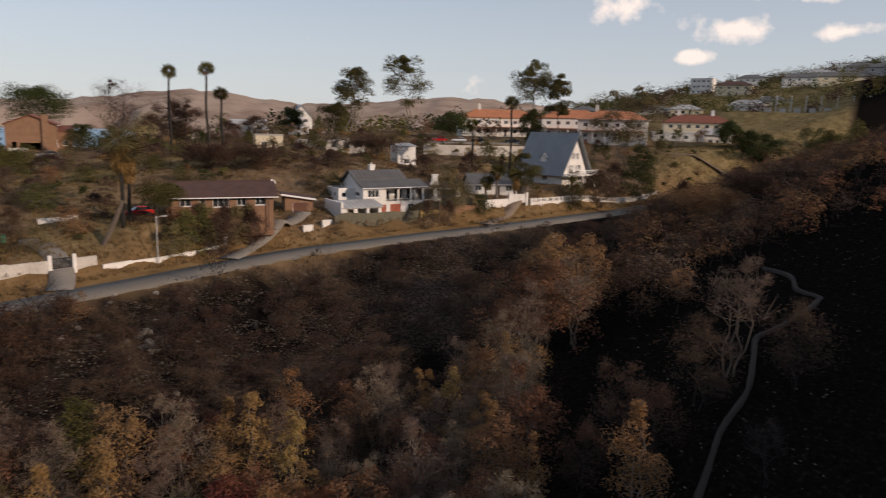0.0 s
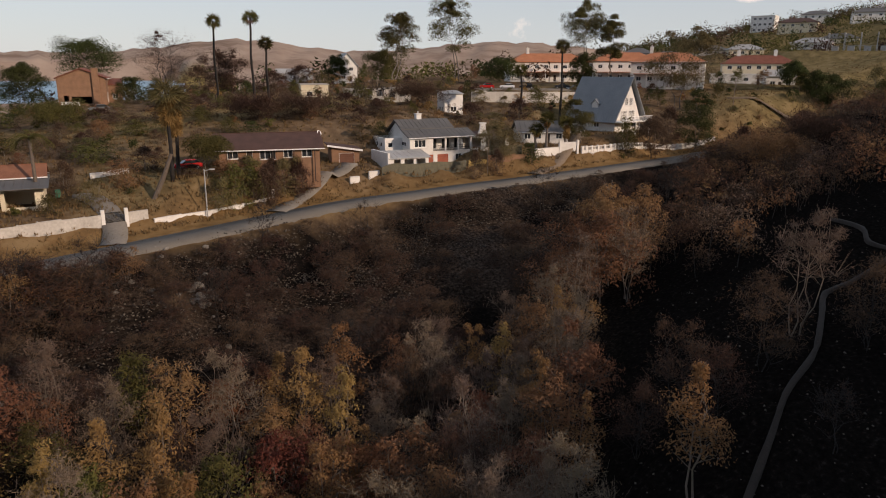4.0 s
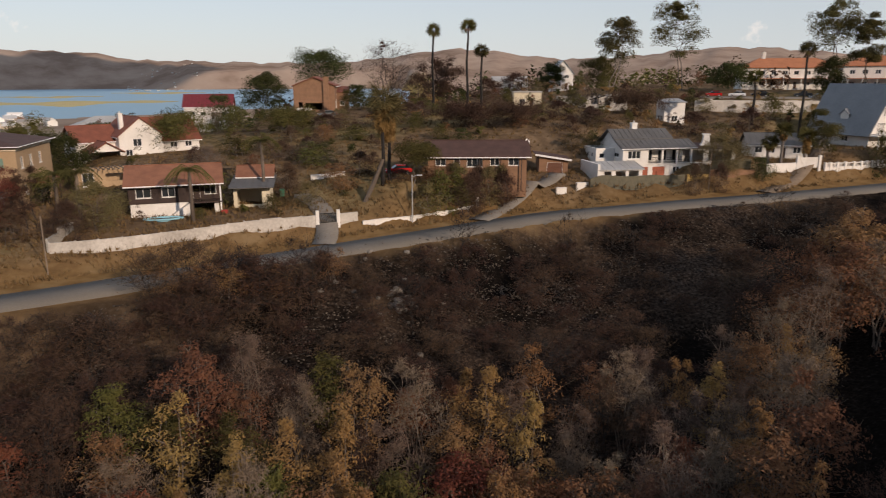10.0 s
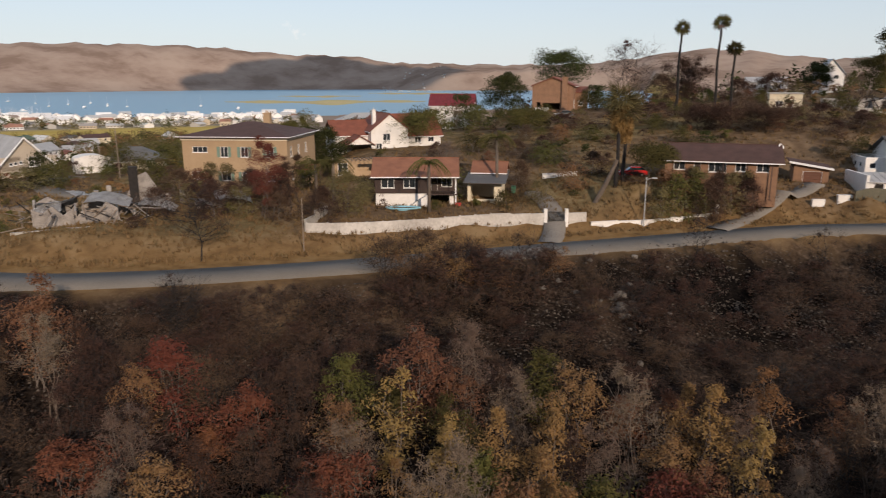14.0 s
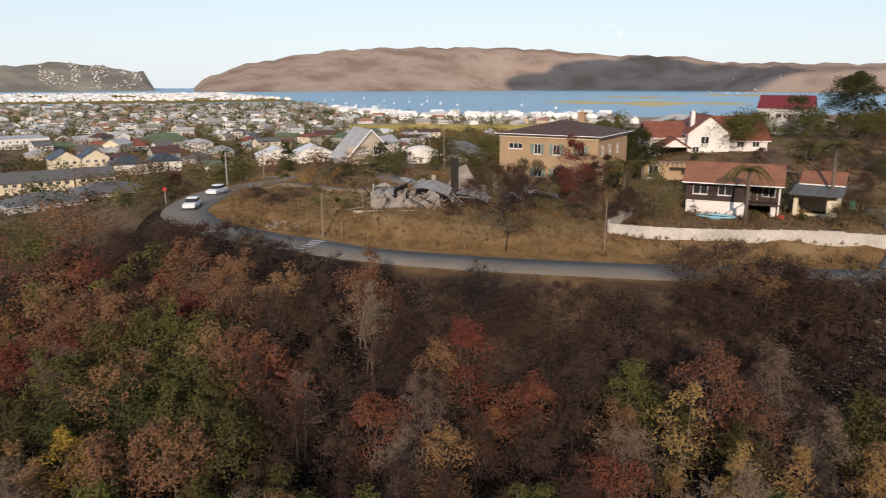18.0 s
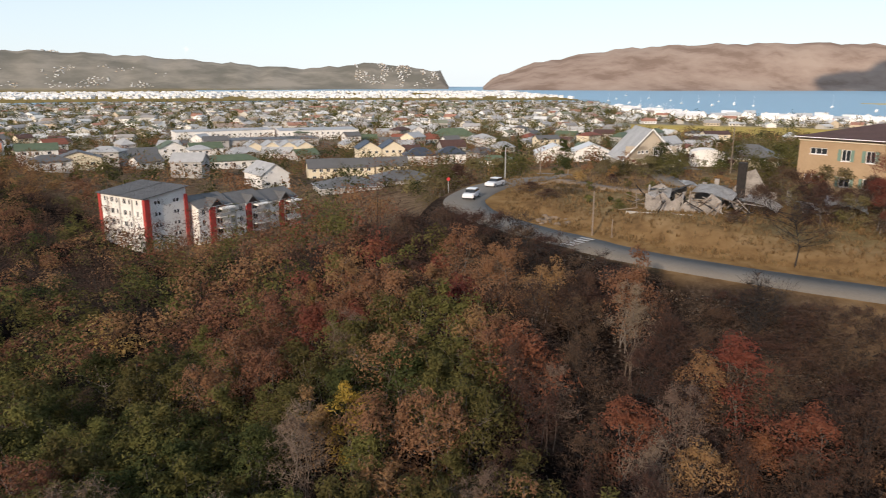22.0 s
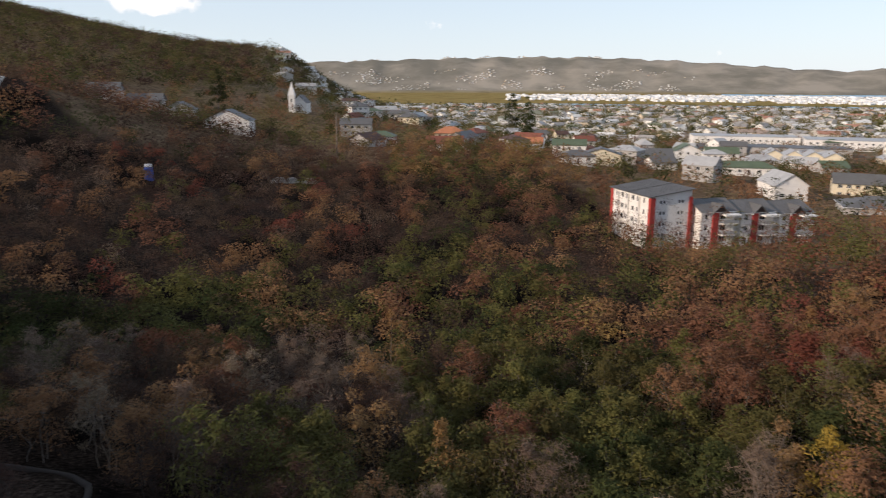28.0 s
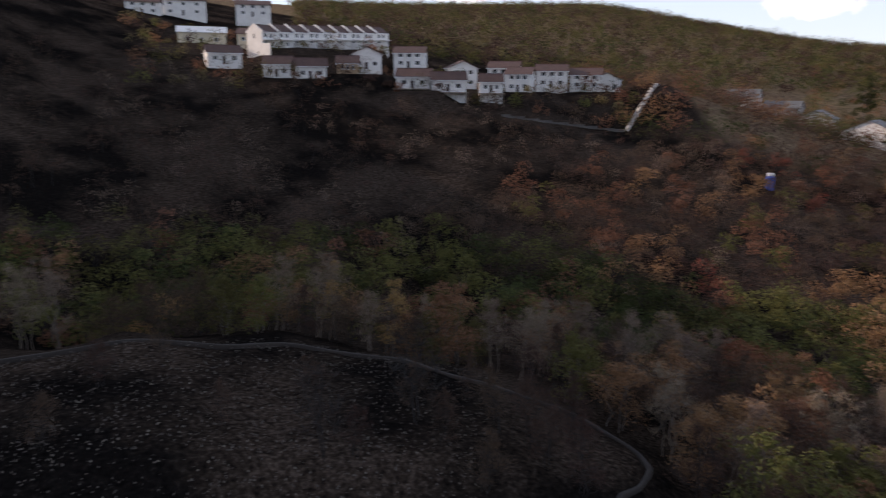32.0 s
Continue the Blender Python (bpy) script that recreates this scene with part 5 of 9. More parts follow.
def limb(bm, rng, a, b, r0, r1, bend=0.12, seg=4, sides=5):
    a, b = Vector(a), Vector(b)
    length = (b - a).length
    pts = [a.lerp(b, i / seg) + Vector(rng.normal(size=3)) * length * bend * (0 if i in (0, seg) else 0.5) for i in range(seg + 1)]
    add_tube(bm, pts, [r0 + (r1 - r0) * i / seg for i in range(seg + 1)], sides, cap=False)
    return pts


TWIGGY = (L_DRY, L_SCORCH)


def broadleaf(seed, tall, wide, leafmat, barkmat, n=620, leaf=0.17, stems=1, low=0.25, twigs=60, clumps=14, flat=1.0, puff=0.13):
    """Trunk with limbs and twigs, and a crown of leaf clumps gathered about the limb ends. Returns the two meshes."""
    rng = np.random.default_rng(seed)
    bm = bmesh.new()
    ends = []
    for s in range(stems):
        off = Vector((rng.uniform(-1, 1), rng.uniform(-1, 1), 0)) * (0.16 * wide if stems > 1 else 0)
        lean = Vector((rng.uniform(-1, 1), rng.uniform(-1, 1), 0)) * wide * 0.2
        top = off + lean + Vector((0, 0, tall * rng.uniform(0.8, 0.96)))
        trunk = limb(bm, rng, off + Vector((0, 0, -0.6)), top, 0.0115 * tall / stems ** 0.4, 0.012, 0.05, 6)
        for b in range(clumps // stems):
            t = rng.uniform(low, 1.0)
            k = int(t * 5.99)
            base = trunk[k].lerp(trunk[k + 1] if k < 6 else trunk[6], (t * 6) % 1)
            reach = wide / 2 * math.sin(math.pi * min(1, 0.22 + 0.8 * (t - low) / (1 - low))) * rng.uniform(0.55, 1.1)
            ang = rng.uniform(0, 2 * math.pi)
            tip = base + Vector((math.cos(ang) * reach, math.sin(ang) * reach, reach * rng.uniform(0.25, 0.9) * flat))
            limb(bm, rng, base, tip, 0.0042 * tall / stems ** 0.35, 0.009, 0.15, 2, 3)
            ends.append((base.lerp(tip, 0.85), min(max(1.5, wide * puff), max(0.5, reach * 0.75))))
        ends.append((top, min(1.4, wide * 0.16)))
    for i in range(twigs):
        c, r = ends[int(rng.integers(len(ends)))]
        d = Vector(rng.normal(size=3))
        d.z = abs(d.z) + 0.4
        q = c + d.normalized() * r * rng.uniform(0.8, 1.7)
        add_tube(bm, [c, q], [0.014, 0.005], 3, cap=False)
    pts, out = [], []
    twiggy = leafmat in TWIGGY
    per = n // len(ends) + 1
    for c, r in ends:
        g = rng.normal(size=(per, 3))
        g /= np.linalg.norm(g, axis=1)[:, None]
        g[:, 2] = np.where(g[:, 2] < -0.3, -g[:, 2], g[:, 2])
        pts.append(np.array(c) + g * r * (rng.uniform(0.15, 1.15, (per, 1)) if twiggy else rng.uniform(0.6, 1.08, (per, 1))) * [1, 1, 0.9])
        side = np.array([c.x, c.y, 0.25 * wide]) / (0.5 * wide)
        out.append(g + 0.5 * side)
    pts, out = np.concatenate(pts), np.concatenate(out)
    pick = rng.permutation(len(pts))[:n]
    return mesh_of("trunk", bm, barkmat), cards("crown", pts[pick], leaf, rng, leafmat, 2.4 if twiggy else 1.15, None if twiggy else out[pick], 0.2 if twiggy else 0.6)


def plant(name, meshes, names, m, label, category, group=""):
    base = new(name)
    base.empty_display_size = 0.3
    for me, nm in zip(meshes, names):
        o = new(nm, me)
        o.parent = base
    base.matrix_world = m
    return tagged(base, label, category, group)


TRUNK_CROWN = ("trunk", "crown")
KINDS = {
    "rust": ("rust_tree", "small tree with thin rust-brown autumn leaves", [broadleaf(10 + i, 8.2, 5.4, L_RUST, BARK, 3600, 0.125, 3, 0.12, 60, 32) for i in range(4)]),
    "red": ("red_tree", "bushy small tree with dull red leaves", [broadleaf(20 + i, 7.0, 5.8, L_RED, BARK, 3600, 0.13, 4, 0.08, 50, 34) for i in range(3)]),
    "gold": ("golden_tree", "slender pale-stemmed tree with golden leaves", [broadleaf(30 + i, 9.8, 3.4, L_GOLD, PALEBARK, 2300, 0.115, 2, 0.2, 60, 28) for i in range(4)]),
    "grey": ("grey_tree", "slender half-bare tree with pale upright stems", [broadleaf(40 + i, 10.0, 4.6, L_DRY, PALEBARK, 3400, 0.085, 4, 0.2, 160, 36) for i in range(4)]),
    "olive": ("olive_tree", "bushy tree with dull olive-green leaves", [broadleaf(50 + i, 7.8, 5.4, L_GREEN, BARK, 3800, 0.135, 3, 0.08, 20, 36) for i in range(4)]),
    "green": ("dark_green_tree", "dense dark green bushy tree", [broadleaf(60 + i, 7.2, 5.8, L_DKGREEN, BARK, 3800, 0.14, 3, 0.07, 10, 36) for i in range(3)]),
    "yellow": ("yellow_tree", "small bright yellow autumn tree", [broadleaf(70, 7.4, 3.0, L_YELLOW, PALEBARK, 2200, 0.1, 1, 0.25, 20, 22)]),
    "shrub": ("burnt_shrub", "scorched leafless shrub with fine dark twigs", [broadleaf(80 + i, 3.6, 4.4, L_SCORCH, CHAR, 2000, 0.085, 5, 0.04, 110, 34, 0.7) for i in range(4)]),
    "burnt": ("scorched_tree", "scorched brown tree with fine bare twigs", [broadleaf(100 + i, 8.0, 5.2, L_SCORCH, CHAR, 3200, 0.085, 3, 0.14, 120, 36) for i in range(3)]),
    "snag": ("charred_tree", "charred bare tree with black limbs", [broadleaf(90 + i, 7.5, 4.6, L_SCORCH, CHAR, 500, 0.07, 2, 0.25, 240, 24) for i in range(3)]),
}
rng = np.random.default_rng(7)


def grow(kind, x, y, s, z=None, wide=1.0):
    name, label, protos = KINDS[kind]
    i = int(rng.integers(len(protos)))
    gz0 = ground_at(x, y) if z is None else z
    m = Matrix.Translation((x, y, gz0)) @ pose(0, 0, 0, rng.uniform(-4, 4), rng.uniform(-4, 4), rng.uniform(0, 360)) @ Matrix.Diagonal((s * wide, s * wide, s, 1))
    return plant(name, protos[i], TRUNK_CROWN, m, label, "shrub" if kind == "shrub" else "tree", "woods" if kind not in ("shrub", "snag") else "burnt growth")


def wood_edge(az):
    near = float(np.interp(az, [-70, 92, 102, 112, 121, 130, 142, 152, 172], [27, 27, 34, 42, 52, 60, 65, 67, 73]))
    far = float(np.interp(az, [-70, -60, -56, -50, -44, -38, -30, -10, 10, 20, 30, 38, 44, 47, 55, 60, 72, 74, 78, 84, 92, 102, 112, 118, 124, 130, 140, 150, 165, 175],
                          [58, 66, 92, 98, 90, 69, 66, 62, 57, 59, 64, 68, 70, 78, 110, 136, 141, 146, 205, 258, 262, 236, 200, 182, 165, 140, 118, 110, 108, 108]))
    return near, far


def wood_kind(az, d, q, x, y):
    patch = noise.noise((x * 0.07, y * 0.07, 3))
    if az < -47:
        w = {"burnt": 4, "grey": 0.7, "gold": 0.7, "rust": 1.6 if d > 70 else 0.4}
    elif az < -31 and d < 64:
        w = {"grey": 6, "gold": 1.6, "rust": 2.2, "red": 0.6, "burnt": 0.4}
    elif az < -20:
        w = {"grey": 3.6, "gold": 2.8, "rust": 3.4, "red": 0.8, "olive": 0.4, "burnt": 1.0 if d > 52 else 0.2}
    elif az < 14:
        w = {"rust": 3.4, "gold": 2.2, "red": 1.8 if patch > 0 else 0.7, "olive": 3.4 if d < 46 else 0.5, "grey": 1.3, "burnt": 1.0 if d > 50 else 0.2, "yellow": 0.05}
    elif az < 48:
        w = {"rust": 2.1, "red": 0.9, "burnt": 8.4, "gold": 0.3, "olive": 3.6 if d < 46 else 0.4, "grey": 1.0, "yellow": 0.05}
    elif az < 95:
        if d < 62:
            w = {"olive": 5, "green": 1.6 if patch > 0 else 0.8, "grey": 1.3, "rust": 1.4, "gold": 0.3, "yellow": 0.04}
        elif az < 72:
            w = {"rust": 4, "red": 0.8, "olive": 1.8, "burnt": 2.2, "gold": 0.15}
        elif d < 128:
            w = {"olive": 3, "green": 2 if patch > 0 else 1, "rust": 2, "burnt": 1.8, "gold": 0.2}
        elif d < 195:
            # mostly scorched kinds: burnt trees, their dark colour also standing in for shade
            w = {"burnt": 5, "rust": 1.2, "olive": 0.8, "green": 1.2}
        else:
            w = {"rust": 2.5, "gold": 2, "olive": 2, "burnt": 1.5}
    elif d < 78:
        # more burnt and grey, fewer rust: muted partly to imitate the shade here
        w = {"rust": 1.6, "burnt": 3.4, "grey": 2.2, "gold": 0.15, "olive": 1.2, "red": 0.3}
    elif d < 108:
        w = {"green": 3, "olive": 4, "rust": 0.8, "burnt": 1.4} if az > 103 else {"olive": 2.4, "rust": 1.6, "red": 0.6, "burnt": 2.2, "green": 1.2}
    else:
        # burnt trees again, weighted up so their dark tone doubles as shade
        w = {"burnt": 6, "rust": 0.9, "red": 0.3, "grey": 0.6, "olive": 0.4}
    keys = list(w)
    tot = sum(w.values()) * q
    for kk in keys:
        tot -= w[kk]
        if tot <= 0:
            return kk
    return keys[-1]


# woods: scattered by dart throwing, closest ones as trees of their own, those farther off joined
placed = {}


def free(x, y, gap):
    cx, cy = int(x // 5), int(y // 5)
    for i in (-1, 0, 1):
        for j in (-1, 0, 1):
            for a, b in placed.get((cx + i, cy + j), ()):
                if (a - x) ** 2 + (b - y) ** 2 < gap * gap:
                    return False
    placed.setdefault((cx, cy), []).append((x, y))
    return True


road_xy = ROAD[::2, :2]
FOOTPATH_A = [(a, d, 0) for a, d in ((-62.1, 93.2), (-64.2, 87.5), (-64.9, 82.4), (-66.7, 78.9), (-66.3, 76.7), (-64.3, 71.3), (-62.8, 68.8), (-62.9, 63.8), (-63, 57.2), (-62.3, 53.4), (-61.5, 50.2), (-61.1, 46.2), (-60, 40))]
FOOTPATH_B = [(a, d, 0) for a, d in ((172.3, 62.1), (166.7, 61.1), (160.7, 61.3), (155.5, 59.7), (149.1, 60.1), (142.4, 59), (137.5, 55), (132.5, 54.3), (127.6, 54.2), (123.6, 51.6), (121.2, 49.7), (120.2, 47.8), (120.9, 43.9), (122.3, 41.9), (124, 36))]
paths_xy = np.array([polar(a, d)[:2] for a, d, z in FOOTPATH_A + FOOTPATH_B])
far_spots, near_count = [], 0
tries = 0
while tries < 34000:
    tries += 1
    az = rng.uniform(-68, 176)
    near, far = wood_edge(az)
    d = math.sqrt(rng.uniform(27 ** 2, 264 ** 2)) if rng.random() < 0.6 else rng.uniform(27, 110)
    if not near < d < far - 1.5 + 3 * noise.noise((az * 0.3, 0, 0)):
        continue
    p = polar(az, d)
    sparse = az < -44 and d < 80
    if 38 < az < 58 and np.min(np.hypot(road_xy[:, 0] - p.x, road_xy[:, 1] - p.y)) < 13:
        continue
    gap = (4.6 if sparse else 3.0) if d < 76 else 3.4
    if sparse and noise.noise((p.x * 0.06, p.y * 0.06, 1)) < (0.2 if az < -50 else 0.1):
        continue
    if np.min(np.hypot(road_xy[:, 0] - p.x, road_xy[:, 1] - p.y)) < 8 or np.min(np.hypot(paths_xy[:, 0] - p.x, paths_xy[:, 1] - p.y)) < 3.2:
        continue
    if 62 < az < 75.5 and 141 < d < 175:
        continue
    if not free(p.x, p.y, gap):
        continue
    kind = wood_kind(az, d, rng.random(), p.x, p.y)
    s = rng.uniform(0.75, 1.18) * (0.85 if az > 118 and d < 85 else 1) * (1.4 if 50 < az < 76 and d > 98 else 1)
    if d < 76 and near_count < 560:
        near_count += 1
        grow(kind, p.x, p.y, s)
    else:
        far_spots.append((kind, p.x, p.y, s))

# the rest of the woods, one joined mass for each leaf colour
LEAFMAT = {"rust": L_RUST, "red": L_RED, "gold": L_GOLD, "grey": L_DRY, "olive": L_GREEN, "green": L_DKGREEN, "yellow": L_YELLOW, "burnt": L_SCORCH, "shrub": L_SCORCH, "snag": L_SCORCH}


def joined_wood(name, spots, label, leaf=0.42, n=130):
    by = {}
    trunks = bmesh.new()
    for kind, x, y, s in spots:
        z = ground_at(x, y)
        tall = 8.2 * s
        g = rng.normal(size=(n, 3))
        g /= np.linalg.norm(g, axis=1)[:, None]
        g[:, 2] = np.where(g[:, 2] < -0.3, -g[:, 2], g[:, 2])
        lobes = rng.normal(size=(7, 3)) * [1.0, 1.0, 1.1]
        which = rng.integers(7, size=n)
        c = np.array([x, y, z + tall * 0.44]) + 1.5 * (lobes[which] + g * rng.uniform(0.75, 1.15, (n, 1))) * s
        by.setdefault((kind, int(rng.integers(4))), []).append((c, g + 0.4 * lobes[which]))
        for k in range(1):
            a = Vector((x + rng.uniform(-0.6, 0.6), y + rng.uniform(-0.6, 0.6), z - 0.5))
            add_tube(trunks, [a, a + Vector((rng.uniform(-1, 1), rng.uniform(-1, 1), tall * 0.7))], [0.07 * s, 0.02], 4, cap=False)
    root = tagged(new(name), label, "woodland", kind="stuff")
    me = bpy.data.meshes.new("trunks")
    trunks.to_mesh(me)
    trunks.free()
    me.materials.append(CHAR)
    o = new("trunks", me)
    o.parent = root
    for (kind, _), cs in by.items():
        thin = LEAFMAT[kind] in TWIGGY
        o = new("crowns", cards("crowns", np.concatenate([c for c, _ in cs]), leaf * (0.6 if thin else 1), rng, LEAFMAT[kind], 2.0 if thin else 1.0, None if thin else np.concatenate([q for _, q in cs]), 0.3 if thin else 0.75))
        o.parent = root
        o["kind"] = "stuff"


joined_wood("far_woodland", far_spots, "mixed brown and olive woodland filling the valley", 0.21, 560)
for az, d, s, kd in ((-44.4, 80, 1.45, "rust"), (-46.2, 84, 1.5, "rust"), (-42.8, 83, 1.3, "rust"), (-45.2, 88, 1.4, "rust"), (-47.6, 79, 1.2, "grey"), (-43.6, 76, 1.15, "grey"), (-41.2, 77, 1.1, "rust"), (-48.2, 88, 1.3, "rust")):
    p = polar(az, d)
    grow(kd, p.x, p.y, s)

# burnt growth on the bank below the road and on the far burnt slopes
count = 0
while count < 215:
    az = rng.uniform(-56, 52)
    _, far = wood_edge(az)
    edge = float(np.interp(az, [-58, -52, -41, -27, -12, 2, 18, 32, 44, 49, 52], [181, 152, 119.5, 101.5, 85.5, 76, 72.3, 74.3, 84.5, 94, 100]))
    d = rng.uniform(min(far - 2, edge - 8), edge - 2.5)
    p = polar(az, d)
    if not free(p.x, p.y, 2.0):
        continue
    count += 1
    low_top = ground_at(*polar(az, edge + 1)[:2]) + 0.5 - ground_at(p.x, p.y)
    grow("shrub" if rng.random() < 0.95 else "snag", p.x, p.y, min(rng.uniform(0.45, 1.1), max(0.22, low_top / 3.6)), wide=1.35)
for az, d, s in ((2.5, 72, 1.6), (-0.3, 72.5, 1.5), (-2.2, 74.5, 1.3), (4.6, 71, 1.4), (14, 68, 1.2), (16, 68.5, 1.1), (47, 83, 1.2), (53, 90, 1.3), (42, 77, 1.1), (6.5, 73.5, 1.4), (-3.5, 75.5, 1.3), (8.5, 73, 1.2), (0.8, 74, 1.4), (-31, 99, 0.8), (-45, 118, 0.8), (-48, 126, 0.8), (-53.5, 145, 1.2), (-17, 86, 0.8), (44.5, 79, 1.2), (51, 87, 1.4), (55, 94, 1.4), (49, 85, 1.2), (8, 69.5, 0.9), (22, 67.5, 0.9), (-8, 77, 0.9), (57, 98, 1.4), (54, 85, 1.3)):
    p = polar(az, d)
    grow("shrub", p.x, p.y, s, wide=1.35)
for az, d, s in ((-11.5, 74, 0.9), (-16, 86, 0.9), (-25, 96, 0.8), (26, 66, 0.9), (38, 70, 0.85), (-3, 75, 1.0), (3, 72, 1.05), (45, 79, 0.9), (141, 45, 1.0), (149, 40, 0.8), (-66, 46, 0.7), (-50, 110, 1.0), (-46, 96, 1.0)):
    p = polar(az, d)
    grow("snag", p.x, p.y, s)
for az, d, s in ((124, 57, 0.6), (127, 47, 0.7), (130.5, 50, 0.75), (133.5, 46, 0.6), (121.5, 56, 0.7), (138, 42, 0.5), (146, 40, 0.45), (128.5, 42, 0.6), (136, 50, 0.5), (131, 44, 0.65), (141, 47, 0.5), (150, 52, 0.35), (157, 44, 0.4), (166, 50, 0.5), (170, 42, 0.45), (126, 40, 0.7), (134.5, 38, 0.6), (161, 57, 0.4)):
    p = polar(az, d)
    grow("burnt", p.x, p.y, s, wide=0.8)
for az, d, s in ((5.5, 72.8, 0.5), (1.5, 73.6, 0.52), (-1.2, 74.4, 0.5), (-5.2, 77.5, 0.42), (7.8, 72.6, 0.45), (3.4, 73, 0.5)):
    p = polar(az, d)
    grow("rust", p.x, p.y, s, wide=1.3)
far_burnt = []
for i in range(760):
    az, d = rng.uniform(118, 175), rng.uniform(100, 205)
    if rng.random() < 0.35:
        az, d = rng.uniform(-68, -54), rng.uniform(100, 180)
    if d > 100 + 70 * (az > 0) + 5 * rng.random() and rng.random() < 0.5:
        continue
    p = polar(az, d)
    far_burnt.append(("shrub" if rng.random() < 0.8 else "grey", p.x, p.y, rng.uniform(0.45, 0.9)))
while len(far_burnt) < 1150:
    az = rng.uniform(-72, -51)
    d = rng.uniform(104, float(np.interp(az, [-72, -66, -58, -52], [240, 203, 176, 148])))
    p = polar(az, d)
    if np.min(np.hypot(road_xy[:, 0] - p.x, road_xy[:, 1] - p.y)) > 6.5:
        far_burnt.append((("burnt", "shrub", "burnt", "rust")[len(far_burnt) % 4], p.x, p.y, rng.uniform(0.35, 0.75)))
joined_wood("burnt_scrub", far_burnt, "thin scorched scrub on the black slopes", 0.2, 160)


# ---- palms ----
def fan_palm(seed, tall, crown=2.0, skirt=1.5, burnt=False, golden=False):
    rg = np.random.default_rng(seed)
    tb, fb, sb = bmesh.new(), bmesh.new(), bmesh.new()
    pts = [Vector((0.1 * math.sin(i), 0.1 * math.cos(i * 1.3), -0.6 + (tall + 0.6) * i / 8)) for i in range(9)]
    add_tube(tb, pts, [0.3 - 0.014 * i for i in range(9)], 8)
    top = pts[-1]

    def fan(bm, d, length, r):
        d = d.normalized()
        side = d.cross(Vector((0, 0, 1))).normalized()
        up = side.cross(d)
        roll = rg.uniform(-1.3, 1.3)
        side, up = side * math.cos(roll) + up * math.sin(roll), up * math.cos(roll) - side * math.sin(roll)
        hub = top + d * length * 0.26
        add_tube(bm, [top, hub], [0.025, 0.02], 3, cap=False)
        for k in range(11):
            a = -1.3 + 2.6 * k / 10
            e = hub + (d * math.cos(a) + side * math.sin(a)) * r * rg.uniform(0.85, 1.1) - up * 0.18 * r * rg.uniform(0, 1.2)
            w = up.cross(e - hub).normalized() * 0.065
            mid = hub.lerp(e, 0.55) + up * 0.05
            v = [bm.verts.new(q) for q in (hub, mid + w, e, mid - w)]
            bm.faces.new(v)
    for i in range(26):
        a, el = rg.uniform(0, 2 * math.pi), math.asin(rg.uniform(-0.6, 0.99))
        fan(fb, Vector((math.cos(a) * math.cos(el), math.sin(a) * math.cos(el), math.sin(el))), crown * rg.uniform(0.7, 1.25), crown * 0.78)
    for i in range(int(34 * skirt)):
        a = rg.uniform(0, 2 * math.pi)
        top = pts[-1] - Vector((0, 0, rg.uniform(0.2, 1.6 * skirt)))
        fan(sb, Vector((math.cos(a), math.sin(a), -1.4)), crown * rg.uniform(0.5, 0.8), crown * 0.4)
    return mesh_of("trunk", tb, CHAR if burnt else BARK), mesh_of("crown", fb, L_GUM if golden else L_GREEN), mesh_of("dry_skirt", sb, L_GOLD if golden or not burnt else L_DRY)


for i, (az, d, topz, burnt, sk) in enumerate(((-13.8, 160, 31.6, True, 0.2), (-16.5, 150, 31.8, True, 0.2), (-17.6, 152, 27.1, True, 0.3), (-9.7, 104, 19.4, True, 2.3), (-10.2, 105, 17.8, True, 2.2), (-37.9, 165, 21.8, True, 0.3), (-41.1, 150, 26.6, True, 0.4), (-40.1, 138, 12.4, False, 0.6), (-39.2, 139, 10.4, False, 0.5), (-41.6, 141, 11.6, False, 1.6))):
    p = spot(az, d)
    big = i in (3, 4)
    plant("fan_palm", fan_palm(200 + i, topz - p.z - (1.9 if big else 1.2), 3.1 if big else 1.9, sk, burnt, big), ("trunk", "crown", "dry_skirt"), Matrix.Translation(p) @ pose(0, 0, 0, 0, 0, 40 * i), "tall fan palm with scorched black trunk" if burnt else "fan palm with grey trunk and green fans", "palm", "fan palms")


def feather_palm(seed, tall, reach=3.0, n=22):
    rg = np.random.default_rng(seed)
    tb, fb = bmesh.new(), bmesh.new()
    add_tube(tb, [(0, 0, -0.6), (0.05, 0, tall * 0.5), (0, 0.08, tall)], [0.28, 0.22, 0.2], 8)
    for i in range(n):
        a, up = rg.uniform(0, 2 * math.pi), rg.uniform(0.1, 1.0)
        d = Vector((math.cos(a), math.sin(a), 0))
        prev = Vector((0, 0.08, tall))
        for k in range(1, 8):
            t = k / 7
            q = Vector((0, 0.08, tall)) + d * reach * t * (0.9 + 0.1 * up) + Vector((0, 0, reach * (up * t - (0.75 + up * 0.55) * t * t)))
            add_tube(fb, [prev, q], [0.025, 0.02], 3, cap=False)
            side = d.cross(Vector((0, 0, 1)))
            for s in (-1, 1):
                for j in (0.25, 0.75):
                    b = prev.lerp(q, j)
                    e = b + side * s * 0.6 * (1.1 - t * 0.6) + Vector((0, 0, -0.35)) + d * 0.15
                    w = d * 0.06
                    fb.faces.new([fb.verts.new(v) for v in (b - w, b + w, e)])
            prev = q
    return mesh_of("trunk", tb, PALEBARK), mesh_of("crown", fb, L_GREEN)


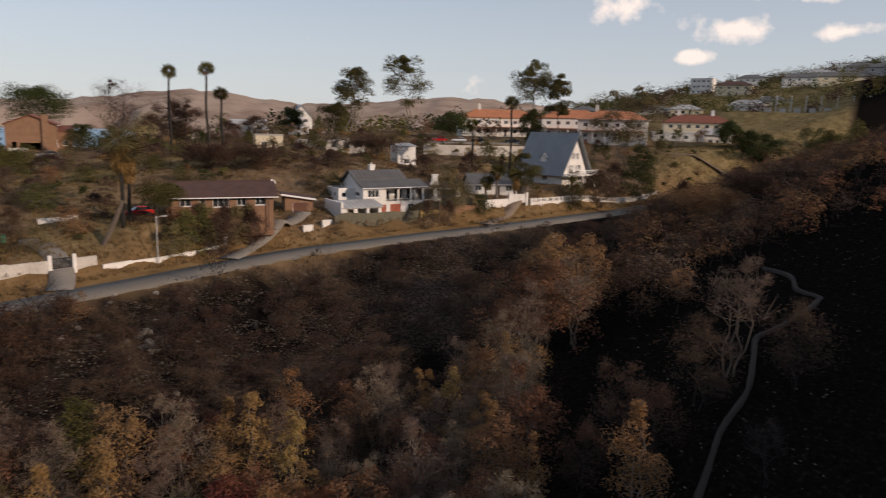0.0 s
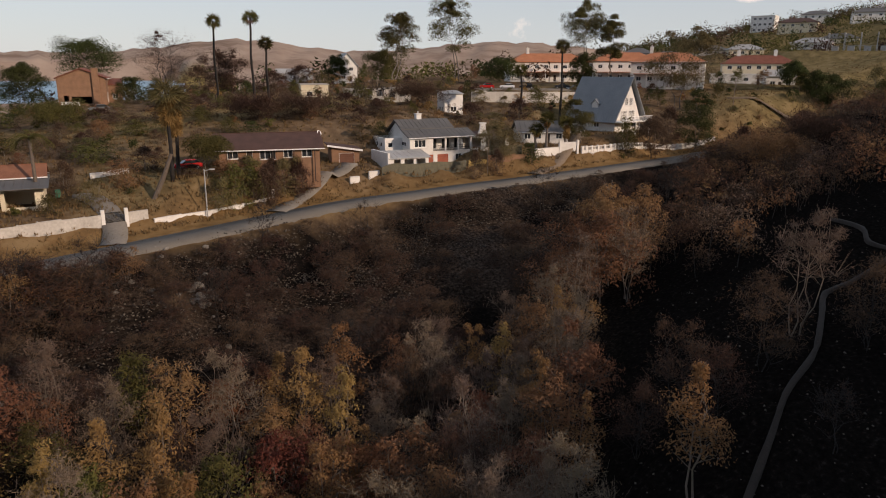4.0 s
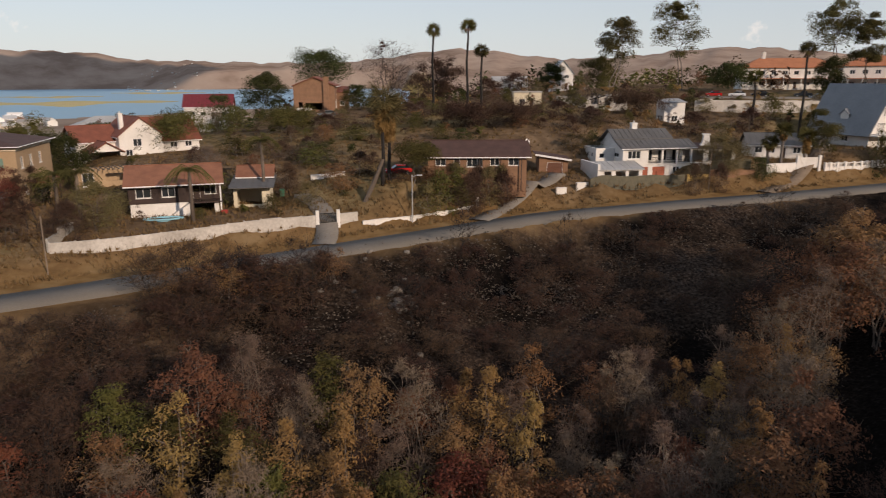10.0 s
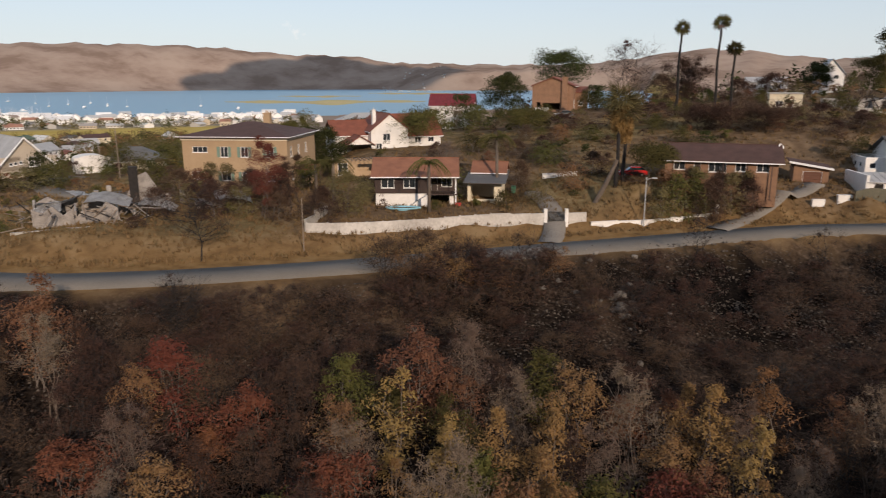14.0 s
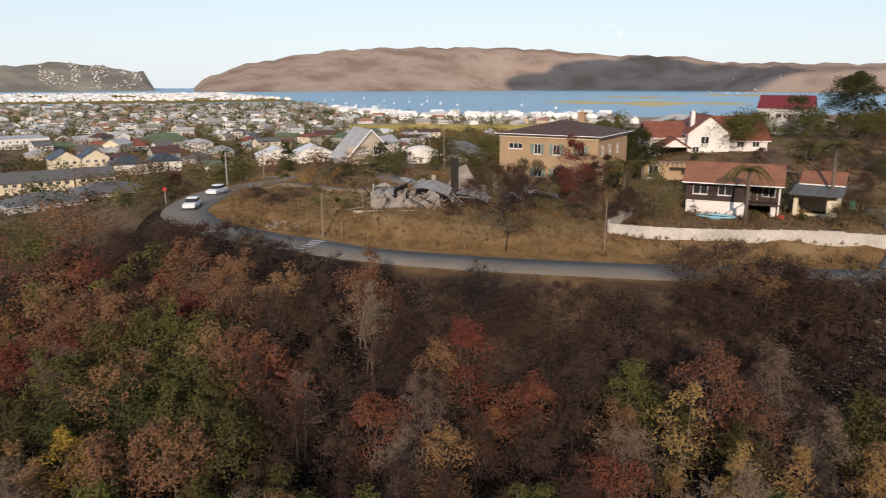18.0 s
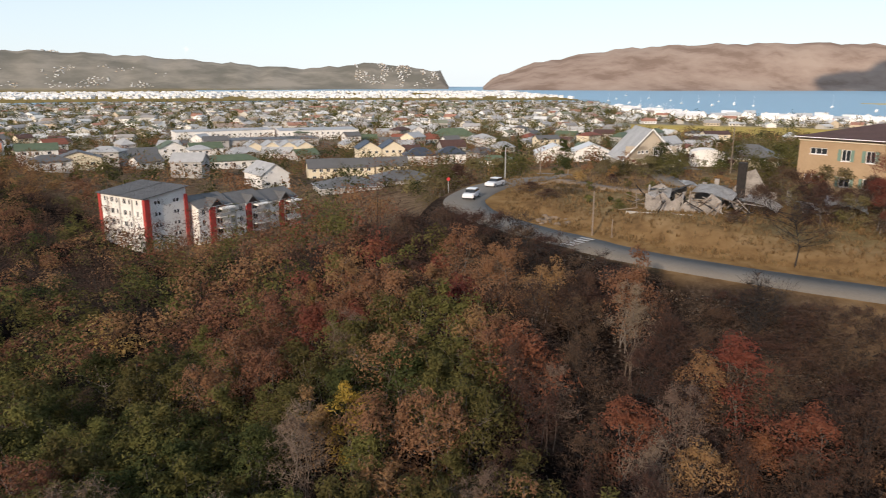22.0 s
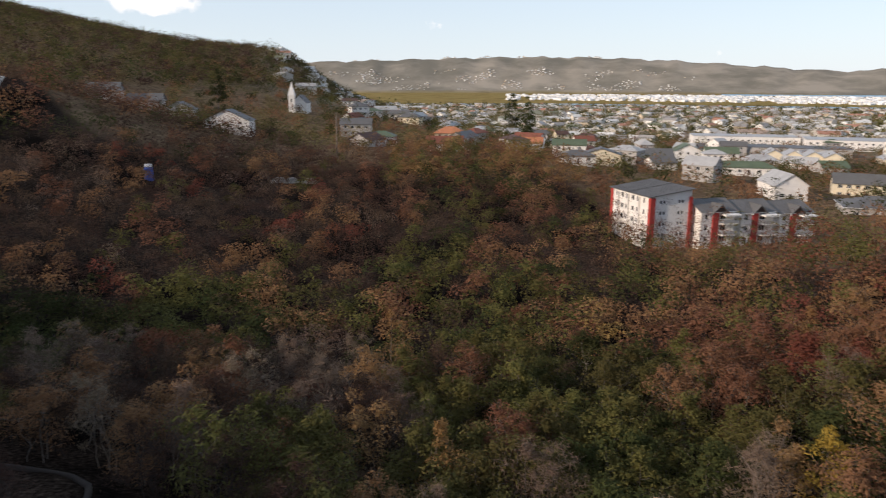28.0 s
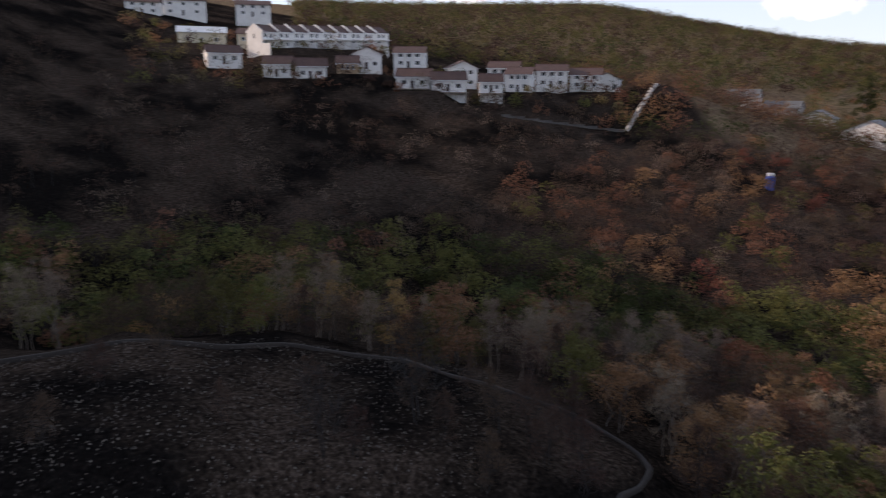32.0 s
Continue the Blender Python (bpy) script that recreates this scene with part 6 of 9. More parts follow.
for i, (az, d, topz, r) in enumerate(((5.3, 95.5, 9.2, 3.2), (-0.2, 104, 12.0, 2.9), (13.0, 100, 9.0, 3.0), (14.4, 104, 8.6, 2.8), (99.5, 230, 10.5, 5.0), (30.8, 262, 0.5, 4.0), (30.0, 258, -0.5, 4.0))):
    p = spot(az, d)
    plant("feather_palm", feather_palm(300 + i, max(topz - p.z, 2.5), r), TRUNK_CROWN, Matrix.Translation(p), "palm with arching feather fronds", "palm", "feather palms")

# ---- tall and garden trees ----


def single(name, label, az, d, topz, wide, leafmat, barkmat, seed, n=1500, leaf=0.3, stems=1, low=0.35, clumps=22, twigs=60, flat=0.6, category="tree"):
    p = spot(az, d)
    tall = max(topz - p.z, 2)
    return plant(name, broadleaf(seed, tall, wide, leafmat, barkmat, int(n * 5), leaf * 0.6, stems, low, twigs, clumps, flat, 0.19), TRUNK_CROWN, Matrix.Translation(p), label, category)


for i, (az, d, topz, wide) in enumerate(((-27.9, 215, 39.0, 12), (-32.6, 220, 41.5, 14), (-43.3, 215, 40.5, 14), (-50.6, 195, 31.5, 15), (-44.9, 213, 36, 9))):
    single("gum_tree", "tall gum tree with bare limbs and clumped leaves", az, d, topz, wide, L_GUM if i == 3 else L_GREEN, BARK, 400 + i, 2600, 0.36, 2 if i != 3 else 3, 0.45 if i != 3 else 0.25, 34, 60)
TALL = [("acacia_tree", "wide flat-topped dark tree behind the brick house", -4.8, 210, 28.5, 17, L_DKGREEN, 2600, 0.4, 0.45), ("bare_tree", "large bare grey tree with fine twigs", -10.1, 188, 30.0, 15, L_SCORCH, 1500, 0.2, 0.2),
        ("scorched_tree", "round tree with scorched brown leaves", -14.1, 166, 25.0, 9.5, L_SCORCH, 2200, 0.28, 0.2), ("dark_cypress", "dense dark green conical tree", -0.8, 190, 21.5, 12, L_DKGREEN, 2600, 0.36, 0.05),
        ("dark_pine", "dark spreading pine below the buildings", -51.6, 168, 16.5, 9, L_DKGREEN, 2200, 0.3, 0.08), ("green_tree", "round green garden tree", -42.7, 147, 14.5, 6.5, L_GREEN, 1700, 0.24, 0.15), ("green_tree", "low green garden tree on the slope", -2.5, 150, 13.5, 10, L_GREEN, 1900, 0.3, 0.12),
        ("olive_bush", "wide olive-green leafy thicket", 6.2, 142, 13.8, 12, L_GREEN, 1900, 0.3, 0.1), ("dragon_tree", "dragon tree with rounded spiky crown", -11.9, 103, 11.6, 6.4, L_GREEN, 1700, 0.24, 0.6), ("red_leaved_tree", "slim tree with dark red leaves", 18.8, 95.5, 12.8, 5.0, L_RED, 1800, 0.17, 0.25),
        ("red_leaved_tree", "slim scorched dark red tree", 16.4, 98, 10.5, 3.6, L_SCORCH, 1200, 0.16, 0.2), ("verge_tree", "bare spreading tree on the grass verge", 23.6, 83.1, 9.2, 9.5, L_SCORCH, 500, 0.16, 0.32), ("green_tree", "dense green tree beside the red-roofed house", 13.6, 128, 12.4, 9, L_DKGREEN, 2200, 0.3, 0.05),
        ("green_tree", "green tree beside the ochre house", 16.0, 138, 13.4, 8, L_GREEN, 1900, 0.3, 0.05), ("turning_tree", "round tree with yellowing leaves", -36.4, 128, 11.0, 8.5, L_GUM, 2000, 0.2, 0.15), ("thorn_bush", "dark thorn thicket by the chalet", -48.2, 152, 11.5, 9, L_SCORCH, 1900, 0.24, 0.05),
        ("rust_thicket", "tall rust-brown thicket at the road's end", -57.0, 136, 9.5, 11, L_RUST, 2200, 0.26, 0.15), ("rust_thicket", "scorched brown leafless thicket", -60.5, 146, 11.0, 11, L_SCORCH, 2200, 0.26, 0.1), ("green_thicket", "dark green thicket on the grass slope", -60.0, 222, 20, 11, L_DKGREEN, 2600, 0.4, 0.05),
        ("green_thicket", "sunlit green thicket on the slope", -64.5, 222, 21, 13, L_GREEN, 2600, 0.4, 0.05), ("green_thicket", "dark round tree beside the villa", -57.8, 222, 23, 8, L_DKGREEN, 2000, 0.35, 0.2), ("bare_thicket", "bare burnt tree by the ruin", -25.2, 165, 16, 10, L_SCORCH, 500, 0.15, 0.2),
        ("brown_thicket", "brown bare thicket above the white house", -30.0, 158, 16.2, 13, L_SCORCH, 2200, 0.28, 0.05), ("brown_thicket", "brown bare thicket behind the bungalow", -20.6, 142, 14.5, 12, L_SCORCH, 2200, 0.26, 0.05), ("brown_thicket", "brown thicket under the palms", -16.0, 142, 15.0, 11, L_SCORCH, 2000, 0.26, 0.05),
        ("green_tree", "round green tree on the crest", -26.9, 228, 27, 12, L_GREEN, 2400, 0.36, 0.1), ("dark_tree", "dark green tree on the crest", -23.2, 232, 25, 8, L_DKGREEN, 1800, 0.36, 0.1), ("dark_tree", "dark tree behind the wall", -36.5, 216, 24, 11, L_DKGREEN, 2200, 0.36, 0.1), ("dark_tree", "dark tree before the orange roofs", -42.3, 208, 25, 8, L_DKGREEN, 2000, 0.34, 0.1),
        ("cypress", "slim tall dark green cypress", 41.5, 183, 5.0, 4.2, L_DKGREEN, 1500, 0.24, 0.0), ("cypress", "slim tall dark green cypress", 45.0, 188, 4.6, 2.4, L_DKGREEN, 1100, 0.22, 0.0), ("cypress", "slim dark cypress by the bend", 46.0, 186, 4.0, 2.0, L_DKGREEN, 1000, 0.22, 0.0),
        ("pine_tree", "tall layered pine in the town", 85.6, 420, 15.0, 10, L_DKGREEN, 1500, 0.5, 0.1), ("pine_tree", "tall layered pine in the town", 84.2, 418, 13.0, 9, L_DKGREEN, 1500, 0.5, 0.1), ("pine_tree", "tall pine above the houses", 108.6, 330, 26.0, 8, L_DKGREEN, 1500, 0.45, 0.05),
        ("pale_tree", "pale bare tree by the red-roofed house", 4.0, 116, 10.0, 6, L_DRY, 700, 0.14, 0.2), ("olive_bush", "olive bushes by the timber house", 11.6, 95, 8.4, 6.5, L_GUM, 1700, 0.18, 0.05), ("olive_bush", "dusty bushes at the garden wall", 14.0, 91, 6.4, 5, L_SCORCH, 1300, 0.16, 0.05)]
for i, (nm, lab, az, d, topz, wide, lm, n, lf, low) in enumerate(TALL):
    single(nm, lab, az, d, topz, wide, lm, CHAR if lm is L_SCORCH else BARK, 500 + i, int(n * 1.4), lf * 0.8, 1 if low > 0.3 else 3, low, 26 if wide < 7 else 54, 260 if lm in (L_DRY, L_SCORCH) else 20, 0.7, "shrub" if "thicket" in nm or "bush" in nm else "tree")

# garden shrubs on the slope of houses
GARDEN = [(-19.6, 108.4, 7.2, 4.2, L_SCORCH), (-18.3, 107.6, 7.6, 5, L_GUM), (-16.9, 105.4, 7.2, 5, L_SCORCH), (-19.3, 109.2, 7.4, 3.6, L_SCORCH), (-11.0, 105.5, 7.2, 5, L_SCORCH), (-15.6, 104, 7.4, 4.6, L_GREEN), (-13.9, 105.5, 7.6, 5, L_RUST), (-14.7, 103, 7.4, 5.5, L_GREEN), (-13.0, 101, 5.8, 4.4, L_GUM), (-16.6, 104, 6.6, 4.6, L_SCORCH), (-16.0, 107, 8.0, 5.0, L_GUM), (-17.4, 108.5, 7.6, 4, L_SCORCH), (-6.2, 106, 8.2, 5, L_RUST), (-8, 112, 9.5, 6, L_SCORCH), (-4.4, 118, 10.4, 7, L_GREEN), (-1.6, 122, 10.4, 5, L_SCORCH), (1.6, 126, 11, 7, L_GREEN),
          (-5.5, 148, 13.5, 8, L_SCORCH), (-7.2, 134, 12, 6, L_GREEN), (-9, 146, 14, 8, L_SCORCH), (-12, 150, 15.5, 8, L_SCORCH), (-23.5, 150, 16, 8, L_SCORCH), (-26.5, 146, 14.5, 8, L_SCORCH), (-33.6, 150, 14, 7, L_SCORCH), (-35.4, 146, 12, 6, L_GUM), (-37.8, 160, 14.6, 6, L_SCORCH), (-39, 172, 17, 6, L_GREEN), (-36, 124, 7.0, 3, L_SCORCH), (-38.9, 132, 7.4, 4, L_DKGREEN),
          (-34.2, 121, 7.2, 3.4, L_SCORCH), (-46.5, 150, 11, 5, L_GREEN), (-49.5, 174, 12.5, 7, L_SCORCH), (-55, 160, 9.5, 8, L_SCORCH), (-56.5, 150, 8.5, 9, L_RUST), (-59, 170, 12.5, 9, L_SCORCH), (-62, 178, 14.5, 10, L_SCORCH), (-63.5, 168, 14.5, 10, L_RUST), (-66, 156, 15, 10, L_SCORCH), (-65.5, 186, 16.5, 8, L_GUM), (-63, 236, 22, 10, L_GUM), (-66.5, 244, 24, 12, L_GREEN),
          (24.8, 109, 7.8, 6, L_SCORCH), (22, 108, 8.2, 6, L_GUM), (19.5, 107, 7.6, 6, L_SCORCH), (17.5, 105, 8.4, 5, L_RUST), (26.6, 116, 7.5, 6, L_GREEN), (15.2, 112, 8.4, 5, L_GREEN), (23.4, 110, 7.4, 5, L_RUST), (20.8, 103, 6.4, 5, L_SCORCH), (8.5, 109, 8.2, 5, L_SCORCH), (3.6, 106, 8.6, 6, L_GREEN), (-2.0, 108, 8.4, 4, L_SCORCH), (-3.6, 100, 6.4, 3.6, L_GUM), (-1.0, 98, 5.2, 3, L_GREEN), (26.5, 100, 6.5, 5, L_SCORCH), (22.6, 98, 7.6, 6, L_SCORCH), (20.4, 97, 6.2, 4, L_GUM), (17.5, 93, 6.0, 4, L_SCORCH), (28, 92, 4.2, 3, L_SCORCH), (37, 130, 5.4, 5, L_GREEN), (35.2, 128, 6.6, 6, L_GUM), (33.6, 132, 7.0, 7, L_GREEN), (32.4, 140, 6.4, 5, L_GREEN), (42.5, 104, 3.6, 4, L_SCORCH),
          (44, 112, 4.0, 5, L_SCORCH), (41, 108, 3.8, 4, L_GUM), (28.2, 158, 7.5, 9, L_GREEN), (25.8, 150, 7.8, 8, L_GREEN), (24.0, 165, 8.5, 8, L_GREEN), (29.5, 140, 5, 4, L_GREEN), (46.5, 150, 3, 7, L_GREEN), (44.5, 160, 3, 8, L_GREEN), (48.0, 150, 3.5, 9, L_GUM), (50.4, 130, 4.0, 8, L_GREEN), (52.0, 122, 3.0, 7, L_GUM), (49.6, 142, 3.4, 7, L_SCORCH), (11.4, 160, 12, 10, L_DKGREEN), (9, 170, 13, 8, L_GREEN), (2.4, 180, 17, 9, L_DKGREEN), (1.0, 165, 14.5, 9, L_GREEN), (-7.6, 190, 19, 9, L_DKGREEN), (-12.6, 200, 22, 10, L_SCORCH), (-17.8, 190, 20.5, 11, L_SCORCH), (-20.4, 205, 22, 10, L_SCORCH)]
bushes = [broadleaf(700 + i, 3.4, 3.6, m, BARK, 2600, 0.095, 4, 0.06, 40, 34, 0.6) for i, m in enumerate((L_GREEN, L_GUM, L_SCORCH, L_DKGREEN, L_RUST))]
bush_of = {L_GREEN: 0, L_GUM: 1, L_SCORCH: 2, L_DKGREEN: 3, L_RUST: 4}
bush_label = ["rounded olive green garden shrub", "dusty yellow-green leafy garden shrub", "scorched brown leafless garden shrub", "dense dark green garden shrub", "rust-brown autumn garden shrub"]
for az, d, topz, wide, lm in GARDEN:
    p = spot(az, d)
    tall = max(topz - p.z, 1.5)
    i = bush_of[lm]
    plant("garden_shrub", bushes[i], ("stem", "foliage"), Matrix.Translation(p) @ pose(0, 0, 0, rz=rng.uniform(0, 360)) @ Matrix.Diagonal((wide / 3.6, wide / 3.6, tall / 3.6, 1)), bush_label[i], "shrub", "garden shrubs")
count = 0
slope_scrub = []
while count < 520:
    az, d = rng.uniform(-62, 40), rng.uniform(96, 215)
    lo = float(np.interp(az, [-66, -58, -52, -41, -27, -12, 2, 18, 32, 44], [240, 204, 180, 142, 123, 106, 95, 91, 92, 104]))
    p = polar(az, d)
    if d < lo or not free(p.x, p.y, 2.6) or any((p.x - q.x) ** 2 + (p.y - q.y) ** 2 < r * r for q, r in KEEP_CLEAR):
        continue
    count += 1
    i = int(rng.choice(5, p=(0.27, 0.2, 0.3, 0.1, 0.13)))
    s = rng.uniform(0.3, 0.95) * (0.6 if d < lo + 12 else 1)
    if count > 205:
        slope_scrub.append((("olive", "gold", "shrub", "green", "rust")[i], p.x, p.y, s * 0.5))
        continue
    plant("garden_shrub", bushes[i], ("stem", "foliage"), Matrix.Translation((p.x, p.y, ground_at(p.x, p.y))) @ pose(0, 0, 0, rz=rng.uniform(0, 360)) @ Matrix.Diagonal((s * 1.3, s * 1.3, s, 1)), bush_label[i], "shrub", "garden shrubs")

joined_wood("slope_scrub", slope_scrub, "low brown and olive scrub between the houses", 0.13, 420)

# taller garden trees between the houses
count = 0
while count < 70:
    az, d = rng.uniform(-60, 36), rng.uniform(108, 222)
    lo = float(np.interp(az, [-66, -58, -52, -41, -27, -12, 2, 18, 32, 44], [250, 214, 192, 156, 137, 118, 108, 104, 112, 120]))
    p = polar(az, d)
    if d < lo or not free(p.x, p.y, 4.5) or any((p.x - q.x) ** 2 + (p.y - q.y) ** 2 < (r + 2) ** 2 for q, r in KEEP_CLEAR):
        continue
    count += 1
    grow(str(rng.choice(["olive", "grey", "rust", "green", "shrub"], p=(0.38, 0.16, 0.14, 0.24, 0.08))), p.x, p.y, rng.uniform(0.4, 0.8))


def tufts(name, n, place, tall, mat, label):
    """Blades of dry grass in small tufts, joined."""
    pl = [place() for i in range(n)]
    xy = np.array([polar(a, d)[:2] for a, d in pl])
    base = np.column_stack([xy, height(xy) + 0.05])
    base = np.repeat(base, 5, 0) + np.column_stack([rng.normal(size=(5 * n, 2)) * 0.16, np.zeros(5 * n)])
    tip = base + np.column_stack([rng.normal(size=(5 * n, 2)) * 0.3, rng.uniform(0.4, 1.2, 5 * n)]) * tall
    side = np.column_stack([rng.normal(size=(5 * n, 2)) * 0.06, np.zeros(5 * n)])
    pts = np.stack([base - side, base + side, tip], 1).reshape(-1, 3)
    me = bpy.data.meshes.new(name)
    me.from_pydata(pts.tolist(), [], np.arange(15 * n).reshape(-1, 3).tolist())
    me.materials.append(mat)
    return tagged(new(name, me), label, "grass", kind="stuff")


STRAW = leaves("dry_grass_blades", [(0.15, 0.095, 0.042), (0.23, 0.15, 0.07), (0.29, 0.2, 0.105), (0.14, 0.115, 0.05)], 0.2)


def on_slope():
    az = rng.uniform(-64, 46)
    lo = float(np.interp(az, [-66, -58, -52, -41, -27, -12, 2, 18, 32, 44], [216, 182, 158, 122, 104, 88, 78, 74, 76, 86]))
    return az, lo + 7.5 + abs(rng.normal()) * 32


tufts("dry_grass", 16000, on_slope, 0.5, STRAW, "dry straw-coloured grass on the verge and slope")

# ---- apartments below the spur ----
h = lot("apartment_block", "white four-storey apartment block with red corner panels", 77.3, 165, -59.9, -13.1, "apartments")
W, D, H = 17.7, 11.2, 11.0
fr, rt = [], []
for s in range(4):
    for x in (1.6, 4.2, 6.4, 9.2, 11.4, 14.4):
        fr.append((x, 0.9 + s * 2.75, 0.75 if x not in (4.2, 9.2) else 1.3, 1.3))
    for x in (2.6, 3.5, 7.6, 8.5):
        rt.append((x, 1.0 + s * 2.75, 0.7, 0.9))
walls(h, 0, W, 0, D, -3, H, WHITE, {"f": fr, "r": rt})
for x in (3.4, 8.2, 13.2):
    part("bay", box(x - 0.14, x + 0.14, -0.5, -0.003, -2, H - 0.6), WHITE, h)
for x, y in ((W - 0.5, -0.25), (-0.5, -0.25)):
    part("red_panel", box(x, x + 1.0, y, 1.1, -3, H - 0.2), RED_WALL, h, "red plaster corner panel")
part("red_panel", box(W - 0.4, W + 0.25, D - 0.6, D + 0.3, -3, H - 0.2), RED_WALL, h, "red plaster corner panel")
for x0, x1 in ((-0.4, 8.6), (8.6, W + 0.5)):
    shed_roof(h, x0, x1, -0.5, D + 0.4, H + 0.05, H + 1.7, GREYTIN)
bm = bmesh.new()
for x in (0, 8.5, W - 0.24):
    add_prism(bm, [(0, H), (D, H), (D, H + 1.55)], x, x + 0.24, mr)
bmesh.ops.recalc_face_normals(bm, faces=bm.faces)
part("gable", bm, WHITE, h)
h.scale = (0.88, 0.88, 0.86)
for k in range(3):
    p0 = Vector(polar(70.6, 156)).lerp(polar(62.7, 176), k / 3 + 0.01)
    ho = thing("row_apartment", Matrix.Translation((p0.x, p0.y, -14.2 - 0.6 * k)) @ pose(0, 0, 0, rz=106) @ Matrix.Diagonal((0.9, 0.9, 0.86, 1)), "white and red stepped apartment with grey gabled roof", "apartments", "stepped apartments")
    fr = [(5.2, 0.9 + s * 2.8, 1.6, 2.0) for s in range(3)] + [(1.0, 1.0 + s * 2.8, 1.0, 1.3) for s in range(3)]
    walls(ho, 0, 9.2, 0, 10, -3, 8.6, WHITE, {"f": fr, "l": [(2 + 3 * i, 1 + s * 2.8, 1.0, 1.5) for i in range(2) for s in range(3)]})
    part("red_panel", box(3.0, 4.6, -0.35, -0.003, -3, 8.4), RED_WALL, ho, "red plaster panel")
    gable_roof(ho, 0, 9.2, 0, 10, 8.6, 2.2, GREYTIN, wallmat=WHITE)
    gable_roof(ho, 3.0, 6.4, -0.6, 4.6, 8.5, 1.7, GREYTIN, along="y", wallmat=DARKWOOD, name="dormer")
    for s in (1, 2):
        part("balcony", box(4.8, 9.0, -1.8, 0, s * 2.8 - 0.2, s * 2.8), WHITE, ho)
        part("balcony_rail", box(4.8, 9.0, -1.82, -1.76, s * 2.8 + 0.15, s * 2.8 + 1.0), LIGHTTIN, ho)
    part("canopy", box(5.0, 9.2, -2.4, 0, 7.6, 8.0), WHITE, ho)

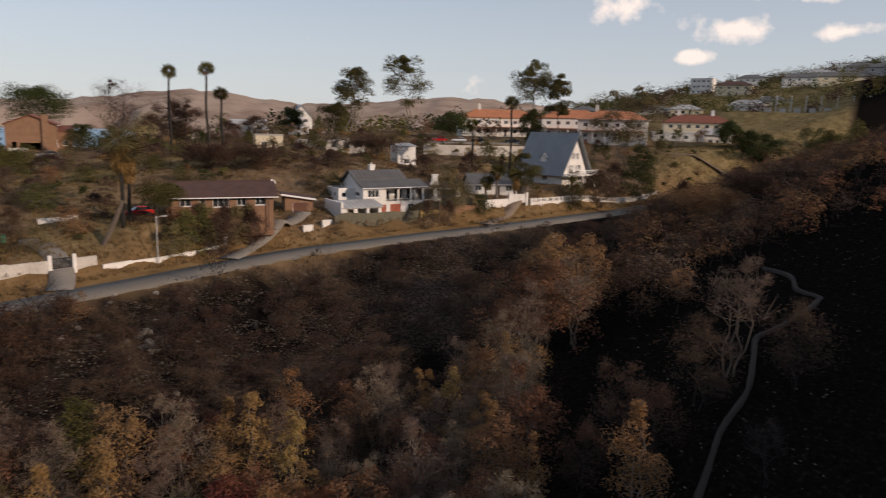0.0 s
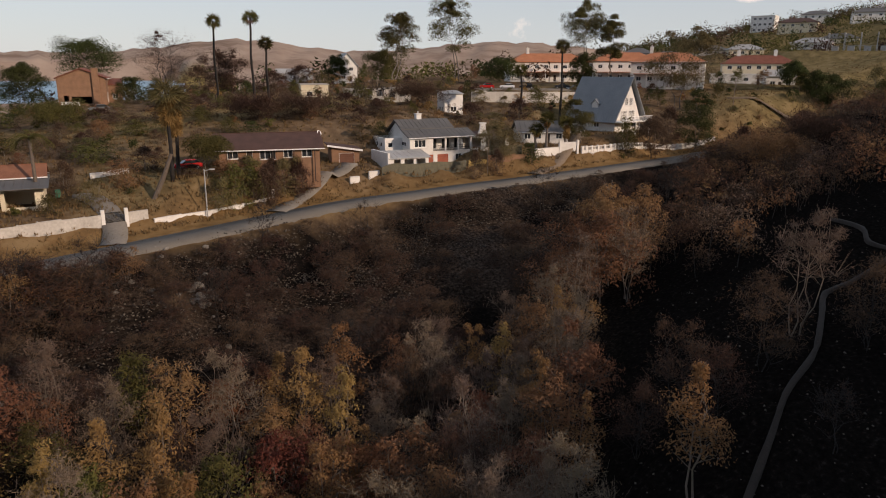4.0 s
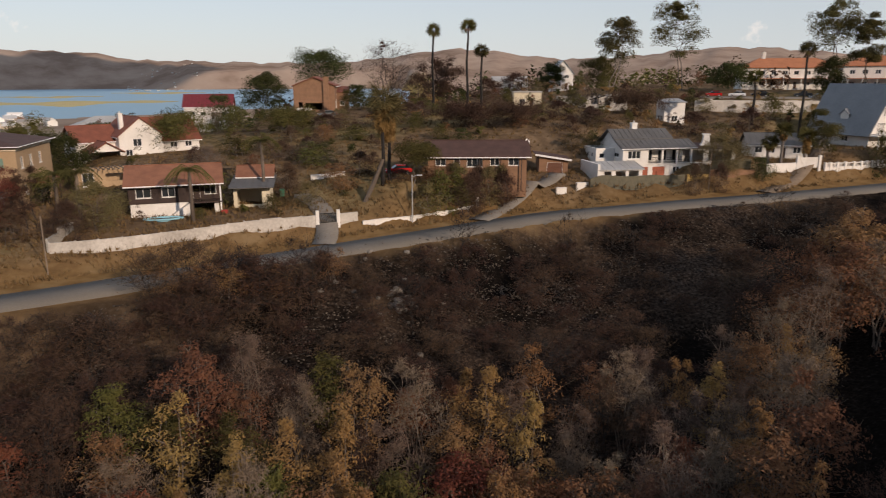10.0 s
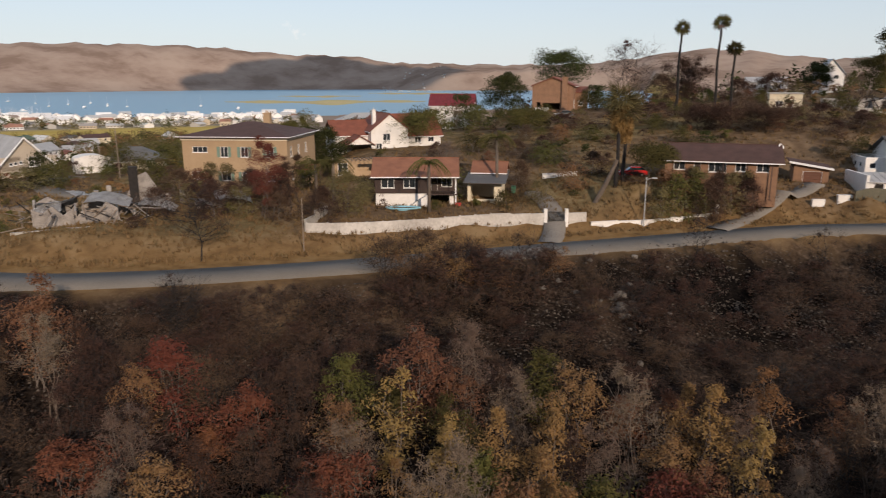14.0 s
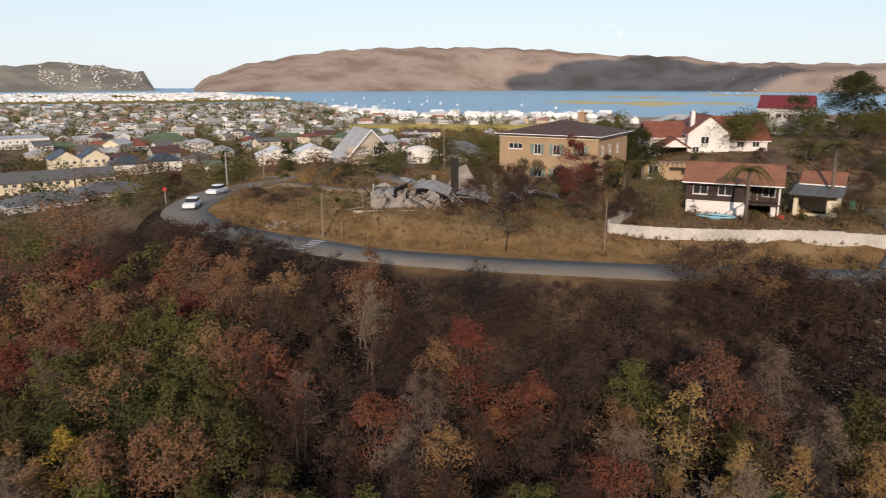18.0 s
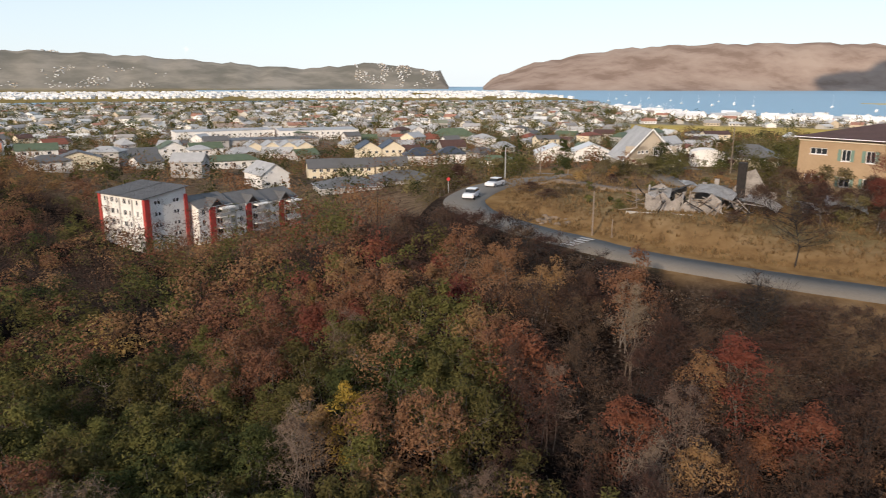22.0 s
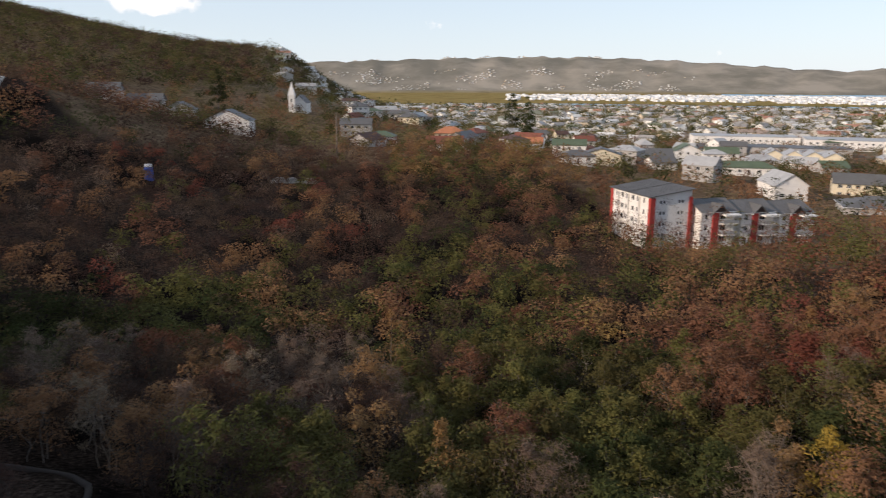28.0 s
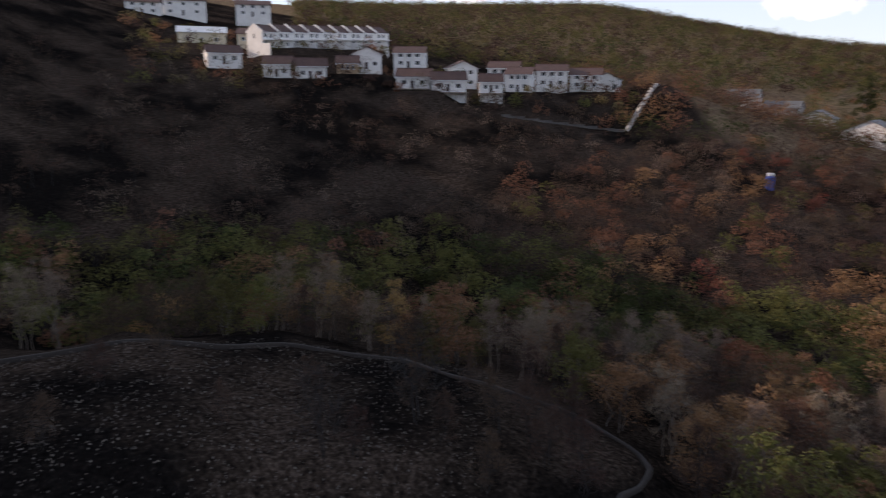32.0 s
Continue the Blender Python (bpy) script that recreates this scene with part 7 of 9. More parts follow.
# ---- town houses that can be told apart ----
GREENROOF = material("green_sheet_roof", [(0.06, 0.09, 0.05), (0.11, 0.14, 0.08)], 0.6, scale=0.4)
NAVYROOF = material("navy_sheet_roof", [(0.025, 0.03, 0.045), (0.05, 0.06, 0.08)], 0.5, scale=0.4)
WHITEROOF = material("white_sheet_roof", [(0.55, 0.56, 0.56), (0.72, 0.72, 0.71)], 0.5, scale=0.4)
SPECIAL = [  # bearing, distance, turn, width, depth, wall height, walls, roof, shape, rise, ridge, windows, storeys, label
    (72.9, 372, 10, 13, 12, 5.4, WHITE, GREENROOF, "gable", 3.2, "y", 3, 2, "white two-storey house with green gabled roof"), (70.7, 378, 10, 16, 9, 5.0, WHITE, GREENROOF, "gable", 2.6, "x", 4, 2, "white house with long green roof"),
    (70.0, 312, 8, 24, 9, 3.0, WHITE, GREENROOF, "hip", 2.2, "x", 6, 1, "low white house with mossy green roof"), (76.7, 335, 6, 22, 11, 3.4, CREAM, GREYTIN, "gable", 2.6, "x", 5, 1, "cream house with broad grey roof"),
    (71.7, 519, 6, 68, 26, 8.0, WHITE, LIGHTTIN, "flat", 1, "x", 18, 2, "long white shopping centre with flat roof"), (64.0, 512, 6, 56, 30, 7.0, WHITE, LIGHTTIN, "flat", 1, "x", 14, 2, "long white shopping centre with flat roof"), (68.5, 452, 4, 60, 22, 5.0, GREYWALL, GREYTIN, "flat", 1, "x", 12, 1, "wide grey commercial hall with flat roof"),
    (66.6, 388, 6, 8.5, 16, 5.0, CREAM, LIGHTTIN, "gable", 2.4, "y", 2, 1, "cream gabled commercial hall"), (65.3, 387, 6, 8.5, 16, 5.0, CREAM, LIGHTTIN, "gable", 2.4, "y", 2, 1, "cream gabled commercial hall"), (64.0, 385, 6, 8.5, 16, 5.0, CREAM, LIGHTTIN, "gable", 2.4, "y", 2, 1, "cream gabled commercial hall"), (62.7, 383, 6, 8.5, 16, 5.0, CREAM, LIGHTTIN, "gable", 2.4, "y", 2, 1, "cream gabled commercial hall"),
    (65.6, 240, 22, 10, 15, 4.6, WHITE, LIGHTTIN, "gable", 3.4, "y", 3, 1, "white hall with pale grey gabled roof"), (57.9, 338, 8, 11, 14, 6.0, CREAM, NAVYROOF, "gable", 3.4, "y", 3, 2, "cream house with steep navy roof"), (56.0, 340, 8, 11, 14, 6.0, CREAM, NAVYROOF, "gable", 3.4, "y", 3, 2, "cream house with steep navy roof"),
    (54.2, 308, 4, 14, 10, 4.6, WHITE, NAVYROOF, "hip", 3.2, "x", 4, 1, "white house with dark navy roof"), (51.6, 312, 4, 13, 10, 4.6, WHITE, NAVYROOF, "hip", 3.0, "x", 4, 1, "white house with dark navy roof"), (61.9, 268, 6, 12, 9, 5.2, CREAM, GREYTIN, "gable", 2.8, "x", 4, 2, "beige terrace house with grey roof"), (59.2, 268, 6, 12, 9, 5.2, CREAM, GREYTIN, "gable", 2.8, "x", 4, 2, "beige terrace house with grey roof"),
    (56.5, 268, 4, 12, 9, 5.2, CREAM, GREYTIN, "gable", 2.8, "x", 4, 2, "beige terrace house with grey roof"), (61.0, 222, 10, 20, 14, 3.2, GREYWALL, GREYTIN, "hip", 2.6, "x", 4, 1, "low building with broad grey roof"), (56.5, 232, 10, 20, 14, 3.2, GREYWALL, GREYTIN, "hip", 2.6, "x", 4, 1, "low building with broad grey roof"), (43.5, 300, 6, 16, 14, 4.0, WHITE, WHITEROOF, "gable", 3.2, "y", 3, 1, "white hall with white sheet roof"), (40.7, 300, 6, 16, 14, 4.0, WHITE, WHITEROOF, "gable", 3.2, "y", 3, 1, "white hall with white sheet roof"),
    (52.0, 470, 6, 30, 16, 4.0, GREYWALL, GREENROOF, "hip", 5.0, "x", 6, 1, "broad building with dark green roof"), (91.7, 330, -4, 14, 10, 5.4, CREAM, ORANGEROOF, "hip", 2.8, "x", 4, 2, "cream two-storey house with orange roof"), (86.0, 352, -4, 18, 9, 3.2, WHITE, ORANGEROOF, "gable", 2.6, "x", 5, 1, "white house with orange gabled roof"), (80.0, 292, 0, 16, 10, 3.4, CREAM, GREYTIN, "gable", 2.6, "y", 3, 1, "cream bungalow with grey roof"),
    (99.2, 330, -6, 14, 9, 5.6, GREYWALL, GREYTIN, "gable", 2.4, "x", 4, 2, "grey two-storey house with pitched roof"), (97.2, 300, -8, 12, 9, 3.2, WHITE, GREENROOF, "hip", 2.2, "x", 3, 1, "white bungalow with green roof"), (109.6, 282, -14, 17, 12, 4.6, WHITE, GREYTIN, "gable", 4.0, "y", 3, 2, "white gabled house at the wood's edge"), (114.8, 308, -14, 13, 10, 4.0, GREYWALL, GREYTIN, "gable", 2.6, "x", 3, 1, "grey house with dark roof on the slope"), (117.4, 310, -14, 12, 10, 4.4, GREYWALL, GREYTIN, "gable", 3.0, "x", 3, 1, "grey house with dark roof on the slope"), (112.4, 305, -14, 12, 10, 4.0, GREYWALL, GREYTIN, "gable", 3.0, "y", 2, 1, "grey gabled house with dark roof")]
for az, d, turn, w, dep, hh, wm_, rm_, shape, rise, ridge, nw, st, lab in SPECIAL:
    plain_house("town_house" if w < 26 else "commercial_building", lab, az, d, turn, w, dep, hh, wm_, rm_, shape, rise, ridge, spot(az, d).z - (2.3 if az > 109 else (1.2 if d < 275 and 55 < az < 63 else 0)), st, nw, "town buildings", category="house" if w < 26 else "building")
    q = polar(az - math.degrees(w / 2 / d), d + dep / 2)
    free(q.x, q.y, 0.1)
    for s in np.arange(0, w + 1, 6):
        q = polar(az - math.degrees(s / d), d + dep / 2)
        free(q.x, q.y, 0.1)
h = lot("church", "small white church with slim steeple", 102.9, 415, -10, None, "church")
walls(h, 0, 8, 0, 16, -2, 5.0, WHITE, {"f": [(3.3, 0, 1.4, 2.6, "door", DARKWOOD)], "r": [(2 + 4 * i, 1.4, 1.0, 2.2) for i in range(3)]})
gable_roof(h, 0, 8, 0, 16, 5.0, 4.0, GREYTIN, along="y", wallmat=WHITE)
walls(h, -1.5, 2.0, -2.5, 1.0, -2, 9.0, WHITE, {"f": [(1.3, 5.5, 0.9, 1.8)]}, name="tower")
bm = bmesh.new()
c = [bm.verts.new(v) for v in ((-1.7, -2.7, 9), (2.2, -2.7, 9), (2.2, 1.2, 9), (-1.7, 1.2, 9), (0.25, -0.75, 16.5))]
bm.faces.new(c[3::-1])
for i in range(4):
    bm.faces.new((c[i], c[(i + 1) % 4], c[4]))
part("steeple", bm, WHITE, h)

rng = np.random.default_rng(21)
wall_choice, roof_choice = (WHITE, CREAM, WHITE, GREYWALL), (GREYTIN, LIGHTTIN, REDROOF, GREENROOF, BROWNROOF, LIGHTTIN, GREYTIN)
count = tries = 0
while count < 105 and tries < 6000:
    tries += 1
    az, d = rng.uniform(30, 101), math.sqrt(rng.uniform(235 ** 2, 560 ** 2))
    if d < float(np.interp(az, [30, 40, 50, 60, 76, 80, 88, 96, 104, 112], [330, 300, 215, 205, 215, 250, 275, 270, 260, 262])):
        continue
    p = polar(az, d)
    near_any = False
    for i in range(-3, 4):
        for j in range(-3, 4):
            for a, b in placed.get((int(p.x // 5) + i, int(p.y // 5) + j), ()):
                near_any |= (a - p.x) ** 2 + (b - p.y) ** 2 < 14.5 ** 2
    if near_any:
        continue
    free(p.x, p.y, 0.1)
    count += 1
    w, dep, st = rng.uniform(9, 16), rng.uniform(7, 10), int(rng.random() < 0.3) + 1
    wm_, rm_ = wall_choice[int(rng.integers(4))], roof_choice[int(rng.integers(7))]
    lab = "%s house with %s roof in the town" % ({WHITE: "white", CREAM: "cream", GREYWALL: "grey"}[wm_], {GREYTIN: "dark grey", LIGHTTIN: "pale grey", REDROOF: "red tiled", GREENROOF: "green sheet", BROWNROOF: "brown tiled", WHITEROOF: "white sheet"}[rm_])
    plain_house("town_house", lab, az, d, rng.choice([-70, -20, 5, 20, 60]) + rng.uniform(-6, 6), w, dep, 2.8 * st, wm_, rm_, str(rng.choice(["gable", "gable", "hip"])), rng.uniform(1.8, 3.0), "x", None, st, 3, "town buildings")


# ---- the rest of the town, joined ----
def island_colours(name, colours, rough=0.7):
    m = bpy.data.materials.new(name)
    m.use_nodes = True
    n, l = m.node_tree.nodes, m.node_tree.links
    g, r = n.new("ShaderNodeNewGeometry"), n.new("ShaderNodeValToRGB")
    r.color_ramp.interpolation = "CONSTANT"
    e = r.color_ramp.elements
    e[0].color, e[1].color = (*colours[0], 1), (*colours[-1], 1)
    e[1].position = 1 - 1 / len(colours)
    for i, c in enumerate(colours[1:-1]):
        e.new((i + 1) / len(colours)).color = (*c, 1)
    l.new(g.outputs["Random Per Island"], r.inputs[0])
    l.new(r.outputs[0], n["Principled BSDF"].inputs["Base Color"])
    n["Principled BSDF"].inputs["Roughness"].default_value = rough
    return m


TOWN_WALL = island_colours("town_walls", [(0.7, 0.69, 0.66), (0.6, 0.56, 0.49), (0.76, 0.76, 0.74), (0.42, 0.4, 0.37), (0.64, 0.62, 0.58), (0.52, 0.43, 0.32)])
TOWN_ROOF = island_colours("town_roofs", [(0.24, 0.23, 0.22), (0.5, 0.5, 0.49), (0.34, 0.17, 0.115), (0.2, 0.21, 0.15), (0.6, 0.6, 0.58), (0.27, 0.21, 0.17), (0.36, 0.35, 0.34), (0.42, 0.41, 0.39), (0.3, 0.28, 0.26)])
QUAY_WALL = island_colours("waterside_walls", [(0.86, 0.86, 0.85), (0.82, 0.81, 0.78), (0.85, 0.84, 0.82)])
QUAY_ROOF = island_colours("waterside_roofs", [(0.62, 0.62, 0.62), (0.8, 0.8, 0.79), (0.42, 0.43, 0.44), (0.72, 0.7, 0.66), (0.84, 0.84, 0.83)])
DARKGLASS = material("dark_window_glass", [(0.03, 0.035, 0.04), (0.06, 0.065, 0.07)], 0.2, bump=0)


def joined_houses(name, spots, wallmat, roofmat, label):
    """Simple gabled houses with window bands, joined; spots are x, y, z, width, depth, height, rise, turn."""
    vw, fw, vr, fr_, vg, fg = [], [], [], [], [], []
    for x, y, z, w, dep, hh, rise, turn in spots:
        c, s = math.cos(turn), math.sin(turn)

        def at(a, b, e):
            return (x + a * c - b * s, y + a * s + b * c, z + e)
        k = len(vw)
        vw += [at(a, b, e) for e in (-2, hh) for a, b in ((-w / 2, -dep / 2), (w / 2, -dep / 2), (w / 2, dep / 2), (-w / 2, dep / 2))] + [at(-w / 2, 0, hh + rise), at(w / 2, 0, hh + rise)]
        fw += [(k, k + 1, k + 5, k + 4), (k + 1, k + 2, k + 6, k + 9, k + 5), (k + 2, k + 3, k + 7, k + 6), (k + 3, k, k + 4, k + 8, k + 7)]
        k = len(vr)
        o = 0.4
        vr += [at(-w / 2 - o, -dep / 2 - o, hh - 0.1), at(w / 2 + o, -dep / 2 - o, hh - 0.1), at(w / 2 + o, 0, hh + rise + 0.1), at(-w / 2 - o, 0, hh + rise + 0.1), at(w / 2 + o, dep / 2 + o, hh - 0.1), at(-w / 2 - o, dep / 2 + o, hh - 0.1)]
        fr_ += [(k, k + 1, k + 2, k + 3), (k + 3, k + 2, k + 4, k + 5)]
        for side in (-1, 1):
            for i in range(int(w // 3)):
                a = -w / 2 + 1.2 + i * 3
                k = len(vg)
                vg += [at(a, side * (dep / 2 + 0.04), 0.9), at(a + 1.4, side * (dep / 2 + 0.04), 0.9), at(a + 1.4, side * (dep / 2 + 0.04), 2.1), at(a, side * (dep / 2 + 0.04), 2.1)]
                fg.append((k, k + 1, k + 2, k + 3))
    root = tagged(new(name), label, "houses", kind="stuff")
    for nm, v, f, m in (("walls", vw, fw, wallmat), ("roofs", vr, fr_, roofmat), ("windows", vg, fg, DARKGLASS)):
        me = bpy.data.meshes.new(nm)
        me.from_pydata(v, [], f)
        me.materials.append(m)
        o = new(nm, me)
        o.parent = root
        o["kind"] = "stuff"


def scatter(n, azr, dr, gap, keep):
    """Points in a sector, a gap apart, evenly by area."""
    cells, out, tries = {}, [], 0
    while len(out) < n and tries < n * 12:
        tries += 1
        az, d = rng.uniform(*azr), math.sqrt(rng.uniform(dr[0] ** 2, dr[1] ** 2))
        if not keep(az, d):
            continue
        p = polar(az, d)
        c = (int(p.x // gap), int(p.y // gap))
        if any((a - p.x) ** 2 + (b - p.y) ** 2 < gap * gap for i in (-1, 0, 1) for j in (-1, 0, 1) for a, b in cells.get((c[0] + i, c[1] + j), ())):
            continue
        cells.setdefault(c, []).append((p.x, p.y))
        out.append((az, d, p.x, p.y))
    return out


def levels(pts):
    return height(np.array([[x, y] for _, _, x, y in pts]))


def on_land(az, d):
    return d < float(lagoon_shore(az)) - 25 and not (1480 < d < 1740) and not (az < 37 and 560 < d < 760)


pts = scatter(1350, (14, 104), (540, 1430), 18, on_land)
joined_houses("town_quarter", [(x, y, z, rng.uniform(9, 16), rng.uniform(8, 11), rng.choice([2.4, 2.6, 2.8, 4.6]), rng.uniform(1.6, 2.8), rng.uniform(0, 6.3)) for (az, d, x, y), z in zip(pts, levels(pts))], TOWN_WALL, TOWN_ROOF, "pale houses of the town spread over the plain")
pts = scatter(1500, (40, 86), (1850, 2850), 18, lambda az, d: d < float(lagoon_shore(az)) - 25 and d > np.interp(az, [40, 60, 86], [1840, 1860, 2000]) and noise.noise((az * 0.35, d * 0.004, 7)) > -0.25)
joined_houses("waterside_quarter", [(x, y, z, rng.uniform(8, 14), 8, rng.uniform(2.8, 4.4), rng.uniform(1.6, 2.6), rng.uniform(0, 6.3)) for (az, d, x, y), z in zip(pts, levels(pts))], QUAY_WALL, QUAY_ROOF, "dense white houses on the low islands")
pts = scatter(210, (16, 40), (760, 1150), 15, lambda az, d: float(lagoon_shore(az)) - 95 < d < float(lagoon_shore(az)) - 18)
joined_houses("quay_houses", [(x, y, z, rng.uniform(11, 18), 9, rng.uniform(5, 7), rng.uniform(2.5, 3.5), radians(az) + rng.choice([0, 1.57])) for (az, d, x, y), z in zip(pts, levels(pts))], QUAY_WALL, QUAY_ROOF, "white gabled houses along the quay")
pts = scatter(230, (51.5, 58), (3740, 4300), 15, lambda az, d: noise.noise((az * 0.8, d * 0.004, 0)) > 0) + scatter(420, (72, 108), (3570, 3900), 14, lambda az, d: noise.noise((az * 0.45, d * 0.006, 0)) > 0.1) + scatter(60, (78, 100), (4240, 4340), 14, lambda az, d: noise.noise((az * 0.7, 0, 3)) > 0.1) + scatter(70, (4, 9), (3000, 3900), 26, lambda az, d: noise.noise((az * 0.9, d * 0.004, 4)) > 0.1)
joined_houses("hillside_houses", [(x, y, z, rng.uniform(6, 9), 6, rng.uniform(2.2, 3.0), 1.5, rng.uniform(0, 6.3)) for (az, d, x, y), z in zip(pts, levels(pts))], TOWN_WALL, TOWN_ROOF, "tiny pale houses on the far hillsides")


def joined_bush(name, pts, label, mats, size, n, leaf):
    by = {}
    for (az, d, x, y), z in zip(pts, levels(pts)):
        s = rng.uniform(0.6, 1.35) * size
        g = rng.normal(size=(n, 3))
        g /= np.linalg.norm(g, axis=1)[:, None]
        lobe = rng.normal(size=(5, 3)) * 0.4
        c = np.array([x, y, z + s * 0.5]) + (g * rng.uniform(0.45, 0.65, (n, 1)) + lobe[rng.integers(5, size=n)]) * s * [1, 1, 0.8]
        by.setdefault((int(rng.integers(len(mats))), int(rng.integers(3))), []).append((c, g))
    root = tagged(new(name), label, "trees", kind="stuff")
    for (k, _), cs in by.items():
        o = new("crowns", cards("crowns", np.concatenate([c for c, _ in cs]), leaf, rng, mats[k], 1.0, np.concatenate([q for _, q in cs])))
        o.parent = root
        o["kind"] = "stuff"


pts = scatter(1650, (24, 112), (176, 600), 6.5, lambda az, d: d > float(np.interp(az, [24, 30, 40, 50, 60, 76, 80, 88, 96, 104, 112], [250, 250, 260, 178, 178, 186, 240, 265, 262, 250, 250])))
joined_bush("garden_trees", pts, "garden trees between the town houses", [L_GREEN, L_DKGREEN, L_GUM, L_RUST], 4.4, 200, 0.42)
pts = scatter(3600, (14, 104), (540, 1450), 8, on_land)
joined_bush("town_trees", pts, "street and garden trees across the town", [L_GREEN, L_DKGREEN, L_GUM, L_GUM], 5.6, 80, 0.85)
pts = scatter(5200, (95, 150), (330, 1000), 6.0, lambda az, d: d > float(np.interp(az, [95, 104, 112, 125, 150], [520, 520, 420, 300, 330])))
joined_bush("hill_bush", pts, "olive and brown bush covering the hills", [L_GUM, L_GREEN, L_GREEN, L_SCORCH, L_DKGREEN, L_SCORCH], 5.0, 100, 0.6)
pts = scatter(520, (101, 131), (185, 345), 6.5, lambda az, d: d > float(np.interp(az, [101, 112, 124, 131], [205, 178, 185, 222])) and d < float(np.interp(az, [101, 108, 120, 131], [250, 330, 345, 345])))
joined_bush("shoulder_wood", pts, "brown and olive trees on the hill's shoulder", [L_SCORCH, L_RUST, L_DKGREEN, L_SCORCH, L_SCORCH], 4.8, 260, 0.32)
pts = scatter(420, (-72, -46), (300, 720), 10, lambda az, d: True)
joined_bush("hill_trees", pts, "dark trees between the hill houses", [L_DKGREEN, L_GREEN, L_SCORCH], 5.2, 170, 0.5)
pts = scatter(170, (-46, 12), (225, 420), 11, lambda az, d: True)
joined_bush("crest_trees", pts, "trees along the crest of the slope", [L_SCORCH, L_GREEN, L_DKGREEN], 5.0, 110, 0.7)

# houses on the hill above the buildings
for i, (az, d, w, st, wm_, rm_) in enumerate(((-54.4, 430, 12, 3, WHITE, WHITE), (-56.2, 405, 18, 2, CREAM, BROWNROOF), (-57.6, 470, 16, 2, WHITE, GREYTIN), (-60.8, 425, 20, 2, WHITE, GREYTIN), (-63.0, 400, 26, 2, CREAM, GREYTIN), (-65.8, 410, 24, 2, GREYWALL, GREYTIN), (-62.0, 500, 18, 2, WHITE, LIGHTTIN), (-64.6, 520, 18, 2, GREYWALL, GREYTIN), (-53.2, 332, 14, 1, CREAM, LIGHTTIN), (-57.2, 345, 16, 1, WHITE, LIGHTTIN), (-59.0, 352, 15, 1, CREAM, GREYTIN), (-66.8, 470, 20, 2, WHITE, GREYTIN), (-50.6, 340, 16, 1, GREYWALL, GREYTIN), (-47.6, 320, 14, 1, GREYWALL, GREYTIN), (-45.5, 300, 12, 2, GREYWALL, GREYTIN), (-67.6, 360, 18, 2, CREAM, LIGHTTIN))):
    plain_house("hill_house", "%s house on the wooded hill" % {WHITE: "white flat-fronted", CREAM: "cream hipped-roof", GREYWALL: "grey hipped-roof"}[wm_], az, d, (i * 37) % 30 - 15, w, 9, 2.9 * st, wm_, rm_, "flat" if st == 3 else "hip", 2.2, "x", None, st, 4, "hill houses")
# substation below them
h = lot("substation", "fenced electrical substation with grey steel gantries", -59.6, 300, -4, 27.5, "substation")
for i in range(9):
    bm = bmesh.new()
    x = i * 5.2
    for y in (0, 6):
        add_box(bm, x - 0.12, x + 0.12, y - 0.12, y + 0.12, -1, 6.5)
    add_box(bm, x - 0.15, x + 0.15, -0.4, 6.4, 6.2, 6.5)
    for y in (1, 3, 5):
        add_box(bm, x - 0.08, x + 0.08, y - 0.08, y + 0.08, 5.0, 6.2)
    part("gantry", bm, LIGHTTIN, h)
    part("transformer", box(x + 1.2, x + 3.4, 2, 4.4, -0.5, 1.8), LIGHTTIN, h)
for i in range(23):
    part("fence_post", box(i * 2.0 - 0.04, i * 2.0 + 0.04, -3, -2.92, -1, 2.0), LIGHTTIN, h)
part("fence_rail", box(-0.2, 44.2, -3.0, -2.95, 1.8, 1.88), LIGHTTIN, h)

# ---- white terraces above the burnt slope ----
a0, a1 = polar(152.6, 214), polar(143.0, 243)
ang_row = math.degrees(math.atan2(a1.y - a0.y, a1.x - a0.x))
for k in range(9):
    q = a0.lerp(a1, k / 9)
    ho = thing("terrace_house", Matrix.Translation((q.x, q.y, 29.6 + 0.25 * k)) @ pose(0, 0, 0, rz=ang_row), "white two-storey terrace house with parapets and brown roof", "house", "white terrace")
    w = (a1 - a0).length / 9
    walls(ho, 0, w, 0, 8, -4, 4.6, WHITE, {"f": [(0.6, 0.3, 1.3, 1.8), (2.6, 0.6, 1.0, 1.2), (0.7, 3.0, 1.1, 1.2), (2.6, 3.0, 1.0, 1.2)], "l": [(3.4, 2.8, 0.9, 1.4)]})
    gable_roof(ho, 0.25, w, 0, 8, 4.6, 2.0, BROWNROOF, wallmat=WHITE, over=0.15)
    bm = bmesh.new()
    add_prism(bm, [(-0.4, 4.4), (8.4, 4.4), (8.4, 4.9), (4, 7.1), (-0.4, 4.9)], -0.02, 0.24, mr)
    bmesh.ops.recalc_face_normals(bm, faces=bm.faces)
    part("parapet", bm, WHITE, ho)
    part("balcony", box(0.3, w - 0.2, -1.4, 0, 2.3, 2.5), WHITE, ho)
    part("garden_wall", box(0, 0.2, -4, 0, -4, 1.4), WHITE, ho)
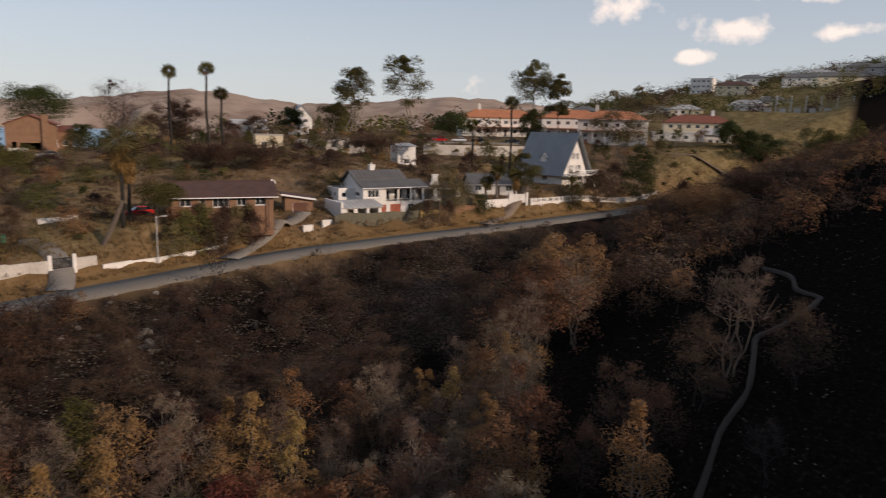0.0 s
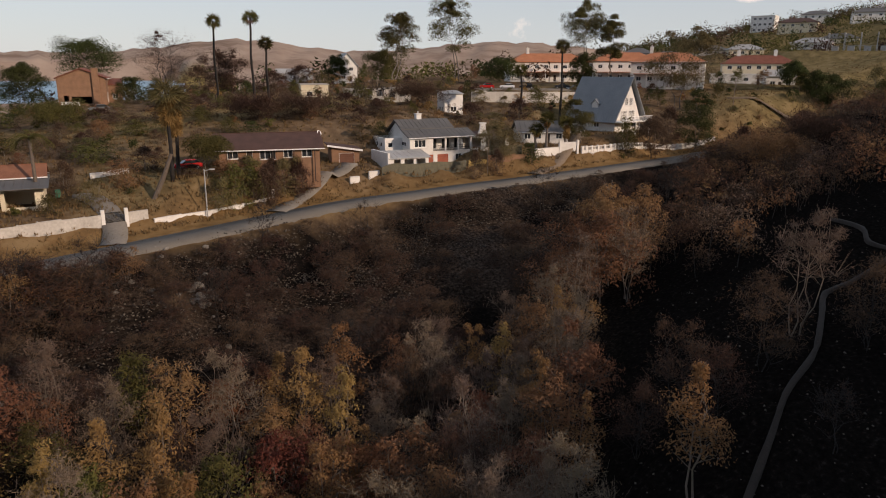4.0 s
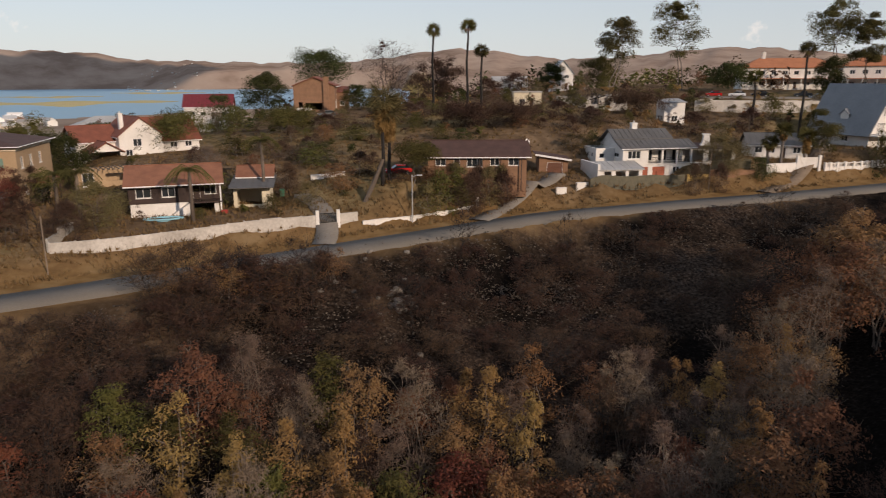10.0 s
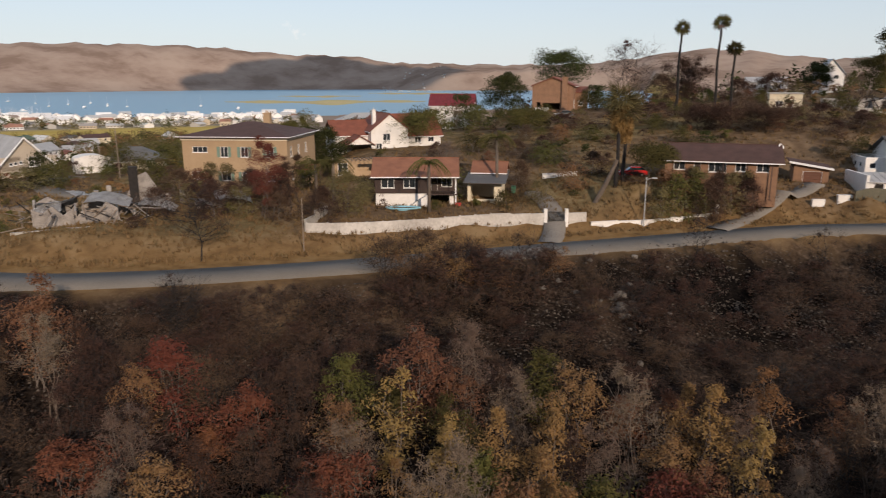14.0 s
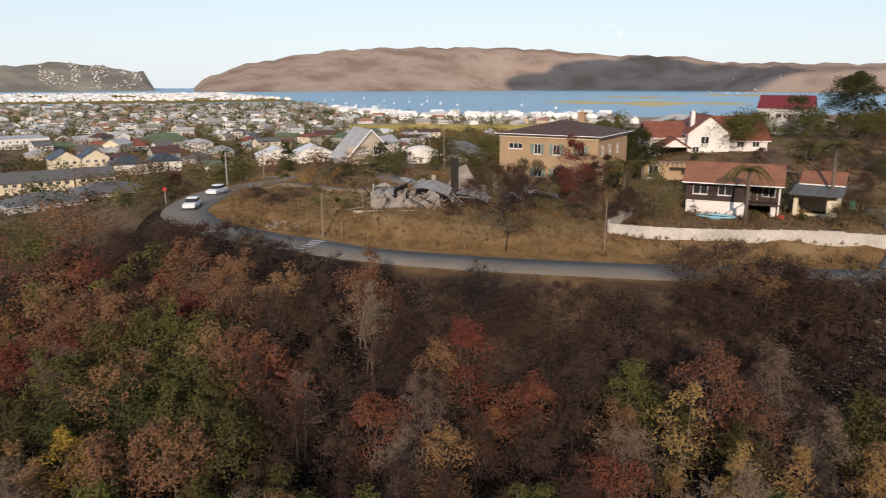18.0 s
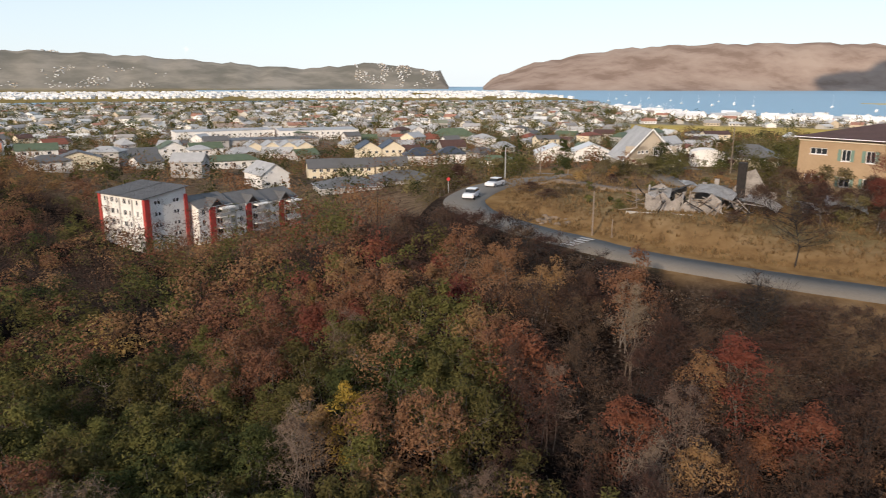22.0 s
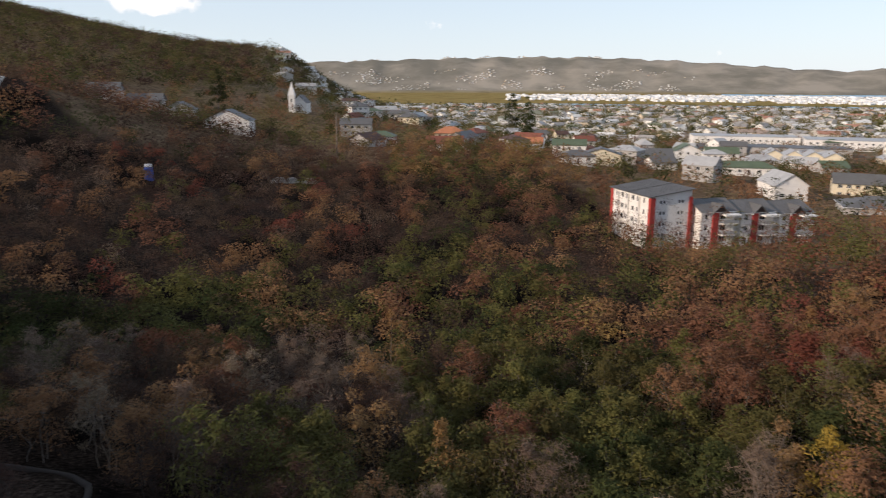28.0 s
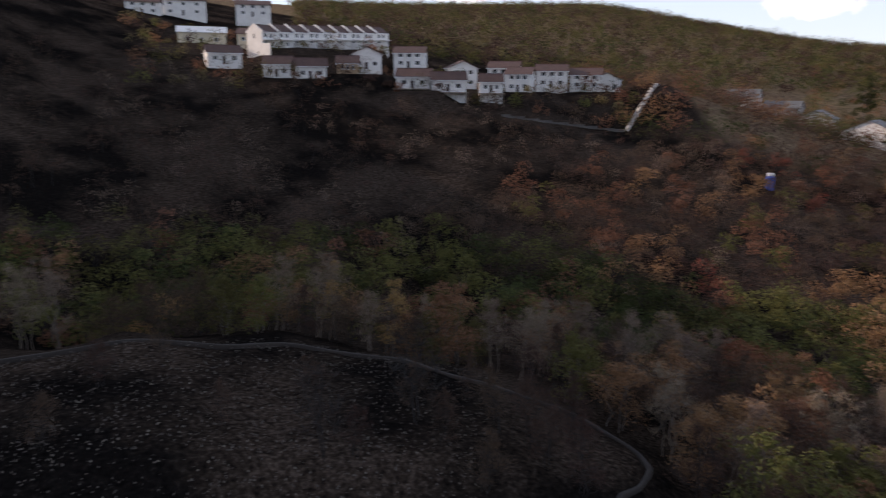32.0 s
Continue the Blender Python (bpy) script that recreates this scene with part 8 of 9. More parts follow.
for az, d, w, dep, hh, lev, ridge, lab in ((145.8, 203, 8, 9, 4.2, 24.0, "y", "white gabled house on the ridge"), (142.6, 214, 9, 8, 4.4, 24.6, "x", "white house with brown roof on the ridge"), (138.2, 207, 8, 9, 5.6, 19.2, "y", "white two-storey house with stepped gable"), (135.2, 216, 9, 8, 5.0, 20.0, "x", "white house with brown roof on the ridge"), (133.8, 201, 7, 8, 4.8, 18.2, "x", "white house with long brown lean-to roof"), (131.4, 214, 9, 8, 4.8, 19.4, "x", "white house with brown roof on the ridge"), (128.8, 216, 9, 8, 4.4, 18.8, "x", "white house with brown roof on the ridge"), (127.0, 217, 8, 7, 3.6, 18.3, "y", "small white gabled house at the row's end"),
                                          (152.6, 194, 7, 5, 3.4, 21.6, "x", "low white house above the burnt slope"), (150.2, 193, 8, 5, 3.4, 21.2, "x", "low white house above the burnt slope"), (147.0, 194, 5.6, 6, 5.2, 20.2, "x", "brown plastered house with dark roof"), (142.4, 192, 9, 5, 3.2, 19.0, "x", "low white house with deck"), (139.6, 189, 9, 5, 3.2, 18.2, "x", "low white house with timber deck"), (135.8, 192, 6, 5, 3.0, 18.0, "x", "low white house with deck"),
                                          (158.6, 236, 14, 8, 3.6, 31.4, "x", "cream bungalow with white roof"), (154.4, 240, 8, 7, 3.2, 32.0, "x", "low cream house among shrubs"), (156.6, 204, 9, 6, 3.0, 25.0, "x", "white painted shed on the slope"), (159.6, 300, 16, 8, 5.6, 45.0, "x", "white two-storey house high on the hill"), (154.4, 302, 13, 8, 4.6, 45.6, "x", "white house high on the hill"), (162.0, 292, 12, 8, 4.6, 44.0, "x", "white house high on the hill")):
    brown = "brown" in lab and "plastered" in lab
    ho = plain_house("ridge_house", lab, az, d, rng.uniform(-14, 10), w, dep, hh, TAN if brown else (CREAM if "cream" in lab else WHITE), WHITEROOF if "white roof" in lab else BROWNROOF, "gable", 1.8, ridge, lev, 2 if hh > 4.3 else 1, 3, "ridge houses")
    if "deck" in lab:
        part("deck", box(-0.5, w + 0.5, -2.6, -0.05, -0.3, -0.1), WOODPOLE, ho)
        for i in range(4):
            part("deck_post", box(i * w / 3, i * w / 3 + 0.2, -2.5, -2.3, -4, -0.3), WOODPOLE, ho)

pts = scatter(190, (124, 162), (186, 262), 5.5, lambda az, d: True)
joined_bush("terrace_gardens", pts, "brown and olive shrubs between the terraces", [L_GUM, L_GREEN, L_RUST, L_SCORCH], 2.6, 150, 0.3)

# ---- boats on the lagoon ----
HULL = material("white_hull", [(0.75, 0.75, 0.75), (0.85, 0.85, 0.85)], 0.3, bump=0)


def yacht(az, d, size, mast=True, turn=0.0):
    p = polar(az, d, -26.5)
    ho = thing("yacht" if mast else "motor_boat", Matrix.Translation(p) @ pose(0, 0, 0, rz=az + turn), "white sailing yacht at its mooring" if mast else "small white motor boat at its mooring", "boat", "moored boats")
    bm = bmesh.new()
    L = size
    prof = [(-0.5, 0.26), (-0.3, 0.34), (0.1, 0.34), (0.4, 0.16), (0.55, 0.0)]
    top = [bm.verts.new((L * x, L * y * 0.5, L * 0.12)) for x, y in prof] + [bm.verts.new((L * x, -L * y * 0.5, L * 0.12)) for x, y in reversed(prof[:-1])]
    bot = [bm.verts.new((v.co.x * 0.85, v.co.y * 0.5, -0.2)) for v in top]
    n = len(top)
    bm.faces.new(top)
    for i in range(n):
        bm.faces.new((bot[i], bot[(i + 1) % n], top[(i + 1) % n], top[i]))
    part("hull", bm, HULL, ho)
    part("cabin", box(-0.25 * L, 0.12 * L, -0.1 * L, 0.1 * L, 0.12 * L, (0.2 if mast else 0.28) * L), HULL, ho)
    if mast:
        part("mast", add_tube(bmesh.new(), [(0.05 * L, 0, 0.12 * L), (0.05 * L, 0, 1.35 * L)], [0.14, 0.1], 5), HULL, ho)
        part("boom", add_tube(bmesh.new(), [(0.05 * L, 0, 0.3 * L), (-0.4 * L, 0, 0.3 * L)], [0.12, 0.1], 5), HULL, ho)


for az, d, s, m, t in ((30.6, 1400, 14, False, 70), (29.1, 1450, 14, True, 80), (27.8, 1400, 14, True, 85), (22.7, 1390, 16, True, 80), (20.0, 1240, 15, False, 80), (33.6, 1700, 13, True, 80), (32.8, 1500, 12, True, 70), (31.6, 1600, 13, True, 80), (30.2, 1650, 14, True, 85), (29.1, 1550, 14, True, 80), (35.2, 1900, 14, True, 60), (36.6, 1500, 12, False, 60), (35.8, 1350, 12, True, 60), (37.6, 1800, 13, False, 70), (34.4, 1300, 12, False, 20), (36.9, 2200, 14, True, 60), (38.2, 1650, 14, True, 80)):
    yacht(az, d, s, m, t)
for i in range(26):
    yacht(rng.uniform(33.2, 36.6), rng.uniform(1010, 1110), 10, True, 60)

# ---- along the road ----
def wall_run(name, rows, tall, thick, mat, label, step=2.0, posts=None, category="wall", coping=0.06):
    """A garden wall along bearings and distances, in panels between posts."""
    line = smooth_line([(*polar(a, d)[:2], 0) for a, d in rows], step)
    root = thing(name, Matrix.Translation((line[0][0], line[0][1], 0)), label, category)
    o = Vector((line[0][0], line[0][1], 0))
    zs = height(line[:, :2])
    for i in range(len(line) - 1):
        a, b = Vector(line[i]), Vector(line[i + 1])
        L = (b - a).length
        za = min(zs[i], zs[i + 1])
        m = Matrix.Translation((a.x - o.x, a.y - o.y, za)) @ pose(0, 0, 0, rz=math.degrees(math.atan2(b.y - a.y, b.x - a.x)))
        bm = bmesh.new()
        t = tall * (1 + 0.03 * noise.noise((a.x, a.y, 0)))
        add_box(bm, 0.0, L, -thick / 2, thick / 2, -0.8, t, m)
        if coping:
            add_box(bm, 0.0, L, -thick / 2 - 0.04, thick / 2 + 0.04, t, t + coping, m)
        part("panel", bm, mat, root)
        if posts:
            part("post", box(-posts / 2, posts / 2, -posts / 2, posts / 2, -0.8, tall + 0.15, m), mat, root)
    return root


wall_run("garden_wall", [(15.3, 88.5), (13.6, 88.0), (10.4, 88.0), (7.7, 89.0), (4.0, 90.6), (0.2, 92.1), (-4.1, 94.1)], 1.3, 0.14, LIMEWALL, "weathered whitewashed precast concrete garden wall", 1.9, 0.17)
wall_run("garden_wall", [(-6.0, 95.1), (-7.5, 96.1)], 1.4, 0.22, LIMEWALL, "short whitewashed wall beside the gate", 1.6, 0.3)
wall_run("low_wall", [(-7.9, 95.6), (-10, 97.5), (-12, 99.2), (-14, 101.6), (-15.7, 103.7), (-17.2, 106.3)], 0.75, 0.25, WHITE, "low white kerb wall along the verge", 2.4)
part("end_post", box(-0.2, 0.2, -0.2, 0.2, -0.5, 1.4, Matrix.Identity(4)), WHITE, thing("wall_end_post", Matrix.Translation(spot(-17.35, 106.5)), "short white post ending the low wall", "post"))
wall_run("inner_wall", [(-3.9, 110), (-6.6, 112)], 0.8, 0.25, WHITE, "low white terrace wall in the garden", 2.0)
wall_run("broken_wall", [(15.4, 88.8), (14.6, 92.0), (13.6, 95.5)], 1.6, 0.25, CONCRETE, "grey broken side wall of a burnt plot", 2.0)
wall_run("white_wall", [(-39.2, 134.6), (-40.2, 137.2), (-41.1, 139.5)], 1.6, 0.25, WHITE, "white garden wall climbing beside the drive", 2.2)
wall_run("yellow_wall", [(-33.7, 125.8), (-35.2, 127.2)], 1.3, 0.22, material("yellow_plaster", [(0.42, 0.28, 0.09), (0.56, 0.38, 0.13)], 0.85, scale=0.6), "yellow plastered garden wall", 2.2)
wall_run("brick_wall", [(-35.3, 127.4), (-38.4, 132.2)], 1.0, 0.22, BRICK, "low brick garden wall", 2.2)
FENCE = material("grey_green_fence", [(0.09, 0.085, 0.06), (0.16, 0.145, 0.1)], 0.85, scale=2)
wall_run("timber_fence", [(-26.4, 117.6), (-29.4, 119.4), (-32.1, 122.2), (-33.5, 124.6)], 1.5, 0.08, FENCE, "weathered grey-green timber fence", 0.5, None, "fence", 0.0)
wall_run("timber_fence", [(-35.4, 128.6), (-38.1, 133.2)], 1.6, 0.08, FENCE, "weathered timber fence above the brick wall", 0.6, None, "fence", 0.0)
wall_run("white_wall", [(-23.7, 115.9), (-24.5, 116.7)], 1.1, 0.5, WHITE, "short white gate wall", 2.0)
wall_run("white_wall", [(-25.3, 117.6), (-26.2, 118.5)], 1.2, 0.5, WHITE, "short white gate wall", 2.0)
wall_run("car_park_wall", [(-33.9, 175.5), (-36.5, 178), (-38.8, 182), (-42.3, 190.5)], 2.7, 0.2, LIMEWALL, "long white retaining wall below the car park", 3.4, 0.3)
# balustrade wall by the chalet
line = smooth_line([(*polar(a, d)[:2], 0) for a, d in ((-43.0, 142.6), (-45.2, 149), (-47.3, 156.6), (-50.3, 167.5), (-53, 180.7))], 1.5)
bal = thing("balustrade_wall", Matrix.Translation((line[0][0], line[0][1], 0)), "long white balustraded garden wall", "wall")
o, zs = Vector(line[0]), height(line[:, :2]) + 0.15
for _ in range(8):
    zs[1:-1] = (zs[:-2] + 2 * zs[1:-1] + zs[2:]) / 4
for i in range(len(line) - 1):
    a, b = Vector(line[i]), Vector(line[i + 1])
    L = (b - a).length
    m = Matrix.Translation((a.x - o.x, a.y - o.y, min(zs[i], zs[i + 1]))) @ pose(0, 0, 0, rz=math.degrees(math.atan2(b.y - a.y, b.x - a.x)))
    part("plinth", box(0, L, -0.12, 0.12, -0.8, 0.45, m), WHITE, bal)
    part("coping", box(0, L, -0.14, 0.14, 1.0, 1.14, m), WHITE, bal)
    part("pier", box(-0.2, 0.2, -0.2, 0.2, -0.8, 1.3, m), WHITE, bal)
    for k in (0.4, 0.75, 1.1):
        if k < L - 0.2:
            part("baluster", box(k - 0.06, k + 0.06, -0.06, 0.06, 0.45, 1.0, m), WHITE, bal)
# gates
for az, d, w, tall, mat, turn, lab in ((-41.2, 139.7, 4.2, 2.0, WHITE, 34, "white panelled drive gate between posts"), (-4.25, 94.3, 2.8, 1.5, BLACKMETAL, 8, "black barred drive gate")):
    ho = lot("drive_gate", lab, az, d, turn, None, "gate")
    for x in (0, w):
        part("gate_post", box(x - 0.22, x + 0.22, -0.22, 0.22, -0.6, tall + 0.35), WHITE, ho)
    for z in (0.15, tall - 0.15):
        part("rail", box(0.25, w - 0.25, -0.03, 0.03, z, z + 0.08), mat, ho)
    n = 24
    for i in range(n):
        x = 0.3 + (w - 0.6) * i / (n - 1)
        part("bar", box(x - (0.065 if mat is WHITE else 0.015), x + (0.065 if mat is WHITE else 0.015), -0.02, 0.02, 0.1, tall), mat, ho)


def drape(rows, step=1.5, lift=0.0):
    line = smooth_line([(*polar(a, d)[:2], 0) for a, d in rows], step)
    line[:, 2] = height(line[:, :2]) + lift
    low = line[:, 2] - lift + 0.06
    for _ in range(4):
        line[1:-1, 2] = (line[:-2, 2] + 2 * line[1:-1, 2] + line[2:, 2]) / 4
    line[:, 2] = np.maximum(line[:, 2], low)
    return line


DRIVE = material("worn_concrete_drive", [(0.14, 0.125, 0.108), (0.24, 0.216, 0.188)], 0.9, scale=0.4, bump=0.2)
ASHPATH = material("sooty_concrete", [(0.06, 0.055, 0.05), (0.13, 0.12, 0.11)], 0.9, scale=0.6)
BURNTPATH = material("trodden_ash", [(0.016, 0.012, 0.010), (0.034, 0.026, 0.021)], 0.95, scale=0.6, bump=0.4)
EARTH = material("trodden_earth", [(0.14, 0.105, 0.075), (0.24, 0.18, 0.13)], 0.95, scale=0.6, bump=0.4)
ribbon("driveway_1", drape([(-17.4, 99.5), (-18.3, 103.0), (-19.4, 107.5), (-21.1, 112.3), (-22.6, 117), (-23.8, 121)]), 3.0, DRIVE, 0.2, "pale concrete drive up to the garage", "driveway")
ribbon("driveway_2", drape([(-4.6, 87.6), (-4.9, 91), (-5.0, 95), (-4.4, 100), (-3.2, 105)]), 2.9, DRIVE, 0.1, "pale concrete drive through the gate", "driveway")
ribbon("driveway_3", drape([(-39.2, 125.5), (-40.3, 132), (-41.4, 138.5), (-42.2, 147), (-42.8, 155)]), 2.6, EARTH, 0.14, "worn earth drive up to the chalet", "driveway")
ribbon("car_park", drape([(-33.6, 198), (-38, 201), (-42.5, 205)], 3), 10, DRIVE, 0.25, "pale gravel car park", "car park")
ribbon("track", drape([(43.4, 131), (40, 118), (37, 112), (34, 112)], 2), 2.6, EARTH, 0.12, "earth track across the bare plot", "track", 0.2)
ribbon("upper_road", drape([(31.5, 150), (33, 142), (33.6, 128), (32, 119), (28, 118)], 2), 4, ASPHALT, 0.1, "short asphalt lane to the garage", "road")
ribbon("footpath_1", drape([(a, d) for a, d, z in FOOTPATH_A], 1.2), 0.45, BURNTPATH, 0.26, "narrow pale footpath across burnt ground", "footpath", 0.5)
ribbon("footpath_2", drape([(a, d) for a, d, z in FOOTPATH_B], 1.2), 0.34, BURNTPATH, 0.2, "narrow footpath along the burnt spur", "footpath", 0.5)
ribbon("slope_stair", drape([(124.3, 189), (123.6, 198), (122.9, 207), (122.3, 217)], 2), 1.1, CONCRETE, 0.35, "pale concrete stairway up the slope", "stairway")
wall_run("slope_wall", [(134, 181), (130, 184), (126.5, 187.5), (124.4, 189)], 0.7, 0.3, ASHPATH, "grey concrete retaining wall across the slope", 3.0)
ribbon("grass_road", drape([(-53.5, 205), (-58, 206), (-63, 200), (-68, 196)], 4), 2.4, EARTH, 0.2, "pale track across the grass slope", "track", 0.2)

# road marks: crossing bars and an arrow
PAINT = material("road_paint", [(0.3, 0.29, 0.28), (0.5, 0.49, 0.47)], 0.7, scale=3)
k0 = int(np.argmin(np.hypot(ROAD[:, 0] - polar(40.1, 84.3).x, ROAD[:, 1] - polar(40.1, 84.3).y)))
c, t = Vector(ROAD[k0]), Vector(ROAD[k0 + 1] - ROAD[k0 - 1])
marks = thing("crossing_marks", Matrix.Translation((c.x, c.y, c.z + 0.125)) @ pose(0, 0, 0, rz=math.degrees(math.atan2(t.y, t.x))), "white painted crossing bars on the asphalt", "road marking")
for i in range(5):
    part("bar", box(-1.1, 1.1, -2.4 + i * 1.05, -1.9 + i * 1.05, 0, 0.012), PAINT, marks)
bm = box(3.2, 7.0, 0.6, 0.85, 0, 0.012)
part("arrow", bm, PAINT, marks)


# ---- poles ----
def pole(az, d, tall, r=0.11, mat=WOODPOLE, arm=None, lab="weathered timber service pole", lean=0.0, lamp=False):
    p = spot(az, d)
    ho = thing("street_lamp" if lamp else "service_pole", Matrix.Translation(p) @ pose(0, 0, 0, 0, lean, az), lab, "street lamp" if lamp else "pole", "roadside poles")
    part("pole", add_tube(bmesh.new(), [(0, 0, -0.6), (0, 0, tall)], [r, r * 0.7], 8), mat, ho)
    if arm:
        part("arm", add_tube(bmesh.new(), [(-arm if not lamp else 0, 0, tall - 0.3), (arm, -0.2 if lamp else 0, tall - (0.05 if lamp else 0.3))], [0.05, 0.05], 5), mat, ho)
        if lamp:
            part("lamp_head", box(arm - 0.1, arm + 0.6, -0.35, -0.05, tall - 0.14, tall + 0.02), LIGHTTIN, ho)
    return p + Vector((0, 0, tall))


pole(-12.0, 98.6, 6.8, 0.1, LIGHTTIN, 0.8, "grey street lamp on the verge", lamp=True)
pole(-35.3, 124.6, 6.2, 0.1)
pole(-48.6, 158, 7.0, 0.1)
pole(38.75, 88.5, 5.6, 0.12, WOODPOLE, None, "short timber pole at the roadside")
pole(15.6, 84.2, 6.6, 0.08)
pole(46.0, 141, 6.5, 0.12, LIGHTTIN, 1.0, "grey street lamp at the bend", lamp=True)
pole(37.2, 88, 2.4, 0.08)
pole(43.2, 175, 9.0, 0.14)
pole(41.0, 210, 14, 0.14)
pole(28.8, 140, 9.0, 0.1)
pole(-54.0, 196, 7.0, 0.1)
# stop sign at the bend
ho = lot("stop_sign", "red octagonal road sign on grey post", 50.6, 116, 0, None, "road sign")
part("post", box(-0.05, 0.05, -0.05, 0.05, -0.4, 2.2), LIGHTTIN, ho)
bm = bmesh.new()
add_prism(bm, [(0.3 * math.cos(math.pi / 8 + math.pi / 4 * i), 2.4 + 0.3 * math.sin(math.pi / 8 + math.pi / 4 * i)) for i in range(8)], -0.1, -0.06)
part("plate", bm, material("sign_red", [(0.5, 0.03, 0.03), (0.55, 0.05, 0.05)], 0.4, bump=0), ho)
# leaning pale trunk and fallen timber by the gate
for az, d, lean, tall in ((-8.2, 101.5, 24, 6.5),):
    p = spot(az, d)
    ho = thing("leaning_trunk", Matrix.Translation(p) @ pose(0, 0, 0, 0, lean, az), "pale leaning dead tree trunk", "trunk")
    part("trunk", add_tube(bmesh.new(), [(0, 0, -0.6), (0.1, 0, tall * 0.5), (0, 0.1, tall)], [0.38, 0.32, 0.24], 8), PALEBARK, ho)


# ---- cars ----
TYRE = material("black_rubber", [(0.01, 0.01, 0.01), (0.02, 0.02, 0.02)], 0.8, bump=0)


def car(az, d, turn, colour, label, lift=0.12, kind="hatch"):
    p = spot(az, d, lift)
    ho = thing("car", Matrix.Translation(p) @ pose(0, 0, 0, rz=az + turn), label, "car", "parked cars")
    paint = material("car_paint_" + label.split()[0], [colour, tuple(min(1, c * 1.08) for c in colour)], 0.25, metal=0.1, bump=0)
    L, w = 4.2, 1.72
    prof = [(-2.1, 0.3), (-2.1, 0.75), (-1.95, 0.95), (-1.1, 1.0), (1.5, 1.0), (2.1, 0.85), (2.1, 0.3)] if kind == "pickup" else [(-2.1, 0.3), (-2.1, 0.7), (-1.95, 0.85), (-1.0, 0.95), (1.7, 1.0), (2.05, 0.9), (2.1, 0.3)]
    bm = bmesh.new()
    add_prism(bm, prof, -w / 2, w / 2)
    bmesh.ops.recalc_face_normals(bm, faces=bm.faces)
    bmesh.ops.bevel(bm, geom=bm.edges[:], offset=0.06, segments=2, affect="EDGES")
    body = part("body", bm, paint, ho)
    top = [(-1.0, 0.95), (-0.4, 1.45), (0.7, 1.48), (0.95, 1.0)] if kind == "pickup" else [(-1.0, 0.95), (-0.35, 1.42), (1.2, 1.46), (1.8, 1.0)]
    bm = bmesh.new()
    add_prism(bm, top, -w / 2 + 0.12, w / 2 - 0.12)
    bmesh.ops.recalc_face_normals(bm, faces=bm.faces)
    bmesh.ops.bevel(bm, geom=bm.edges[:], offset=0.05, segments=2, affect="EDGES")
    part("glasshouse", bm, GLASS, ho)
    part("car_roof", box(top[1][0] + 0.02, top[2][0] - 0.02, -w / 2 + 0.14, w / 2 - 0.14, top[1][1] - 0.02, top[2][1] + 0.03), paint, ho)
    for x in (-1.35, 1.3):
        for y in (-w / 2 + 0.02, w / 2 - 0.02):
            tb = bmesh.new()
            add_tube(tb, [(x, y - 0.1, 0.31), (x, y + 0.1, 0.31)], [0.31, 0.31], 12)
            wheel = part("wheel", tb, TYRE, ho)
            rb = bmesh.new()
            add_tube(rb, [(x, y - 0.11, 0.31), (x, y + 0.11, 0.31)], [0.18, 0.18], 8)
            part("rim", rb, LIGHTTIN, wheel)
    for y in (-0.6, 0.6):
        part("headlight", box(-2.13, -2.06, y - 0.16, y + 0.16, 0.62, 0.76), HULL, ho)
        part("tail_light", box(2.06, 2.13, y - 0.14, y + 0.14, 0.7, 0.85), RED_WALL, ho)


car(48.7, 106.5, 75, (0.75, 0.76, 0.78), "white hatchback on the road bend")
car(46.8, 120, 62, (0.78, 0.78, 0.78), "white hatchback on the road past the bend")
car(-35.1, 199.5, 8, (0.45, 0.02, 0.02), "red hatchback in the car park", 0.3)
car(-36.75, 200.5, 0, (0.78, 0.78, 0.78), "white hatchback in the car park", 0.3)
car(-38.3, 201.5, 6, (0.015, 0.015, 0.018), "black car in the car park", 0.3)
car(-41.1, 203.5, 4, (0.03, 0.035, 0.04), "dark pickup in the car park", 0.3, "pickup")
car(-42.1, 203, 20, (0.4, 0.42, 0.44), "silver car in the car park", 0.3)
car(-42.6, 156, 70, (0.05, 0.055, 0.06), "dark car beside the chalet")
car(-5.4, 172, 10, (0.12, 0.13, 0.14), "grey car under the trees")
car(-10.9, 112, 12, (0.3, 0.05, 0.045), "red car behind the palms")

# ---- burnt house beside the verge ----
ho = lot("burnt_house", "burnt-out house with buckled roof sheets and broken walls", 34.8, 97, -4, 2.4, "ruin")
ASHWALL = material("scorched_plaster", [(0.1, 0.09, 0.085), (0.26, 0.235, 0.215), (0.4, 0.37, 0.34)], 0.95, scale=0.9, bump=0.5)
rngr = np.random.default_rng(5)
for x0, x1, y, tops in ((0, 4.5, 0, (2.4, 1.6, 2.8, 2.0, 2.6)), (4.5, 9.5, 0.3, (2.0, 2.9, 1.2, 2.2, 0.9)), (0, 5, 5.5, (3.0, 2.2, 3.2, 2.4)), (5.4, 11.5, 5.0, (2.2, 1.0, 2.6, 1.8))):
    bm = bmesh.new()
    n = len(tops)
    prof = [(x0, -1.5)] + [(x1, -1.5)] + [(x1 + (x0 - x1) * i / (n - 1), tops[i]) for i in range(n)]
    add_prism(bm, prof, y, y + 0.25)
    bmesh.ops.recalc_face_normals(bm, faces=bm.faces)
    part("broken_wall", bm, ASHWALL, ho)
